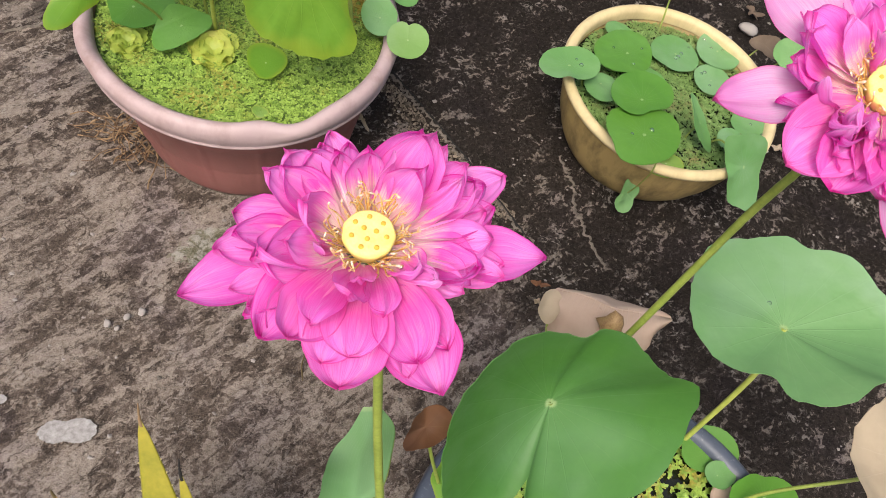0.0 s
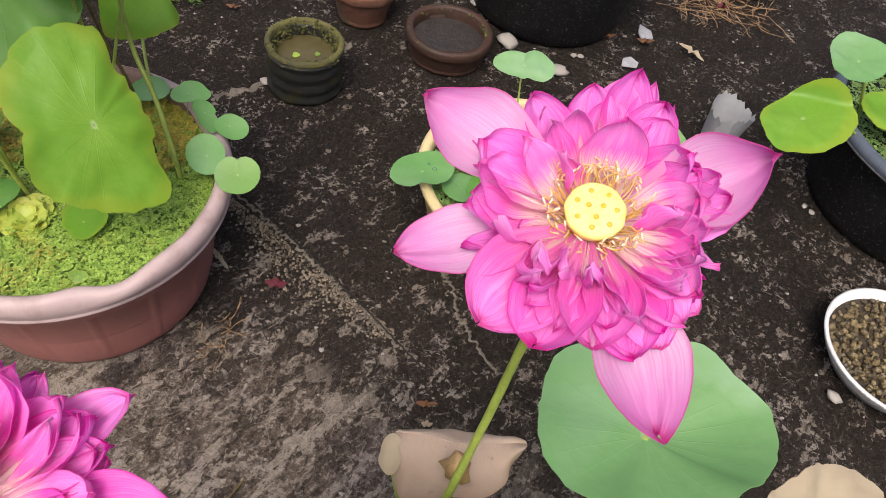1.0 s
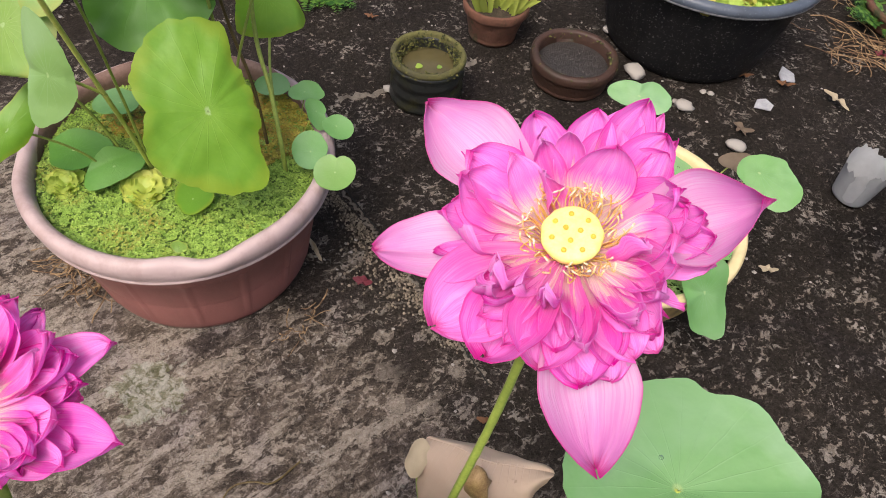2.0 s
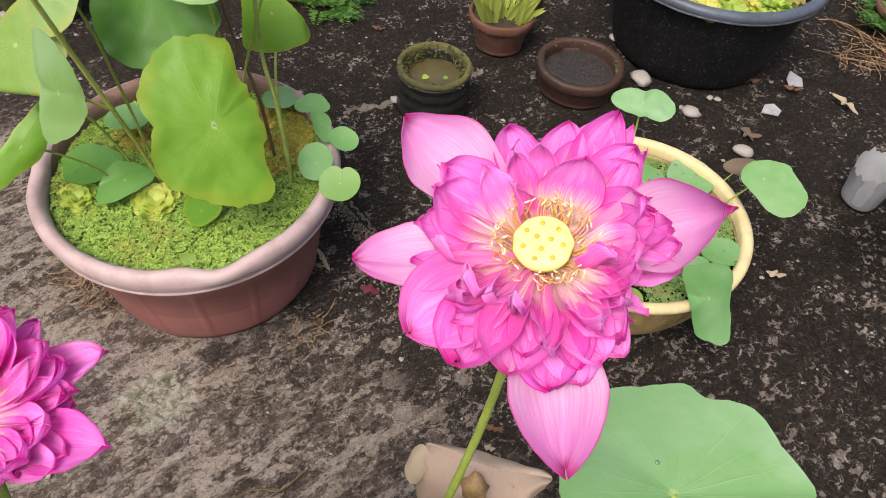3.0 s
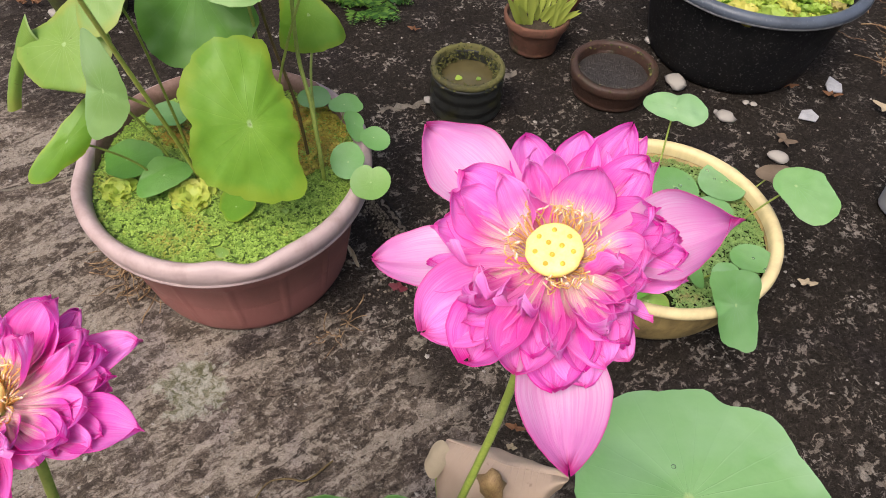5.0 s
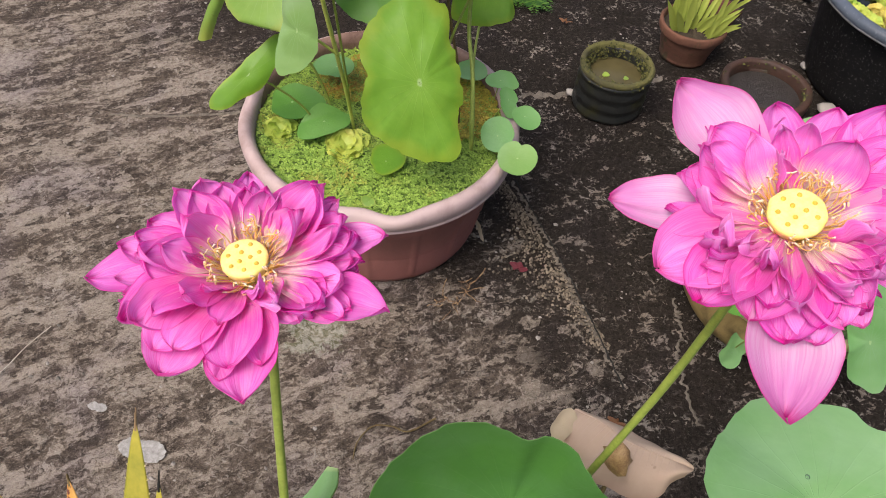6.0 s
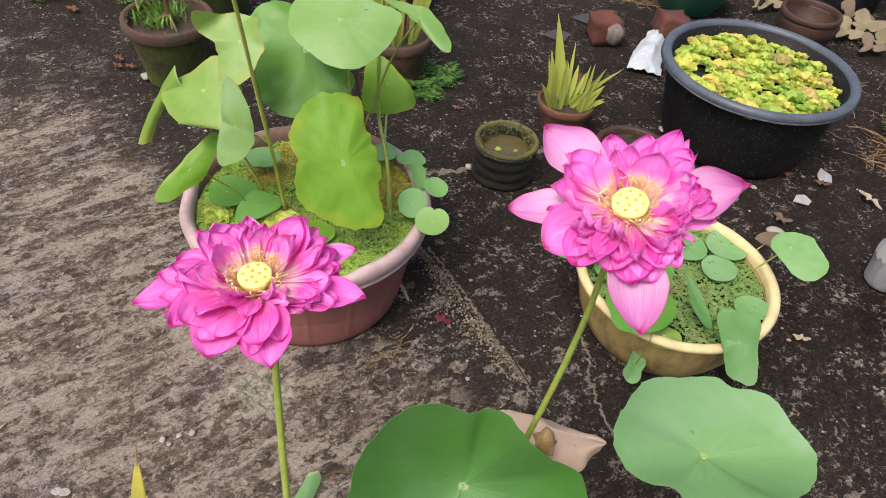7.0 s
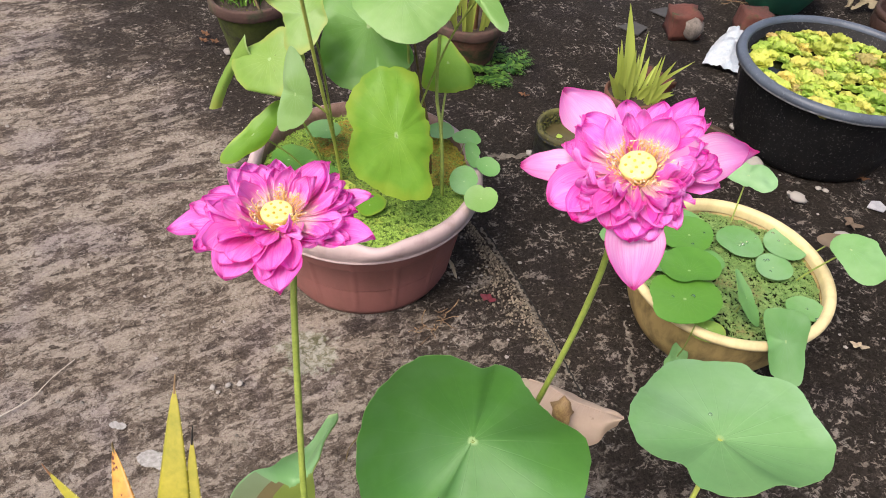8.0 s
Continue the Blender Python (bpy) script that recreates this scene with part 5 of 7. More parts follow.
def make_folded_leaf():
    """A drooping leaf bent into a trough along its middle, its green face up and its dull back turned out."""
    root = thing("lotus_leaf", (0.24, 0.13, 0.15), "green lotus leaf bent to a trough, dull and browned beneath", "lotus leaf", TALL)
    near = smooth_line([(0.073, 0.2664, 0.397), (0.0672, 0.2513, 0.38), (0.0581, 0.2374, 0.362), (0.0562, 0.2118, 0.385), (0.0577, 0.1927, 0.4), (0.047, 0.172, 0.409), (0.037, 0.148, 0.385), (0.054, 0.131, 0.35)], 5)
    far = smooth_line([(0.0847, 0.2644, 0.412), (0.0973, 0.2463, 0.434), (0.0993, 0.2231, 0.438), (0.0999, 0.2101, 0.424), (0.0977, 0.2005, 0.408), (0.101, 0.196, 0.379), (0.106, 0.183, 0.362), (0.111, 0.17, 0.345)], 5)
    rows = []
    for k, (a, b) in enumerate(zip(near, far)):
        s = k / (len(near) - 1)
        row = []
        for u in np.linspace(0, 1, 15):
            q = a + (b - a) * u
            sag = 0.013 * min(s * 2.2, 1.0) * (1 - abs(2 * u - 0.9)) if 0 < u < 1 else 0.0
            row.append(np.array(q) + np.array(noise.noise_vector(q * 40)) * 0.0010 - np.array((-0.5, 0.1, 0.8)) * max(sag, 0.0))
        rows.append(row)
    put("blade", sheet("bent_blade", rows, False, 0.0004), BLADE_PALE, root)
    under = [[p + np.array((0.0010, -0.0002, -0.0010)) for p in row] for row in rows]
    put("underside", sheet("bent_underside", [row[5:] for row in under]), BLADE_OLIVE, root, "olive underside")
    put("underside", sheet("bent_underside", [row[:4] for row in under]), BLADE_DULL, root, "dull grey-green underside")
    put("crease", sheet("crease", [row[3:6] for row in under]), BROWNED, root, "browned crease")
    put("stalk", tube([(0.098, 0.158, 0.340), (0.17, 0.14, 0.27), (0.24, 0.13, 0.15)], 0.0024, 0.003, 9, 8, 0.03), STALK, root)


def make_dry_leaf():
    """A dead leaf slumped over its stalk: a ridge with a flap hanging on the near side and a shorter one behind."""
    root = thing("lotus_leaf", (0.31, 0.32, 0.15), "curled dry pinkish brown lotus leaf slumped over its stalk", "lotus leaf", TALL)
    ridge = smooth_line(((0.229, 0.448, 0.337), (0.255, 0.442, 0.348), (0.285, 0.436, 0.351), (0.315, 0.439, 0.349), (0.346, 0.442, 0.349)), 7)
    near = smooth_line(((0.223, 0.427, 0.320), (0.238, 0.397, 0.316), (0.270, 0.394, 0.322), (0.318, 0.402, 0.330), (0.341, 0.433, 0.344)), 7)
    far = smooth_line(((0.236, 0.452, 0.333), (0.258, 0.452, 0.336), (0.288, 0.452, 0.338), (0.316, 0.452, 0.338), (0.343, 0.446, 0.345)), 7)

    def flap(top, low, bulge):
        rows = []
        for f in np.linspace(0, 1, 14):
            row = []
            for k, (p, q) in enumerate(zip(top, low)):
                v = p + (q - p) * f + Vector((0, -0.25, 1)) * bulge * math.sin(math.pi * f)
                v += noise.noise_vector(v * 45) * 0.0035 * (0.3 + f) + Vector((0, -0.5, 1)) * 0.0016 * math.sin(k * 1.1) * f
                row.append(tuple(v))
            rows.append(row)
        return sheet("flap", rows, False, 0.0006)

    put("blade", flap(ridge, near, 0.009), DRY_LEAF, root)
    put("blade", flap(ridge, far, 0.003), DRY_LEAF, root)
    put("stalk", tube([(0.285, 0.436, 0.349), (0.283, 0.41, 0.32), (0.29, 0.36, 0.26), (0.31, 0.32, 0.15)], 0.0021, 0.0025, 9), STALK_DARK, root)


TALL, POTTED, SEEDLING, BACK = "leaves of the tall lotuses", "leaves in the pink planter", "leaves in the cream bowl", "leaves in the black tub"
lotus_leaf((0.217, 0.303, 0.410), (0.1, -0.55, 0.83), [117, 113, 107, 83, 74, 73, 77, 76, 68, 74, 81, 86, 88, 90, 94, 96, 100, 105, 111, 111, 108, 103, 98, 97, 101, 109, 117, 118], (7, 47, 73, 70, 76, 86, 82, 69, 38, 12, -1, -2), BLADE_DEEP, "large deep green lotus leaf, notched and hollow in the middle", [(0.235, 0.285, 0.36), (0.262, 0.262, 0.27), (0.29, 0.24, 0.15)], TALL, 0.0036, notches=((262, 0.45, 7),), ripple=1.2, seed=2, power=1.5, ribs=(101,))
lotus_leaf((0.441, 0.440, 0.389), (0, -0.05, 1), [96, 97, 90, 89, 94, 93, 87, 98, 96, 98, 104, 101, 95, 94, 95, 96, 94, 91, 82, 71, 82, 84, 85, 81, 76, 83, 88, 93], (41, 35, 27, 7, -5, -14, -1, 9, 25, 36, 53, 50), BLADE_PALE, "broad pale green lotus leaf with a waxy bloom", [(0.441, 0.425, 0.36), (0.441, 0.408, 0.32), (0.443, 0.378, 0.15)], TALL, 0.0030, STALK_OLD, ripple=0.6, seed=4, hollow=3, power=1.4, ribs=(73, 245))
make_folded_leaf()
make_dry_leaf()
alone("withered_bud", stone((0.281, 0.411, 0.345), 0.016, 4, (0.72, 0.8, 1.0), 0.30), BUD, "crumpled brown withered lotus bud on the dry leaf", "withered bud")
lotus_leaf((0.226, 0.426, 0.340), (-0.3, -0.4, 0.85), [10, 11, 14, 17, 15, 12, 11, 13, 15, 18, 13, 10], (-6,), TAN_LEAF, "yellowing torn lotus leaf scrap", [(0.24, 0.40, 0.29), (0.30, 0.33, 0.15)], TALL, 0.002, ripple=4, seed=9)
lotus_leaf((0.615, 0.362, 0.330), (0.05, -0.1, 1), [92, 100, 96, 84, 76, 84, 86, 82, 80, 78, 80, 86], (-14, 6, 10, -8, -20, 10, -12, -16), TAN_LEAF, "papery tan dried lotus leaf", [(0.58, 0.35, 0.29), (0.51, 0.33, 0.22), (0.47, 0.30, 0.15)], TALL, 0.0022, STALK, ripple=4, seed=10, power=1.3, rough_rim=2.0, folds=((150, 20, 28, 5), (330, 30, -34, 5)))
lotus_leaf((0.473, 0.377, 0.185), (0, -0.1, 1), [35, 36, 33, 30, 30, 31, 34, 35, 29, 24, 27, 30], (2,), BLADE_MID, "small round green lotus leaf floating in the tub", [(0.46, 0.36, 0.15)], TALL, 0.0015, seed=11)
lotus_leaf((0.480, 0.350, 0.190), (0, 0, 1), [21, 23, 19, 17, 16, 16, 16, 15, 15, 15, 16, 17], (2,), BLADE_BLUE, "tiny bluish lotus leaf floating in the tub", [(0.475, 0.345, 0.15)], TALL, 0.0012, seed=12)
lotus_leaf((0.530, 0.335, 0.200), (0, 0, 1), [40, 38, 30, 23, 27, 31, 41, 46, 39, 33, 32, 33], (3,), BLADE_MID, "small bright green lotus leaf over the tub's lip", [(0.50, 0.32, 0.18), (0.48, 0.30, 0.15)], TALL, 0.0015, seed=13)
lotus_leaf((0.496, 0.335, 0.178), (0, 0, 1), [17, 19, 18, 15, 12, 14, 19, 23, 22, 19, 16, 17], (4,), DRY_LEAF, "small withered pinkish leaf in the tub", [(0.49, 0.32, 0.15)], TALL, 0.0012, ripple=2, seed=14)
lotus_leaf((0.165, 0.250, 0.280), (0, 0, 1), [22, 24, 28, 32, 18, 16, 14, 12, 14, 20, 24, 24], (-3,), BLADE_LIME, "small green lotus leaf beneath the large one", [(0.19, 0.24, 0.22), (0.22, 0.22, 0.15)], TALL, 0.0015, seed=15)
lotus_leaf((0.128, 0.274, 0.360), (-0.3, -0.3, 0.9), [19, 24, 23, 17, 13, 13, 14, 15, 25, 19, 17, 16], (-8, 4, 8, -6, -8, 4, 8, -6), BROWN_LEAF, "curled brown dead lotus leaf", [(0.15, 0.255, 0.30), (0.21, 0.22, 0.15)], TALL, 0.0018, ripple=3, seed=16)

# the pink planter
lotus_leaf((-0.120, 0.752, 0.370), (0.43, -0.64, 0.64), [63, 59, 54, 58, 56, 63, 67, 99, 106, 107, 109, 103, 97, 92, 83, 69, 72, 79, 86, 90, 89, 91, 96, 102, 107, 110, 77, 64], (-18, -21, -20, -15, -11, -5, 6, 15, 15, 5, -5, -13), BLADE_LIME, "large lime green lotus leaf hanging upright, yellow at its edge", [(-0.134, 0.78, 0.32), (-0.15, 0.82, 0.25), (-0.16, 0.84, 0.19)], POTTED, 0.0035, ripple=1.5, seed=21, hollow=2, rough_rim=2.0, ribs=(100,))
lotus_leaf((-0.244, 0.880, 0.464), (0.2, -0.72, 0.65), [61, 43, 40, 42, 44, 46, 49, 56, 70, 87, 100, 101, 91, 74, 81, 93, 104, 109, 110, 105, 99, 97, 97, 90], (-3, 6, -6, 2, 8, -4, 6, 0, -6, 2, -8, -2), BLADE_MID, "green lotus leaf with a dented face", [(-0.25, 0.92, 0.40), (-0.25, 0.90, 0.30), (-0.24, 0.87, 0.19)], POTTED, 0.0035, ripple=1.8, seed=22, ribs=(110, 270))
lotus_leaf((-0.170, 0.855, 0.544), (0.1, -0.45, 0.88), [79, 84, 90, 66, 55, 50, 49, 52, 61, 76, 80, 80, 81, 78, 77, 71, 67, 66, 70, 73, 77, 78, 75, 76], (-16, -4, 2, 0, -10, -8, -10, -14), BLADE_LIGHT, "broad pale green lotus leaf on top, beaded with water", [(-0.165, 0.87, 0.45), (-0.155, 0.86, 0.32), (-0.155, 0.85, 0.19)], POTTED, 0.0035, ripple=0.9, seed=23)
lotus_leaf((-0.075, 0.930, 0.537), (0.3, -0.35, 0.88), [46, 37, 28, 24, 23, 22, 20, 20, 21, 23, 29, 39, 60, 24, 16, 13, 11, 11, 11, 12, 14, 19, 66, 64], (-6, 0, 2, 0, 4, 0, 0, -6), BLADE_LIGHT, "drooping pale lotus leaf lobe with a hanging tip", [(-0.12, 0.93, 0.45), (-0.15, 0.88, 0.32), (-0.16, 0.86, 0.19)], POTTED, 0.003, ripple=0.8, seed=24)
lotus_leaf((-0.152, 1.000, 0.364), (0.25, -0.75, 0.55), [49, 36, 31, 28, 27, 29, 33, 41, 49, 48, 48, 47, 43, 43, 46, 54, 64, 59, 56, 54, 55, 56, 62, 65], (-4,), BLADE_LIME, "yellow-green lotus leaf turned from the light", [(-0.15, 1.0, 0.33), (-0.125, 0.93, 0.29), (-0.079, 0.845, 0.19)], POTTED, 0.003, ripple=1.0, seed=25, folds=((20, 30, -60, 14),))
lotus_leaf((-0.334, 0.730, 0.449), (-0.1, -0.6, 0.75), [59, 59, 56, 54, 56, 55, 54, 47, 43, 42, 44, 52, 68, 76, 70, 66, 62, 66, 72, 76, 72, 66, 58, 56], (-10, -4, 4, -4, -6, -6, -6, -6), BLADE_YELLOW, "yellowing lotus leaf folded over, its tip hanging down", [(-0.33, 0.75, 0.38), (-0.30, 0.77, 0.29), (-0.28, 0.785, 0.19)], POTTED, 0.003, ripple=1.2, seed=26, folds=((275, 46, -120, 16),), drapes=((((-0.388, 0.742, 0.470), (-0.413, 0.735, 0.431), (-0.444, 0.727, 0.378), (-0.477, 0.722, 0.313)), ((-0.368, 0.735, 0.432), (-0.394, 0.730, 0.421), (-0.424, 0.725, 0.374), (-0.447, 0.722, 0.326))), ))
lotus_leaf((-0.252, 0.680, 0.440), (0.15, -0.9, 0.4), [25, 25, 26, 28, 34, 42, 56, 70, 58, 40, 30, 25, 24, 25, 28, 33, 46, 62, 54, 48, 41, 36, 33, 27], (-6, -2, 2, -2, -8, 0, 2, -2), BLADE_GREY, "grey-green lotus leaf folded and hanging like a cloth", [(-0.235, 0.69, 0.43), (-0.215, 0.71, 0.40)], POTTED, 0.0028, ripple=1.0, seed=28, folds=((175, 18, -40, 10),))
lotus_leaf((-0.352, 0.685, 0.327), (0.45, -0.6, 0.65), [26, 28, 32, 42, 60, 71, 40, 28, 22, 18, 16, 16, 17, 20, 27, 44, 69, 60, 38, 30, 27, 25, 25, 25], (-2,), BLADE_LIME, "narrow lime green lotus leaf folded along its middle", [(-0.335, 0.71, 0.30), (-0.31, 0.74, 0.25), (-0.295, 0.76, 0.19)], POTTED, 0.0025, ripple=1, seed=29, folds=((335, 6, -26, 12),))
lotus_leaf((-0.291, 0.775, 0.516), (0, -0.6, 0.8), [36, 33, 31, 32, 36, 44, 43, 44, 48, 49, 60, 86, 70, 40, 38, 39, 48, 58, 64, 64, 58, 48, 39, 36], (-6, 4, -4, 4, 8, -10, -8, -4), BLADE_YELLOW, "torn yellow-green lotus leaf with brown edges", [(-0.29, 0.80, 0.44), (-0.275, 0.80, 0.32), (-0.265, 0.80, 0.19)], POTTED, 0.003, ripple=1.6, seed=30, folds=((150, 42, 70, 12),))
lotus_leaf((-0.351, 0.764, 0.222), (0, -0.15, 1), [50, 54, 44, 38, 34, 35, 33, 32, 33, 30, 30, 35, 35, 38, 40, 44], (5,), BLADE_MID, "deep green lotus leaf lying on the water", [(-0.34, 0.77, 0.19)], POTTED, 0.0015, seed=31)
lotus_leaf((-0.280, 0.749, 0.228), (0.1, -0.2, 1), [26, 36, 40, 33, 30, 30, 32, 30, 30, 33, 40, 46, 34, 25, 22, 23], (-3,), BLADE_MID, "green lotus leaf half folded on the water", [(-0.275, 0.76, 0.19)], POTTED, 0.0015, seed=32, folds=((140, 8, 35, 8),))
lotus_leaf((-0.039, 0.851, 0.238), (0, -0.3, 0.9), [24, 25, 26, 31, 32, 30, 27, 25, 26, 28, 29, 26], (3,), BLADE_BLUE, "small bluish lotus leaf at the planter's lip", [(-0.05, 0.86, 0.21), (-0.055, 0.865, 0.19)], POTTED, 0.0012, seed=33)
lotus_leaf((0.007, 0.822, 0.240), (0, -0.3, 0.9), [29, 29, 28, 27, 28, 29, 29, 29, 29, 28, 29, 29], (3,), BLADE_LIGHT, "small round green lotus leaf over the planter's lip", [(-0.015, 0.84, 0.225), (-0.05, 0.855, 0.19)], POTTED, 0.0012, seed=34, notches=((100, 0.25, 12),))
lotus_leaf((-0.022, 0.910, 0.240), (0.2, -0.3, 0.9), [26, 23, 19, 18, 17, 17, 20, 20, 19, 20, 23, 26], (3,), BLADE_BLUE, "small bluish lotus leaf leaning out", [(-0.045, 0.91, 0.22), (-0.06, 0.90, 0.19)], POTTED, 0.0012, seed=35)
lotus_leaf((-0.056, 0.920, 0.250), (0.6, -0.3, 0.7), [14, 15, 15, 16, 17, 21, 20, 16, 18, 22, 29, 25], (3,), BLADE_BLUE, "narrow bluish lotus leaf turned on edge", [(-0.07, 0.91, 0.22), (-0.075, 0.90, 0.19)], POTTED, 0.0012, seed=36)
lotus_leaf((-0.165, 0.739, 0.213), (0, -0.1, 1), [27, 29, 29, 28, 32, 32, 25, 23, 21, 26, 27, 25], (2,), BLADE_LIME, "pale lotus leaf floating under the large one", [(-0.165, 0.745, 0.19)], POTTED, 0.0012, seed=37)
lotus_leaf((-0.148, 0.976, 0.230), (0, -0.2, 1), [29, 25, 23, 22, 21, 21, 25, 26, 25, 23, 23, 27], (2,), BLADE_BLUE, "small bluish lotus leaf at the back of the planter", [(-0.15, 0.96, 0.19)], POTTED, 0.0012, seed=38)
lotus_leaf((-0.086, 0.954, 0.250), (0, -0.2, 1), [31, 25, 23, 21, 20, 18, 22, 24, 21, 17, 17, 24], (2,), BLADE_BLUE, "small bluish lotus leaf above the back lip", [(-0.095, 0.945, 0.19)], POTTED, 0.0012, seed=39)
lotus_leaf((-0.331, 0.860, 0.235), (0, -0.2, 1), [28, 28, 25, 22, 26, 30, 36, 39, 31, 22, 23, 26], (2,), BLADE_BLUE, "bluish lotus leaf low over the floating fern", [(-0.325, 0.86, 0.19)], POTTED, 0.0012, seed=40)


def flower_stalk(points, r, mat, label):
    root = thing("lotus_stalk", points[-1], label, "lotus stalk", POTTED)
    put("stalk", tube(points, r * 0.85, r, 10, 8, 0.04), mat, root)


flower_stalk([(-0.150, 0.545, 0.82), (-0.176, 0.610, 0.66), (-0.203, 0.672, 0.50), (-0.218, 0.710, 0.40), (-0.234, 0.748, 0.30), (-0.250, 0.785, 0.19)], 0.0029, STALK_OLD, "tall olive green lotus stalk rising from the planter")
flower_stalk([(-0.150, 0.955, 0.44), (-0.135, 0.922, 0.352), (-0.105, 0.885, 0.30), (-0.079, 0.845, 0.24), (-0.074, 0.838, 0.19)], 0.0034, STALK, "olive green lotus stalk in the planter")
flower_stalk([(-0.175, 0.90, 0.48), (-0.155, 0.895, 0.38), (-0.13, 0.885, 0.30), (-0.115, 0.875, 0.19)], 0.0026, STALK_DARK, "dark brown lotus stalk in the planter")

# the cream bowl
for c, n, radii, lift, mat, label in (
    ((0.252, 0.941, 0.165), (0, 0, 1), [47, 51, 47, 39, 36, 40, 46, 53, 43, 27, 32, 39], 4, BLADE_BLUE, "bluish lotus leaf hanging over the bowl's lip"),
    ((0.349, 1.021, 0.150), (0, 0, 1), [41, 45, 52, 51, 50, 49, 56, 62, 56, 46, 45, 43], 3, BLADE_MID, "bright green round lotus leaf in the bowl"),
    ((0.368, 0.898, 0.178), (0, 0, 1), [44, 56, 61, 58, 53, 51, 51, 49, 42, 33, 25, 30], 4, BLADE_MID, "green lotus leaf standing over the bowl"),
    ((0.376, 0.832, 0.176), (0, 0, 1), [55, 65, 70, 55, 58, 62, 58, 53, 62, 54, 49, 50], -3, BLADE_MID, "green lotus leaf reaching over the front lip"),
    ((0.441, 1.074, 0.131), (0, 0, 1), [41, 38, 40, 43, 43, 44, 46, 46, 41, 41, 42, 42], 2, BLADE_BLUE, "bluish lotus leaf floating with water beads"),
    ((0.516, 1.108, 0.133), (0, 0, 1), [39, 40, 43, 43, 42, 39, 39, 43, 45, 43, 43, 42], 2, BLADE_PALE, "pale round lotus leaf floating with water beads"),
    ((0.505, 1.035, 0.131), (0, 0, 1), [34, 35, 36, 35, 33, 32, 31, 33, 36, 36, 33, 33], 2, BLADE_PALE, "small pale lotus leaf floating in the bowl"),
    ((0.312, 0.946, 0.142), (0, 0, 1), [30, 26, 22, 20, 20, 22, 26, 30, 34, 38, 38, 36], 2, BLADE_BLUE, "bluish lotus leaf partly under another"),
    ((0.335, 1.085, 0.135), (0, 0, 1), [24, 22, 20, 20, 22, 24, 24, 22, 20, 20, 22, 24], 2, BLADE_BLUE, "small bluish lotus leaf at the bowl's edge"),
    ((0.385, 0.985, 0.137), (0, 0, 1), [40, 36, 32, 30, 30, 34, 36, 34, 30, 28, 30, 36], 2, BLADE_BLUE, "bluish lotus leaf lying on the floating fern"),
    ((0.410, 0.845, 0.128), (0, 0, 1), [30, 26, 22, 22, 24, 28, 30, 28, 24, 20, 22, 26], 2, BLADE_DEEP, "shaded deep green lotus leaf near the front lip"),
    ((0.570, 0.955, 0.135), (0, 0, 1), [36, 32, 30, 28, 28, 30, 34, 36, 32, 28, 28, 32], 2, BLADE_BLUE, "bluish lotus leaf floating by the side lip"),
    ((0.530, 0.905, 0.140), (0, 0, 1), [22, 24, 26, 24, 22, 20, 20, 22, 24, 24, 22, 20], 2, BLADE_PALE, "small pale lotus leaf behind the hanging one"),
):
    root_at = (0.43 + 0.75 * (c[0] - 0.43), 0.985 + 0.72 * (c[1] - 0.985), 0.10)
    lotus_leaf(c, n, radii, (lift,), mat, label, [(0.5 * (c[0] + root_at[0]), 0.5 * (c[1] + root_at[1]), c[2] - 0.012), root_at], SEEDLING, 0.0014, ripple=1.0, seed=int(c[0] * 1000))
lotus_leaf((0.602, 1.050, 0.213), (-0.2, -0.4, 0.9), [54, 45, 43, 36, 32, 30, 29, 31, 32, 32, 32, 31, 27, 27, 29, 36, 54, 69, 72, 69], (-2, 0, 2, 0, 2, 0, -4, -4), BLADE_BLUE, "bluish green lotus leaf leaning out of the bowl", [(0.585, 1.05, 0.18), (0.56, 1.04, 0.14), (0.54, 1.03, 0.10)], SEEDLING, 0.0016, ripple=1.2, seed=51)
lotus_leaf((0.542, 0.839, 0.160), (0.3, -0.75, 0.6), [36, 35, 37, 45, 51, 52, 53, 56, 62, 41, 31, 29, 30, 35, 43, 58, 66, 77, 56, 41], (-4, 0, 3, 0, -4, 4, 0, 2), BLADE_BLUE, "bluish green lotus leaf hanging down the bowl's side", [(0.53, 0.86, 0.155), (0.51, 0.89, 0.15), (0.50, 0.91, 0.10)], SEEDLING, 0.0016, ripple=1.6, seed=52)
lotus_leaf((0.411, 1.180, 0.205), (0, -0.5, 0.85), [55, 45, 33, 20, 25, 40, 53, 35, 24, 24, 24, 46], (-3, 2, 5, 2, -3, 0, 2, 0), BLADE_PALE, "pale lotus leaf standing behind the bowl", [(0.412, 1.17, 0.17), (0.415, 1.12, 0.10)], SEEDLING, 0.0016, ripple=2, seed=53)
lotus_leaf((0.402, 0.815, 0.055), (0.3, -0.8, 0.5), [16, 18, 21, 27, 28, 20, 17, 23, 28, 34, 29, 16], (4,), BLADE_BLUE, "small curled bluish leaf hanging in front of the bowl", [(0.405, 0.805, 0.10), (0.405, 0.80, 0.15), (0.41, 0.85, 0.16), (0.415, 0.875, 0.10)], SEEDLING, 0.0012, ripple=3, seed=54)
lotus_leaf((0.468, 0.898, 0.165), (0.6, -0.3, 0.75), [20, 16, 14, 14, 14, 16, 20, 30, 53, 36, 27, 23, 22, 21, 22, 25, 30, 42, 52, 36], (3,), BLADE_BLUE, "bluish lotus leaf turned on edge in the bowl", [(0.465, 0.90, 0.13), (0.465, 0.905, 0.10)], SEEDLING, 0.0012, ripple=1, seed=55)
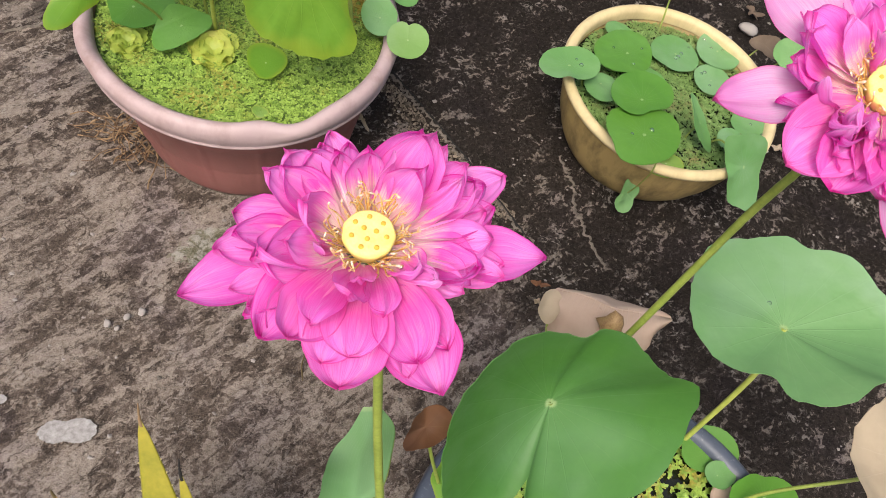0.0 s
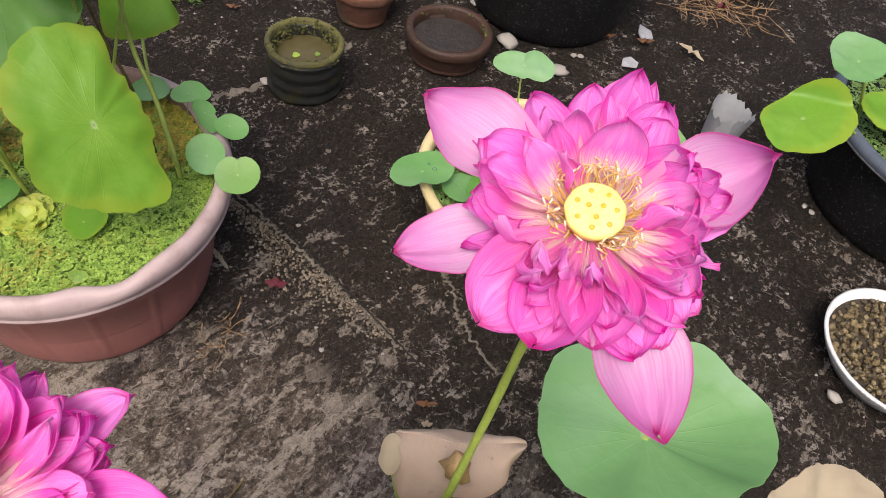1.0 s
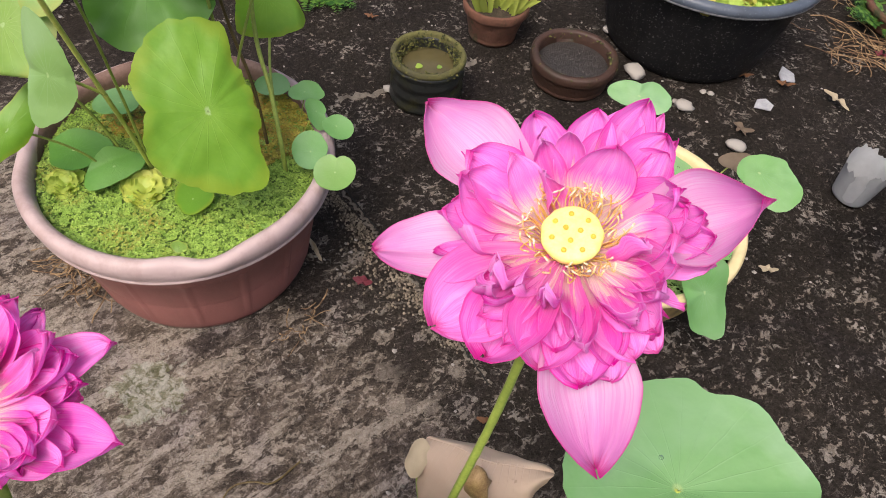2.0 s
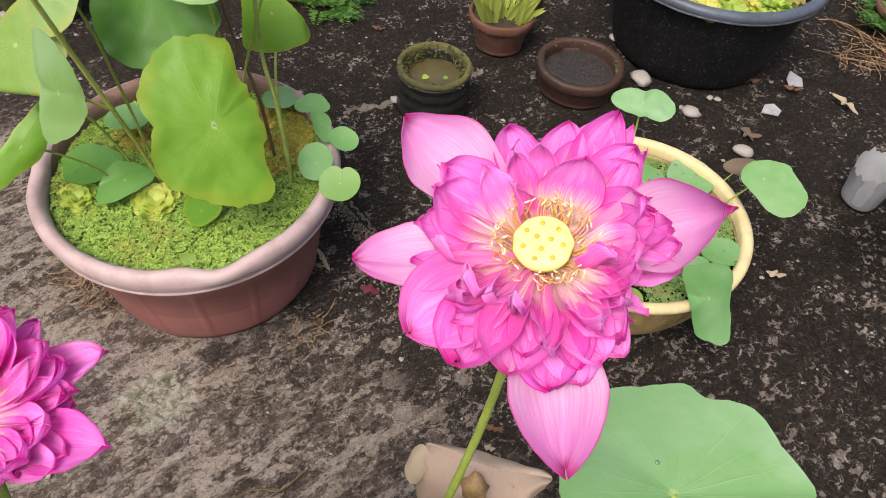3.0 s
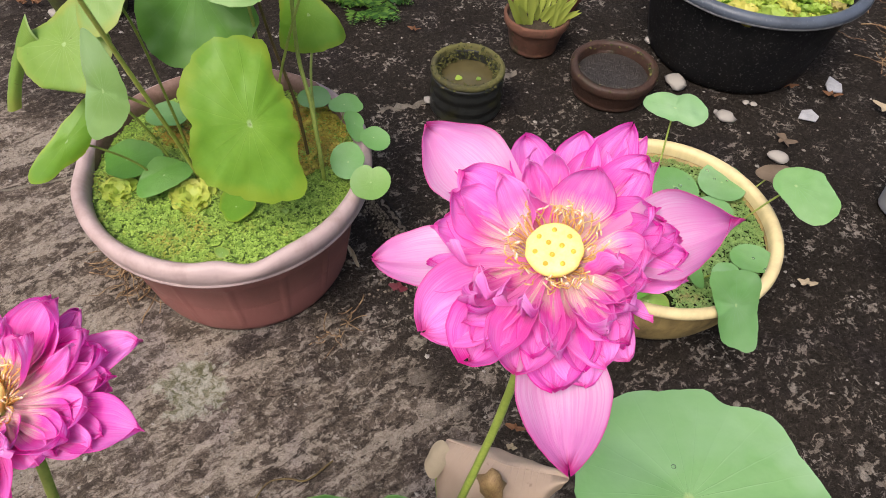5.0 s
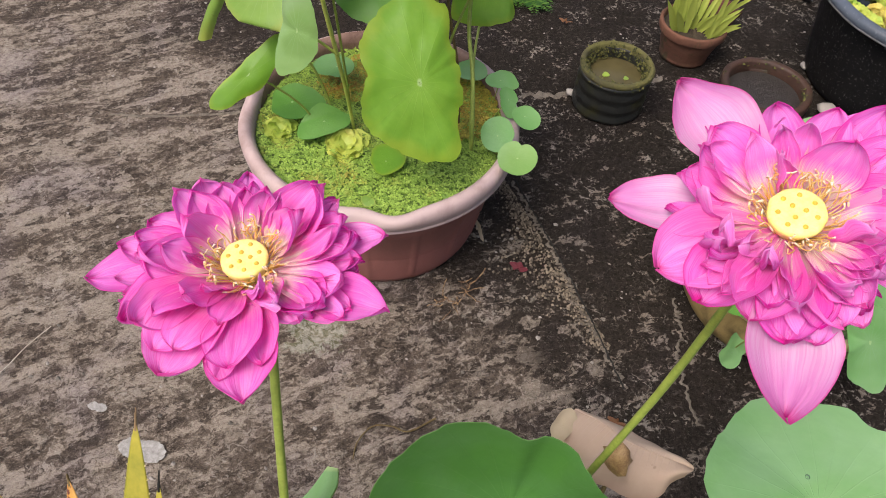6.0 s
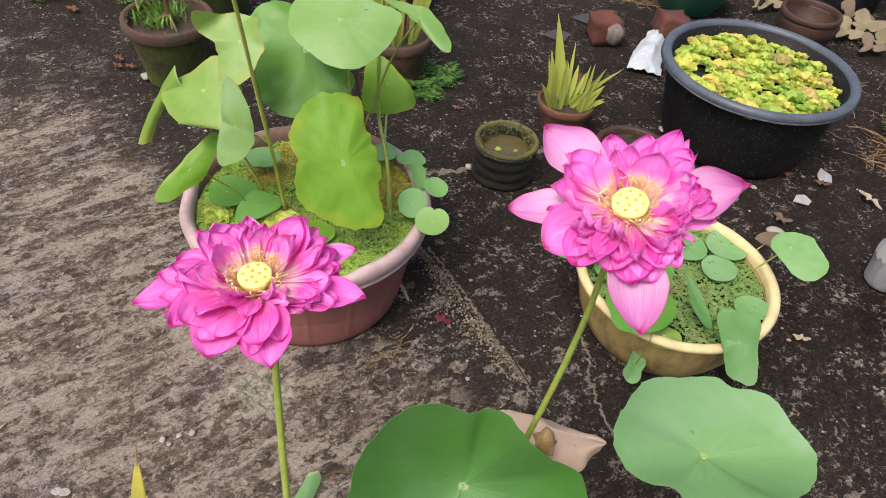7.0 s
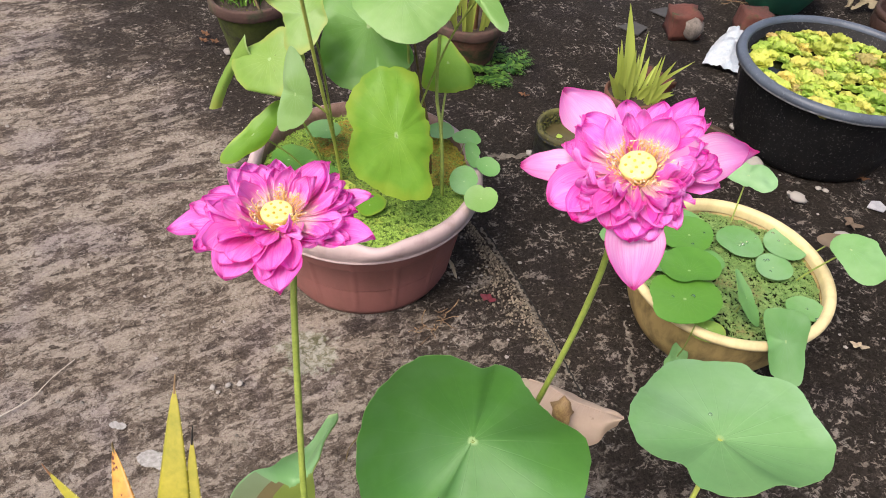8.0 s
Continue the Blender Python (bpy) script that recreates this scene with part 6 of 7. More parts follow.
lotus_leaf((0.588, 1.125, 0.160), (0.1, -0.4, 0.9), [44, 32, 20, 15, 16, 20, 26, 24, 17, 15, 19, 32], (-3, 2, 5, 0, -4, 2, 3, -2), LITTER_LEAF, "curled orange-brown leaf at the bowl's lip", [(0.56, 1.10, 0.13), (0.55, 1.09, 0.10)], SEEDLING, 0.0014, ripple=3, seed=56)
lotus_leaf((0.425, 0.817, 0.146), (0, -0.5, 0.9), [32, 28, 20, 16, 20, 28, 32, 28, 22, 20, 22, 28], (-8,), BLADE_YELLOW, "yellowish lotus leaf draped over the front lip", [(0.43, 0.84, 0.14), (0.43, 0.86, 0.10)], SEEDLING, 0.0012, ripple=2, seed=57)

# the black tub with floating fern
lotus_leaf((0.849, 1.066, 0.260), (-0.1, -0.2, 1), [88, 91, 95, 92, 76, 60, 50, 48, 52, 60, 68, 70, 74, 75, 70, 67, 67, 66, 72, 78], (4, 0, 2, -4, 0, -4, 0, 2), BLADE_LIME, "lime green lotus leaf with a folded edge and yellow spots", [(0.90, 1.09, 0.24), (0.98, 1.12, 0.21), (1.06, 1.14, 0.15)], BACK, 0.003, ripple=1.5, seed=61, folds=((80, 40, 60, 12),))
lotus_leaf((0.962, 1.184, 0.300), (-0.1, -0.2, 1), [48, 66, 59, 64, 58, 51, 49, 52, 49, 46, 43, 45], (4,), BLADE_PALE, "pale green lotus leaf with a notched edge", [(1.0, 1.19, 0.26), (1.06, 1.2, 0.15)], BACK, 0.003, ripple=2, seed=62)
lotus_leaf((1.087, 1.178, 0.215), (0, -0.2, 1), [61, 77, 68, 56, 44, 60, 70, 66, 60, 52, 42, 46], (4,), BLADE_LIME, "lime green lotus leaf low over the floating fern", [(1.10, 1.18, 0.15)], BACK, 0.002, ripple=2, seed=63)
for k, (x, y, z) in enumerate(((1.30, 1.42, 0.62), (1.36, 1.40, 0.60), (1.33, 1.36, 0.58))):
    root = thing("lotus_stalk", (1.10 + 0.01 * k, 1.225 - 0.008 * k, 0.15), "thin olive lotus stalk leaning out of the tub", "lotus stalk", BACK)
    put("stalk", tube([(x, y, z), (1.20 + 0.01 * k, 1.32 - 0.01 * k, 0.38), (1.10 + 0.01 * k, 1.225 - 0.008 * k, 0.15)], 0.003, 0.0045, 8), STALK, root)


# ---- floating rosettes ----
def rosette_mesh(seed, size, dry=False):
    """A water lettuce: ribbed spoon-shaped leaves in two rings."""
    rng = np.random.RandomState(seed)
    V, F = [(0, 0, 0)], []
    for ring, (count, reach, rise) in enumerate(((6, 1.0, 0.07), (5, 0.68, 0.20), (3, 0.36, 0.30))):
        for k in range(count):
            a = 6.283 * (k + rng.uniform(-0.25, 0.25)) / count + ring * 0.6
            L, w = size * reach * rng.uniform(0.8, 1.15), size * 0.60 * rng.uniform(0.8, 1.15) * (1 - 0.18 * ring)
            d, e = np.array((math.cos(a), math.sin(a), 0)), np.array((-math.sin(a), math.cos(a), 0))
            h = size * rise * rng.uniform(0.6, 1.3)
            n, m = 6, 7
            b = len(V) - m
            for i in range(1, n):
                s = i / (n - 1)
                ww = w * (0.25 + 0.75 * math.sin(math.pi * min(0.12 + s * 0.66, 1)))
                for j in range(m):
                    u = 2 * j / (m - 1) - 1
                    end = 1 - 0.22 * u * u * s ** 3
                    rib = size * 0.025 * math.cos(u * 6.28) * s
                    V.append(tuple(d * L * s * end + e * ww * u * (1 - 0.18 * s ** 5) + np.array((0, 0, h * s * (1 - 0.5 * s) + size * 0.14 * u * u * s + rib + rng.uniform(-0.008, 0.008) * size))))
            F += [(0, b + m + j + 1, b + m + j) for j in range(m - 1)]
            F += [(b + i * m + j, b + i * m + j + 1, b + (i + 1) * m + j + 1, b + (i + 1) * m + j) for i in range(1, n - 1) for j in range(m - 1)]
    return raw("rosette", V, F)


ROSETTES = [rosette_mesh(100 + k, 0.036) for k in range(8)]
for k, me in enumerate(ROSETTES):
    me.materials.append((LETTUCE_FRESH, LETTUCE_FRESH, LETTUCE_GREEN, LETTUCE_GREEN, LETTUCE_GREEN, LETTUCE, LETTUCE, LETTUCE_DRY)[k])
rng = np.random.RandomState(4)
spots = []
for k in range(6000):
    q, a = 0.186 * math.sqrt(rng.rand()), rng.rand() * 6.283
    x, y, s = 0.533 + q * math.cos(a), 1.712 + q * math.sin(a), rng.uniform(0.50, 1.12)
    if all(math.hypot(x - u, y - v) > 0.0195 * (s + w) for u, v, w in spots) and math.hypot(x - 0.40, y - 1.66) > 0.035:
        spots.append((x, y, s))
for x, y, s in spots:
    # yellow ones gather towards the front and the far edge
    yellow = noise.noise((x * 14, y * 14, 1)) + 0.5 * noise.noise((x * 40, y * 40, 5))
    pick = 7 if rng.rand() < 0.08 else (rng.choice([5, 6]) if yellow > 0.12 else rng.choice([0, 1, 2, 3, 4]))
    ob = new("water_lettuce", ROSETTES[pick])
    ob.matrix_world = Matrix.LocRotScale((x, y, 0.189 + rng.uniform(0, 0.004)), Euler((rng.uniform(-0.14, 0.14), rng.uniform(-0.14, 0.14), rng.uniform(0, 6.28))), (s, s, s * 1.2))
    tagged(ob, ("withered brownish" if pick == 7 else "yellow" if pick > 4 else "yellow-green") + " water lettuce rosette crowding the black tub", "water lettuce", "water lettuce in the black tub")
FRESH = rosette_mesh(131, 0.030)
FRESH.materials.append(LETTUCE_FRESH)
for (x, y, z, s, label) in ((-0.238, 0.744, 0.203, 1.2, "yellow-green water lettuce floating in the pink planter"), (-0.343, 0.719, 0.203, 0.9, "green water lettuce near the planter's lip")):
    ob = new("water_lettuce", FRESH)
    ob.matrix_world = Matrix.LocRotScale((x, y, z), Euler((0.1, 0, 1.0)), (s, s, s * 1.2))
    tagged(ob, label, "water lettuce", "water lettuce in the planter")
for k, (x, y, z) in enumerate(((-0.148, 0.664, 0.206), (-0.06, 0.73, 0.206), (-0.10, 0.76, 0.206))):
    alone("fallen_leaf", blade((x, y, z), (0.2, -0.2, 1), [11, 9, 8, 10, 12, 9, 8, 9] if k == 0 else [6, 5, 4, 5, 7, 5, 4, 5], (3, -1, 2, -1), ripple=1, seed=70 + k, segs=24, rings=5), BLADE_YELLOW, "small yellow leaf on the floating fern", "leaf")


# ---- aloe beside the tub ----
def aloe_leaf(base, mid, tip, width, mat, root, seed):
    rng = np.random.RandomState(seed)
    line = smooth_line([base, mid, tip], 12)
    rows = []
    toward = Vector((0.25, -0.75, 0.6))
    for k, p in enumerate(line):
        s = k / (len(line) - 1)
        d = (line[min(k + 1, len(line) - 1)] - line[max(k - 1, 0)]).normalized()
        e = d.cross(toward).normalized()
        m = e.cross(d).normalized()
        w = width / 2 * (1 - s) ** 0.75 + 0.0006
        row = []
        for j in range(12):
            a = 2 * math.pi * j / 12
            u, h = math.cos(a), math.sin(a)
            row.append(np.array(p + e * u * w + m * (h * w * 0.30 + 0.22 * w * u * u)))
        rows.append(row)
    leaf = put("leaf", sheet("aloe", rows, True), mat, root)
    for side in (1, -1):
        for k in range(1, len(line) - 3):
            s = k / (len(line) - 1)
            d = (line[k + 1] - line[k - 1]).normalized()
            e = d.cross(toward).normalized() * side
            m = e.cross(d).normalized() * side
            w = width / 2 * (1 - s) ** 0.75 + 0.0006
            b = line[k] + e * w * 0.97 + m * 0.2 * w
            V = [tuple(b + d * 0.0012), tuple(b - d * 0.0012), tuple(b + m * 0.001), tuple(b + e * 0.0015 + d * 0.0008)]
            put("thorn", raw("thorn", V, [(0, 1, 3), (1, 2, 3), (2, 0, 3), (0, 2, 1)]), THORN, leaf)
    return leaf


aloe = thing("aloe", (-0.02, 0.075, 0.16), "yellow-green spiny aloe with reddened spotted leaves", "aloe")
for base, mid, tip, width, mat, end in (
    ((-0.030, 0.085, 0.165), (-0.040, 0.135, 0.290), (-0.083, 0.216, 0.400), 0.068, ALOE, STRAW),
    ((-0.010, 0.080, 0.165), (-0.012, 0.125, 0.270), (-0.049, 0.192, 0.362), 0.046, ALOE, CRACK),
    ((-0.045, 0.078, 0.165), (-0.078, 0.105, 0.245), (-0.149, 0.163, 0.305), 0.070, ALOE_RED, STALK_DARK),
    ((-0.050, 0.070, 0.165), (-0.120, 0.100, 0.220), (-0.235, 0.124, 0.238), 0.046, ALOE, BROWN_LEAF),
    ((-0.020, 0.060, 0.165), (0.020, 0.050, 0.220), (0.050, 0.030, 0.260), 0.030, ALOE, STRAW),
):
    leaf = aloe_leaf(base, mid, tip, width, mat, aloe, int(width * 1000))
    t, d = Vector(tip), (Vector(tip) - Vector(mid)).normalized()
    long = mat == ALOE and width > 0.045
    put("dry_tip", tube([t - d * 0.006, t + d * 0.003, t + d * (0.014 if long else 0.006) + Vector((0.002, 0, 0.003))], 0.0017, 0.0005, 6, 4, 0.2), end, leaf, "withered dark leaf tip")
make_small_pot("flower_pot", (-0.03, 0.065), 0.095, 0.18, 0.07, 0.012, DARK_CLAY, DARK_CLAY, "dark clay pot holding the aloe", "flower pot", 0.03, 0.008, 0.162, SOIL)


# ---- plants in the small pots ----
def strap_leaf(base, tip, width, sag, seed, fold=0.25):
    """A long narrow leaf from base to tip, bowing by sag (m)."""
    b, t = Vector(base), Vector(tip)
    line = smooth_line([b, (b + t) / 2 + Vector((0, 0, sag)), t], 6)
    rows = []
    d0 = (t - b).normalized()
    e = d0.cross(Vector((0.3, -0.8, 0.5))).normalized()
    for k, p in enumerate(line):
        s = k / (len(line) - 1)
        w = width / 2 * (0.55 + 0.45 * min(s * 3, 1)) * max(1 - s ** 2.2, 0.02)
        m = e.cross(d0)
        rows.append([np.array(p + e * w * u + m * fold * w * (u * u)) for u in (-1, -0.5, 0, 0.5, 1)])
    return sheet("strap", rows, False, 0.0005)


plant = thing("spiky_plant", (0.11, 1.56, 0.068), "spiky plant of upright yellow-green strap leaves in terracotta", "plant")
rng = np.random.RandomState(12)
put("leaf", strap_leaf((0.095, 1.575, 0.068), (0.042, 1.59, 0.285), 0.032, 0.0, 1), SPIKE, plant)
put("leaf", strap_leaf((0.125, 1.55, 0.068), (0.226, 1.555, 0.205), 0.011, 0.01, 2), SPIKE, plant)
for k in range(34):
    a, q = rng.rand() * 6.283, 0.05 * math.sqrt(rng.rand())
    x, y = 0.11 + q * math.cos(a), 1.56 + q * math.sin(a)
    lean, up = rng.uniform(0.008, 0.05), rng.uniform(0.035, 0.15)
    put("leaf", strap_leaf((x, y, 0.066), (x + lean * math.cos(a), y + lean * math.sin(a), 0.068 + up), rng.uniform(0.011, 0.020), 0.006, k), SPIKE, plant)


def grass_tuft(at, r, z, count, tall, seed, mat=GRASS, width=0.003, name="grass"):
    rng = np.random.RandomState(seed)
    V, F = [], []
    for k in range(count):
        a, q = rng.rand() * 6.283, r * math.sqrt(rng.rand())
        x, y = at[0] + q * math.cos(a), at[1] + q * math.sin(a)
        t = rng.rand() * 6.283
        d, e = np.array((math.cos(t), math.sin(t), 0)), np.array((-math.sin(t), math.cos(t), 0)) * width * rng.uniform(0.5, 1.2)
        h, lean = tall * rng.uniform(0.4, 1.1), tall * rng.uniform(0.1, 0.7)
        b = len(V)
        for s in (0, 0.4, 0.75, 1.0):
            p = np.array((x, y, z)) + d * lean * s * s + np.array((0, 0, h * s * (1 - 0.25 * s)))
            w = e * (1 - s ** 2)
            V += [tuple(p - w), tuple(p + w)] if s < 1 else [tuple(p), tuple(p + e * 0.01)]
        F += [(b + 2 * i, b + 2 * i + 1, b + 2 * i + 3, b + 2 * i + 2) for i in range(3)]
    return raw(name, V, F, None, False)


def fern_clump(at, r, z, fronds, length, seed, name="fern"):
    """Arching fronds set with small leaflets."""
    rng = np.random.RandomState(seed)
    V, F = [], []
    for k in range(fronds):
        a, q = rng.rand() * 6.283, r * math.sqrt(rng.rand())
        x, y = at[0] + q * math.cos(a), at[1] + q * math.sin(a)
        t = a + rng.uniform(-0.7, 0.7)
        d = np.array((math.cos(t), math.sin(t), 0))
        e = np.array((-math.sin(t), math.cos(t), 0))
        L, up = length * rng.uniform(0.5, 1.1), rng.uniform(0.3, 0.9)
        n = 11
        for i in range(n):
            s = (i + 1) / n
            p = np.array((x, y, z)) + d * L * s * 0.8 + np.array((0, 0, L * up * (s - 0.75 * s * s)))
            for side in (1, -1):
                w = L * 0.26 * (1 - s) ** 0.6 + 0.003
                b = len(V)
                tip = p + e * side * w + d * w * 0.4 + np.array((0, 0, rng.uniform(-0.2, 0.25) * w))
                V += [tuple(p), tuple(p + (tip - p) * 0.5 + d * w * 0.22), tuple(tip), tuple(p + (tip - p) * 0.5 - d * w * 0.22)]
                F.append((b, b + 1, b + 2, b + 3))
    return raw(name, V, F, None, False)


sapling = thing("sapling", (-0.884, 1.345, 0.14), "bare thin sapling trunk with spread roots in a mossy pot", "sapling")
put("trunk", tube([(-0.888, 1.345, 0.62), (-0.886, 1.345, 0.40), (-0.884, 1.345, 0.25), (-0.884, 1.345, 0.145)], 0.004, 0.007, 9), STALK_DARK, sapling)
for k, (x, y) in enumerate(((-0.934, 1.315), (-0.834, 1.31), (-0.854, 1.39), (-0.929, 1.38))):
    put("root", tube([(-0.884, 1.345, 0.17), (0.5 * (x - 0.884), 0.5 * (y + 1.345), 0.155), (x, y, 0.142)], 0.006, 0.002, 6, 4), STALK_DARK, sapling)
alone("grass", grass_tuft((-0.915, 1.36), 0.07, 0.143, 130, 0.06, 9), GRASS, "tuft of short green grass in the mossy pot", "grass", "", "stuff")


# ---- far pots and plants ----
make_small_pot("flower_pot", (-0.385, 1.635), 0.10, 0.115, 0.075, 0.014, TERRACOTTA, MOSS_LIP, "worn clay pot of strap-leaved plant behind the planter", "flower pot", 0.028, 0.008, 0.095, SOIL)
strap = thing("strap_plant", (-0.385, 1.635, 0.095), "upright fleshy yellow-green strap-leaved plant with a reddish bud", "plant")
rng = np.random.RandomState(40)
for k in range(16):
    a = rng.rand() * 6.283
    x, y = -0.385 + 0.05 * math.cos(a), 1.635 + 0.05 * math.sin(a)
    l, up = rng.uniform(0.02, 0.10), rng.uniform(0.14, 0.34)
    put("leaf", strap_leaf((x, y, 0.093), (x + l * math.cos(a), y + l * math.sin(a), 0.095 + up), rng.uniform(0.012, 0.02), 0.01, k), SPIKE, strap)
put("bud", tube([(-0.36, 1.62, 0.09), (-0.355, 1.615, 0.24), (-0.35, 1.61, 0.29)], 0.007, 0.004, 8, 5), BROWN_LEAF, strap, "reddish brown bud")
alone("fern", fern_clump((-0.30, 1.60), 0.06, 0.0, 46, 0.10, 41), FERN, "dark green fern growing at the pot's foot", "fern", "", "stuff")
make_small_pot("flower_pot", (-0.95, 1.645), 0.112, 0.17, 0.08, 0.014, MOSSY_CLAY, MOSS_LIP, "second mossy clay pot behind the sapling's pot", "flower pot", 0.03, 0.012, 0.145, SOIL)
alone("fern", fern_clump((-1.22, 1.80), 0.16, 0.0, 95, 0.13, 42), FERN, "low leafy green weeds beside the mossy pots", "weeds", "", "stuff")
alone("fern", fern_clump((-0.95, 1.645), 0.08, 0.145, 40, 0.10, 43), FERN, "leafy green plant in the second mossy pot", "plant", "", "stuff")
make_small_pot("flower_pot", (-1.60, 1.68), 0.09, 0.12, 0.065, 0.012, TERRACOTTA, TERRACOTTA, "small clay pot at the yard's far edge", "flower pot", 0.025, 0.008, 0.10, SOIL)
alone("fern", fern_clump((-1.54, 1.60), 0.09, 0.0, 40, 0.11, 44), GRASS, "pale green and brown weeds at the pot's foot", "weeds", "", "stuff")
make_small_pot("flower_pot", (-0.53, 1.98), 0.12, 0.13, 0.10, 0.016, DARK_CLAY, MOSS_LIP, "wide brown clay pot far behind the planter", "flower pot", 0.03, 0.008, 0.11, SOIL)
# empty bowl: its fill is coloured dark for the shade in the hollow
make_small_pot("clay_bowl", (0.722, 2.40), 0.094, 0.105, 0.055, 0.013, DARK_CLAY, DARK_CLAY, "empty dark terracotta bowl behind the tub", "clay bowl", 0.02, 0.004, 0.03, WET_SOIL, belly=0.016)


def make_green_basin():
    cx, cy = 0.345, 2.48
    root = thing("basin", (cx, cy, 0), "shallow green plastic basin of muddy water", "basin")
    prof = [(0.0, 0.008), (0.085, 0.008), (0.132, 0.092), (0.137, 0.097), (0.145, 0.097), (0.147, 0.091), (0.140, 0.087), (0.095, 0.004), (0.085, 0.0), (0.0, 0.0)]
    body = lathe(prof[::-1], (cx, cy), 80)
    body.flip_normals()
    put("body", body, GREEN_PLASTIC, root)
    put("water", disc((cx, cy), 0.125, 0.080), MURK, root)
    return root


make_green_basin()
lotus_leaf((0.33, 2.44, 0.084), (0, 0, 1), [26, 22, 18, 22, 26, 22, 18, 22], (1,), BLADE_PALE, "small pale leaf floating in the green basin", [(0.33, 2.44, 0.07)], "", 0.001, seed=80, segs=32, rings=6)
lotus_leaf((0.47, 2.42, 0.12), (0, -0.4, 0.9), [36, 32, 28, 30, 34, 32, 28, 30], (2,), BLADE_LIME, "small green leaf over the basin's rim", [(0.44, 2.45, 0.07)], "", 0.0012, seed=81, segs=40, rings=6)


def make_grow_bag(at, r, h, seed, label):
    root = thing("grow_bag", (at[0], at[1], 0), label, "grow bag", "black grow bags")

    def crease(t, rr, z):
        return rr * (1 + 0.09 * noise.noise((math.cos(t) * 1.6 + seed, math.sin(t) * 1.6, z * 14)) + 0.03 * math.sin(9 * t + z * 60)), z

    prof = [(r * 0.96, 0.0)] + [(r * (1.0 - 0.06 * k / 10), h * k / 10) for k in range(1, 11)] + [(r * 0.9, h), (r * 0.88, h * 0.9), (0.0, h * 0.88)]
    body = lathe(prof, at, 64, crease)
    body.flip_normals()
    put("body", body, BLACK_BAG, root)
    put("soil", disc(at, r * 0.86, h * 0.89, 32, 4, 0.003, seed), SOIL, root)
    return root


make_grow_bag((0.88, 2.81), 0.115, 0.24, 1, "creased shiny black plastic grow bag")
make_grow_bag((1.13, 2.74), 0.115, 0.24, 3, "creased black plastic grow bag beside another")
make_grow_bag((0.70, 3.02), 0.11, 0.22, 5, "black plastic grow bag at the back of the yard")
alone("fern", fern_clump((1.10, 2.62), 0.06, 0.2, 20, 0.12, 46), GRASS, "thin green weed hanging from the grow bag", "weeds", "", "stuff")
alone("fern", fern_clump((1.07, 1.965), 0.10, 0.02, 110, 0.085, 47), FERN, "mossy bright green fern clump in a broken pot", "fern", "", "stuff")
make_small_pot("flower_pot", (1.07, 1.965), 0.10, 0.05, 0.085, 0.014, TERRACOTTA, TERRACOTTA, "low broken clay pot overgrown with fern", "flower pot", 0.015, 0.004, 0.03, SOIL)


def make_brick(at, size, turn, seed, label):
    bm = bmesh.new()
    bmesh.ops.create_cube(bm, size=1.0)
    for v in bm.verts:
        v.co = Vector((v.co.x * size[0], v.co.y * size[1], v.co.z * size[2]))
    bmesh.ops.subdivide_edges(bm, edges=bm.edges[:], cuts=5, use_grid_fill=True)
    off = Vector((seed * 7.3, seed * 3.1, 0))
    for v in bm.verts:
        q = v.co.copy()
        v.co += noise.noise_vector(q * 22 + off) * 0.011 + noise.noise_vector(q * 80 + off) * 0.004
        if q.x > 0.3 * size[0]:
            v.co.x -= 0.016 * max(0, noise.noise(q * 18 + off) + 0.4)
    low = min(v.co.z for v in bm.verts)
    m = Matrix.Translation((at[0], at[1], -low - 0.004)) @ Matrix.Rotation(radians(turn), 4, "Z")
    for v in bm.verts:
        v.co = m @ v.co
    return alone("brick", bm, BRICK, label, "brick", "broken bricks")


broken = make_brick((0.125, 2.092, 0), (0.095, 0.080, 0.075), 28, 1, "broken red brick with grey mortar on its end")
put("mortar", stone((0.157, 2.072, 0.004), 0.036, 61, (0.9, 0.8, 1.0), 0.16), MORTAR, broken, "grey mortar on the broken end")
make_brick((0.318, 2.205, 0), (0.095, 0.085, 0.075), 20, 2, "mossy red brick behind the black tub")
make_brick((0.135, 1.70, 0), (0.09, 0.07, 0.05), -30, 3, "dark broken brick behind the terracotta pot")


def make_bag():
    rows = []
    for i in range(26):
        s = i / 25
        row = []
        for j in range(20):
            u = j / 19
            x = 0.225 + 0.10 * u - 0.02 * math.sin(3 * s) + 0.05 * s * (u - 0.5) * -1 + 0.04 * s
            y = 1.93 + 0.36 * s
            z = 0.006 + 0.045 * math.sin(math.pi * u) * math.sin(math.pi * min(s + 0.1, 1)) * (0.7 + 0.5 * noise.noise((x * 22, y * 16, 2))) + 0.018 * abs(noise.noise((x * 45, y * 40, 5)))
            row.append((x + 0.008 * noise.noise((s * 9, u * 3, 1)), y + 0.008 * noise.noise((u * 9, s * 3, 4)), z))
        rows.append(row)
    alone("plastic_bag", sheet("bag", rows, False, 0.0006), BAG, "crumpled white plastic bag with pale blue print", "plastic bag")


make_bag()


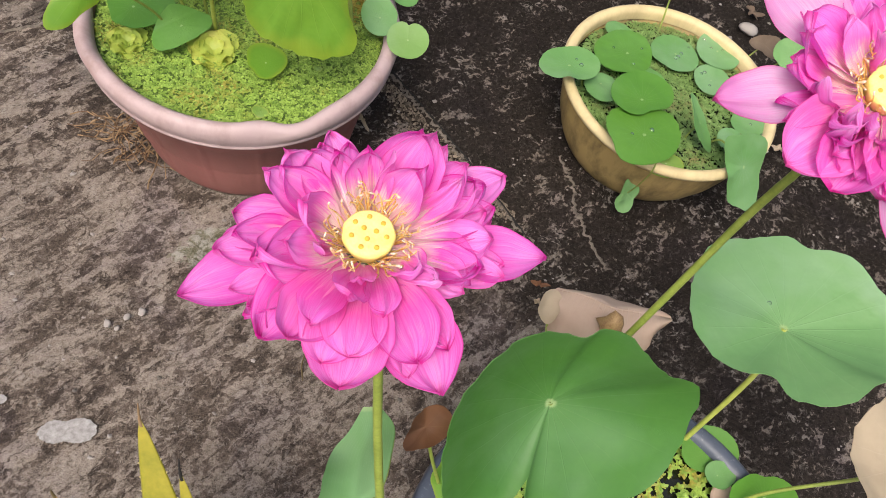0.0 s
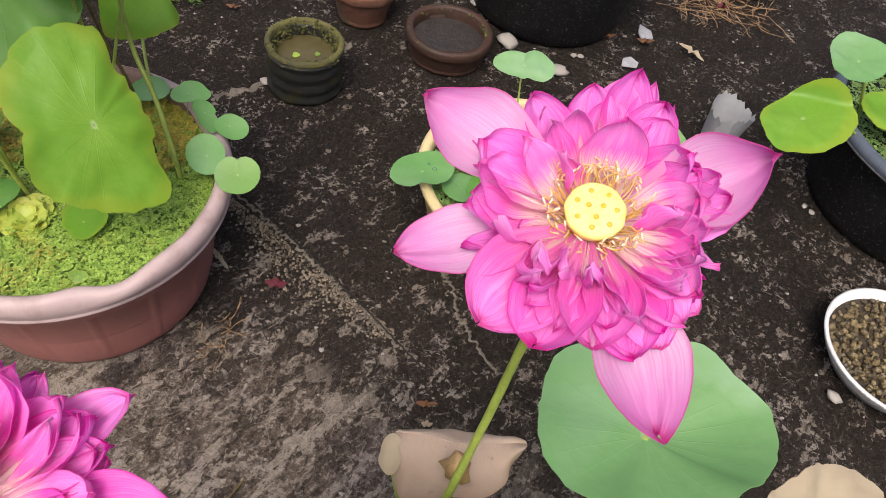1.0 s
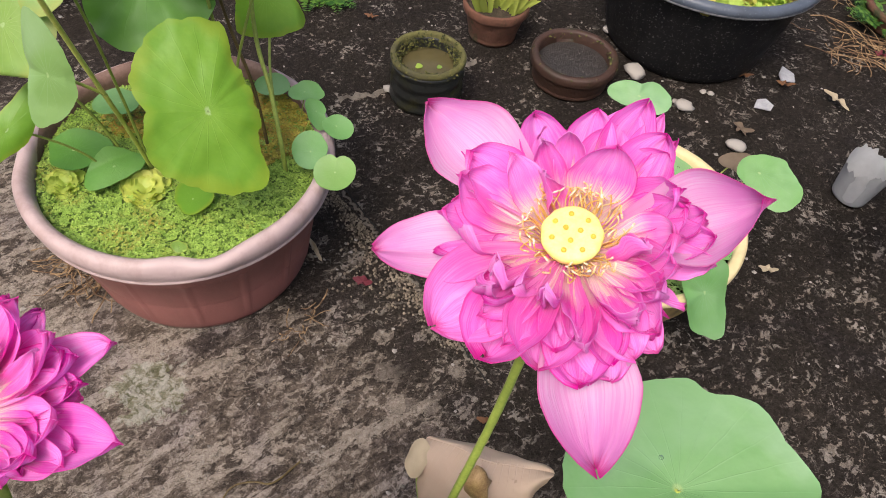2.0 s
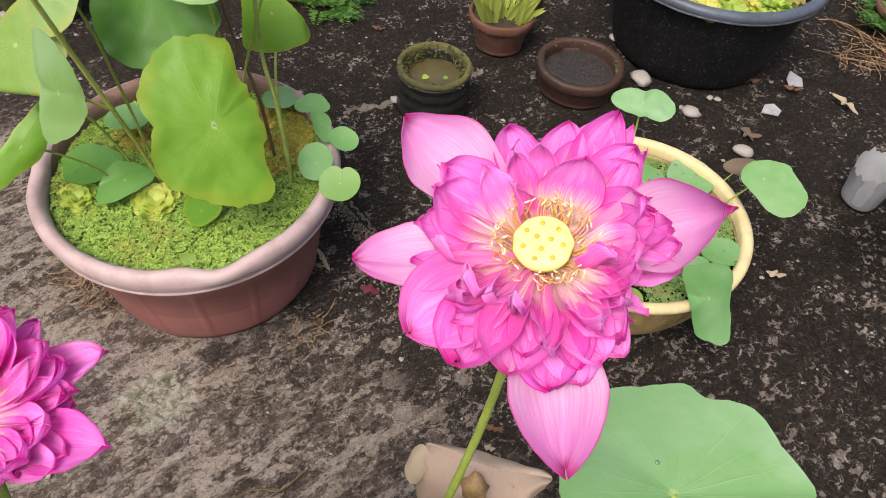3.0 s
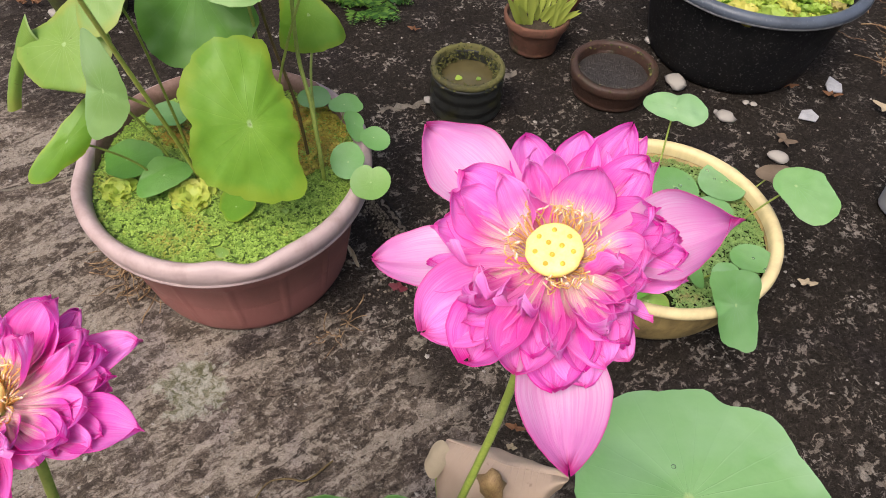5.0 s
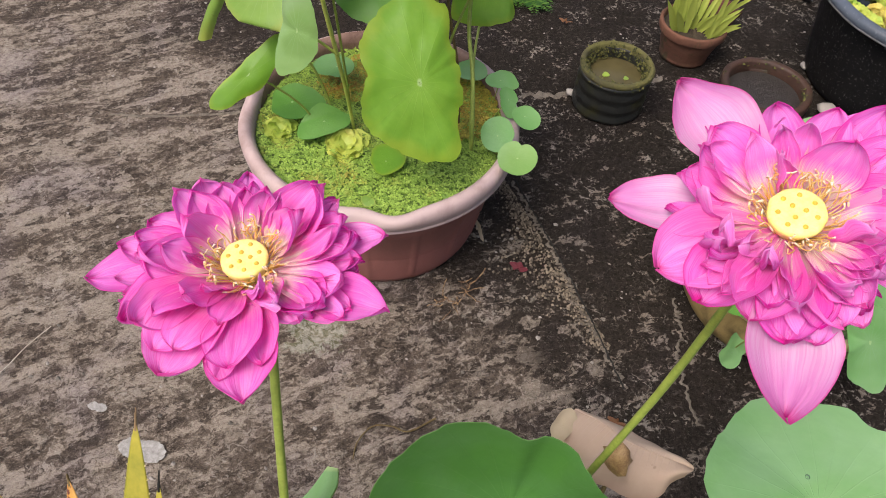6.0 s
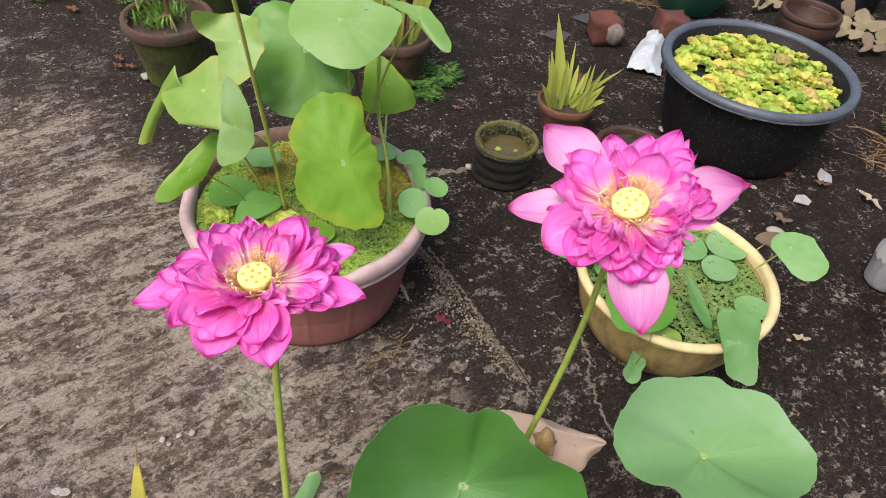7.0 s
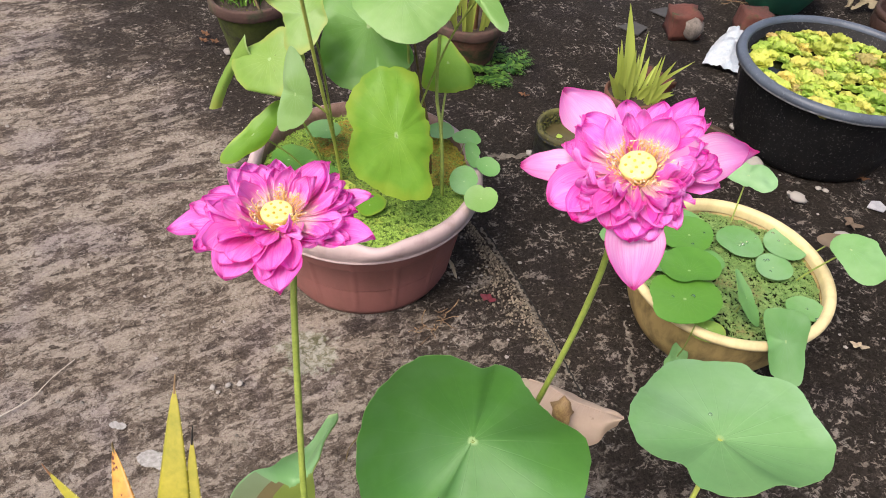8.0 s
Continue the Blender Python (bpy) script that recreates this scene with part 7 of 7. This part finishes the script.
# ---- litter on the ground ----
def make_cup():
    cx, cy = 0.875, 1.295
    root = thing("cup", (cx, cy, 0), "torn cloudy plastic cup standing on the concrete", "cup")

    def torn(t, r, z):
        if z > 0.06:
            z -= 0.016 * (0.5 + 0.5 * math.sin(2 * t + 1) + 0.25 * math.sin(13 * t) + 0.2 * math.sin(23 * t)) * (z - 0.06) / 0.03
        return r * (1 + 0.03 * math.sin(3 * t + z * 30)), z

    prof = [(0.001, 0.003), (0.033, 0.003)] + [(0.034 + 0.010 * k / 9, 0.006 + 0.084 * k / 9) for k in range(10)]
    body = lathe(prof, (cx, cy), 64, torn)
    put("body", body, CLOUDY, root)
    put("silt", disc((cx, cy), 0.034, 0.018, 32, 4, 0.002, 2), PEBBLE, root)


make_cup()


def shard(at, size, turn, sides, seed, mat, label, z=0.003, tilt=(0.06, -0.03)):
    rng = np.random.RandomState(seed)
    bm = bmesh.new()
    ring = [Vector((size * rng.uniform(0.6, 1.15) * math.cos(6.283 * k / sides), size * rng.uniform(0.5, 1.0) * math.sin(6.283 * k / sides), 0)) for k in range(sides)]
    face = bm.faces.new([bm.verts.new(p) for p in ring])
    top = bmesh.ops.extrude_face_region(bm, geom=[face])
    for v in top["geom"]:
        if isinstance(v, bmesh.types.BMVert):
            v.co.z += 0.004
    bmesh.ops.bevel(bm, geom=bm.edges[:], offset=0.0008, segments=1, affect="EDGES")
    m = Matrix.Translation((at[0], at[1], z)) @ Euler((tilt[0], tilt[1], radians(turn))).to_matrix().to_4x4()
    for v in bm.verts:
        v.co = m @ v.co
    me = bpy.data.meshes.new("shard")
    bm.to_mesh(me)
    bm.free()
    return alone("shard", me, mat, label, "shard", "pale shards")


shard((0.719, 1.512), 0.028, 10, 5, 12, SHARD, "pale grey flat shard lying on the dark concrete")
shard((-0.005, 2.05), 0.050, 25, 4, 33, SLATE, "dull grey flat slab scrap on the dark concrete")
shard((0.055, 2.20), 0.052, 15, 4, 35, SLATE, "dull grey flat slab scrap near the brick")
shard((0.772, 1.635), 0.030, 40, 5, 31, SHARD, "square grey-white shard with curled corners", 0.004, (0.15, 0.1))
for k, (x, y, s, lab) in enumerate(((0.436, 1.525, 0.026, "smooth pale grey stone beside the clay bowl"), (0.547, 1.447, 0.022, "flat brownish pebble on the concrete"), (0.94, 0.712, 0.013, "rough white stone beside the enamel bowl"), (-0.247, 0.439, 0.0065, "small white stone on the worn concrete"), (-0.269, 0.409, 0.004, "tiny white stone on the worn concrete"), (-0.263, 0.428, 0.0055, "small greyish stone on the worn concrete"), (-0.283, 0.412, 0.006, "small tan stone on the worn concrete"), (-0.055, 1.292, 0.010, "small white pebble near the cut container"), (-0.95, 1.29, 0.016, "pale stone at the mossy pot's foot"), (0.362, 1.665, 0.012, "yellowish pebble by the black tub"), (0.588, 1.515, 0.008, "small pale pebble by the black tub"), (0.603, 1.515, 0.008, "small pale pebble by the black tub"), (0.655, 1.358, 0.020, "greyish translucent pebble by the bowl"), (0.53, 1.46, 0.008, "tiny white pebble on the concrete"), (1.02, 1.13, 0.007, "small white pebble by the tub"), (1.03, 1.115, 0.007, "small white pebble by the tub"))):
    ob = alone("pebble", stone((x, y, 0), s, 20 + k, (1, 0.8, 0.45)), PEBBLE, lab, "pebble", "pebbles")


def fallen(at, radii, mat, seed, label, n=(0.04, -0.05, 1), z=0.006, curl=1.0):
    z += 0.00014 * max(radii)
    if len(radii) == 8:
        # a pointed leaf outline from its length, width and turn
        k = int(np.argmax(radii[:4]))
        a, b, jit = max(radii), min(radii) * 1.15, np.random.RandomState(seed)
        th = [2 * math.pi * j / 24 - k * math.pi / 4 for j in range(24)]
        radii = [jit.uniform(0.88, 1.1) / ((abs(math.cos(t)) / a) ** 1.35 + (abs(math.sin(t)) / b) ** 1.35) ** (1 / 1.35) for t in th]
    alone("fallen_leaf", blade((at[0], at[1], z), n, radii, (5 * curl, -2, 6 * curl, 1, 4 * curl, -2, 7 * curl, -1), ripple=1.6 * curl, seed=seed, segs=48, rings=7, rough_rim=4.0), mat, label, "leaf", "fallen leaves")


fallen((0.29, 0.636), [17, 8, 5, 7, 15, 7, 4, 7], BROWN_LEAF, 1, "small curled reddish brown leaf on the concrete")
fallen((0.292, 0.606), [9, 5, 4, 5, 8, 5, 4, 5], TAN_LEAF, 2, "small tan leaf scrap on the concrete")
fallen((0.673, 1.60), [22, 12, 8, 10, 20, 10, 8, 11], BROWN_LEAF, 3, "orange-brown leaf by the black tub")
fallen((0.765, 1.60), [20, 8, 6, 7, 18, 7, 6, 8], BROWN_LEAF, 4, "brown leaf under the grey shard")
fallen((0.706, 1.05), [18, 8, 6, 7, 17, 7, 6, 8], TAN_LEAF, 5, "pale tan leaf scrap beside the cream bowl")
fallen((0.873, 1.58), [10, 9, 16, 34, 12, 9, 15, 36], TAN_LEAF, 6, "long dry bark strip on the concrete")
fallen((0.665, 1.41), [26, 15, 9, 17, 20, 10, 13, 8, 22, 12], LITTER_LEAF, 7, "curled brown leaf behind the cream bowl")
fallen((-0.16, 1.515), [16, 6, 4, 6, 14, 6, 4, 6], BROWN_LEAF, 8, "small brown leaf on the dark concrete")
fallen((0.70, 2.44), [40, 18, 14, 28, 36, 16, 20, 14, 32, 20], LITTER_LEAF, 9, "crumpled tan leaf by the terracotta bowl")
fallen((0.52, 2.42), [26, 18, 14, 16, 24, 16, 14, 18], BROWN_LEAF, 10, "curled brown leaf by the green basin")
fallen((0.15, 2.52), [34, 12, 8, 12, 30, 12, 8, 12], BROWN_LEAF, 11, "reddish brown leaf at the back of the yard")
fallen((0.33, 2.36), [26, 12, 9, 12, 24, 12, 9, 12], TAN_LEAF, 12, "tan leaf behind the black tub")
fallen((0.88, 2.62), [84, 40, 30, 52, 60, 30, 36, 24, 66, 36, 22, 44], LITTER_LEAF, 13, "large crumpled pale leaf between the grow bags", (0.2, -0.2, 1), 0.02, 3.2)
fallen((0.93, 2.42), [54, 30, 22, 40, 50, 22, 30, 20, 52, 28, 20, 36], LITTER_LEAF, 14, "crumpled tan leaf by the terracotta bowl", (0.1, -0.3, 1), 0.015, 3.0)
for k, (x, y, big) in enumerate(((0.86, 2.49, 1.0), (0.925, 2.56, 1.2), (0.80, 2.55, 0.8), (0.98, 2.47, 0.9), (0.62, 2.60, 0.9), (0.665, 2.74, 1.2), (0.575, 2.55, 0.5))):
    fallen((x, y), [w * big for w in (62, 34, 26, 44, 56, 26, 36, 24, 58, 32, 24, 40)], SHEATH, 30 + k, "crumpled pale straw-coloured leaf sheath on the ground", (0.25 * (-1) ** k, -0.35, 1), 0.018, 3.0)
fallen((0.048, 0.816), [17, 10, 8, 9, 15, 9, 7, 10], BLADE_DRYRED, 40, "dull crimson leaf scrap near the planter")
fallen((-0.048, 0.854), [5, 4, 10, 26, 6, 4, 9, 24], TAN_LEAF, 41, "thin curled dry leaf strip at the planter's foot")
fallen((1.0, 1.80), [16, 10, 8, 10, 14, 10, 8, 10], BLADE_DRYRED, 15, "crimson leaf scrap among roots")
fallen((-1.35, 1.50), [22, 14, 10, 12, 20, 12, 10, 14], BROWN_LEAF, 16, "brown leaf at the far weeds")
for k, (x, y) in enumerate(((-1.04, 1.30), (-1.01, 1.31), (-1.06, 1.33))):
    fallen((x, y), [16, 8, 6, 8, 15, 8, 6, 8], BROWN_LEAF, 17 + k, "dry reddish leaf by the mossy pot")
for at, radii, lab in (((-0.272, 0.266), [36, 30, 22, 16, 13, 15, 22, 28, 32, 25, 19, 14, 12, 15, 22, 32], "splash of dried white paint on the concrete"), ((-0.369, 0.283), [15, 12, 9, 6, 5, 7, 10, 12, 14, 11, 8, 6, 5, 7, 9, 13], "small spot of dried white paint on the concrete")):
    alone("paint_patch", blade((at[0], at[1], 0.0006), (0, 0, 1), radii, (0,), segs=120, rings=5, seed=5, thick=0.0002, rough_rim=4.0, xref=(1, 0.35, 0)), PAINT, lab, "paint patch", "", "structure")


def straw_heap(at, r, count, length, seed, name, mat, label, lift=0.012):
    rng = np.random.RandomState(seed)
    V, F = [], []
    for k in range(count):
        a, q = rng.rand() * 6.283, math.sqrt(rng.rand())
        x, y = at[0] + r[0] * q * math.cos(a), at[1] + r[1] * q * math.sin(a)
        t, L = rng.rand() * 6.283, length * rng.uniform(0.4, 1.2)
        pts = [Vector((x, y, 0.001 + rng.uniform(0, lift)))]
        for j in range(5):
            t += rng.uniform(-0.6, 0.6)
            pts.append(pts[-1] + Vector((math.cos(t) * L / 5, math.sin(t) * L / 5, rng.uniform(-0.004, 0.004))))
        w = rng.uniform(0.0006, 0.0013)
        for p in pts:
            p.z = max(p.z, 0.001)
        for p, q2 in zip(pts, pts[1:]):
            d = (q2 - p).normalized()
            e = Vector((-d.y, d.x, 0)) * w
            up = Vector((0, 0, w * 1.4))
            b = len(V)
            V += [tuple(p - e), tuple(p + e), tuple(p + up), tuple(q2 - e), tuple(q2 + e), tuple(q2 + up)]
            F += [(b + 1, b + 4, b + 5, b + 2), (b, b + 2, b + 5, b + 3)]
    return alone(name, raw(name, V, F), mat, label, "plant litter", "", "stuff")


straw_heap((-0.375, 0.705), (0.055, 0.03), 60, 0.06, 2, "dry_roots", STRAW, "tangle of dry brown roots at the planter's foot")
straw_heap((-0.02, 0.715), (0.02, 0.035), 16, 0.04, 3, "dry_roots", STRAW, "few dry brown root scraps near the planter")
straw_heap((1.02, 1.80), (0.10, 0.09), 55, 0.14, 4, "dry_roots", STRAW, "tangle of dry roots below the fern clump")
straw_heap((0.25, 2.46), (0.20, 0.10), 70, 0.07, 5, "dry_roots", STRAW, "dry plant litter by the green basin")
straw_heap((0.90, 1.95), (0.10, 0.25), 40, 0.09, 6, "dry_roots", STRAW, "dry stems scattered on the dark concrete")
twig = alone("twig", tube([(0.058, 0.511, 0.003), (0.035, 0.474, 0.004), (0.01, 0.468, 0.004), (-0.014, 0.455, 0.003), (-0.02, 0.425, 0.003), (-0.012, 0.400, 0.003)], 0.0016, 0.001, 6, 6, 0.2), STALK_DARK, "thin dark curved twig on the concrete", "twig")
alone("straw", tube([(-0.547, 0.180, 0.003), (-0.541, 0.205, 0.004), (-0.530, 0.235, 0.004), (-0.525, 0.262, 0.003), (-0.527, 0.300, 0.004), (-0.524, 0.345, 0.003)], 0.0011, 0.0007, 6, 6, 0.15), BLEACHED, "thin bleached straw on the concrete", "straw")


def scatter_bits(count, seed):
    """Grit and specks lying over the concrete near the pots."""
    rng = np.random.RandomState(seed)
    V, F = [], []
    for k in range(count):
        x, y = rng.uniform(-1.5, 1.3), rng.uniform(0.1, 2.7)
        s = rng.uniform(0.0012, 0.0034) * (1.5 if rng.rand() < 0.08 else 1)
        b = len(V)
        t = rng.rand() * 6.283
        for j in range(5):
            a = t + 6.283 * j / 5
            r = s * rng.uniform(0.6, 1.2)
            V.append((x + r * math.cos(a) * 1.3, y + r * math.sin(a), -0.001))
        V.append((x, y, s * rng.uniform(0.5, 0.9)))
        F += [(b + j, b + (j + 1) % 5, b + 5) for j in range(5)]
    return raw("grit", V, F, None, False)


alone("grit", scatter_bits(1500, 8), PEBBLE, "pale grit scattered over the concrete", "grit", "", "stuff")


def seam_rubble(count, seed):
    """Sandy crumbs washed up along one side of the slab's seam."""
    rng = np.random.RandomState(seed)
    a, b = np.array((-0.085, 1.005)), np.array((0.235, 0.752))
    d = (b - a) / np.linalg.norm(b - a)
    side = np.array((-d[1], d[0])) * -1
    V, F = [], []
    for k in range(count):
        u = rng.rand()
        wide = 0.012 + 0.040 * math.exp(-((u - 0.55) / 0.22) ** 2) * (0.6 + noise.noise((u * 9, 2, 0)))
        x, y = a + (b - a) * u + side * (abs(rng.normal()) * wide - 0.006)
        s, t = rng.uniform(0.0012, 0.0034), rng.rand() * 6.283
        n = len(V)
        for j in range(5):
            q, r = t + 6.283 * j / 5, s * rng.uniform(0.6, 1.3)
            V.append((x + r * math.cos(q), y + r * math.sin(q), -0.003))
        V.append((x, y, s * rng.uniform(0.2, 0.7)))
        F += [(n + j, n + (j + 1) % 5, n + 5) for j in range(5)]
    return raw("rubble", V, F, None, False)


alone("rubble", seam_rubble(1300, 12), SANDY, "sandy crumbs lying along the slab's seam", "rubble", "", "stuff")


def gravel_bed(at, r, z, count, seed):
    rng = np.random.RandomState(seed)
    V, F = [], []
    bm = bmesh.new()
    bmesh.ops.create_icosphere(bm, subdivisions=1, radius=1.0)
    base = [v.co.copy() for v in bm.verts]
    tri = [tuple(v.index for v in f.verts) for f in bm.faces]
    bm.free()
    for k in range(count):
        q, a = r * math.sqrt(rng.rand()), rng.rand() * 6.283
        s = rng.uniform(0.0035, 0.0065)
        sq = rng.uniform(0.6, 1.1, 3)
        m = Euler(rng.uniform(0, 6.28, 3)).to_matrix()
        b = len(V)
        for p in base:
            w = m @ Vector((p.x * sq[0], p.y * sq[1], p.z * sq[2])) * s * rng.uniform(0.9, 1.1)
            V.append((at[0] + q * math.cos(a) + w.x, at[1] + q * math.sin(a) + w.y, z + rng.uniform(0, 0.003) + w.z))
        F += [tuple(b + i for i in t) for t in tri]
    return raw("gravel", V, F, None, False)


alone("gravel", gravel_bed((1.05, 0.78), 0.108, 0.037, 800, 3), GRAVEL, "wet brown gravel filling the enamel bowl", "gravel", "", "stuff")


# ---- beads of water ----
def bead(at, r, n=(0, 0, 1)):
    X, Y, N = frame_axes(n, (1, 0.1, 0.05))
    th = np.linspace(0, 2 * math.pi, 14, endpoint=False)
    rows = [[np.array(at) + (X * math.cos(t) + Y * math.sin(t)) * r * q + N * r * h for t in th] for q, h in ((0.02, 0.75), (0.35, 0.70), (0.7, 0.5), (0.92, 0.22), (1.0, 0.0), (0.85, -0.12))]
    alone("water_bead", sheet("bead", rows, True), DROP, "clear bead of water on a lotus leaf", "water bead", "beads of water")


rng = np.random.RandomState(17)
for (cx, cy, cz), r, k in (((0.516, 1.108, 0.135), 0.03, 4), ((0.441, 1.074, 0.133), 0.03, 4), ((0.505, 1.035, 0.133), 0.02, 3), ((0.349, 1.021, 0.152), 0.03, 3), ((0.252, 0.941, 0.167), 0.02, 2), ((0.376, 0.832, 0.176), 0.02, 2), ((0.570, 0.955, 0.137), 0.02, 2)):
    for j in range(k):
        bead((cx + rng.uniform(-r, r), cy + rng.uniform(-r, r), cz), rng.uniform(0.002, 0.0042))
RX, RY, RN = frame_axes((0.1, -0.5, 0.86))
for j in range(12):
    q = np.array((-0.173, 0.860, 0.541)) + RX * rng.uniform(-0.02, 0.045) + RY * rng.uniform(-0.005, 0.035)
    bead(q + RN * 0.0005, rng.uniform(0.0015, 0.004), (0.1, -0.5, 0.86))
bead((0.425, 0.462, 0.391), 0.0022)
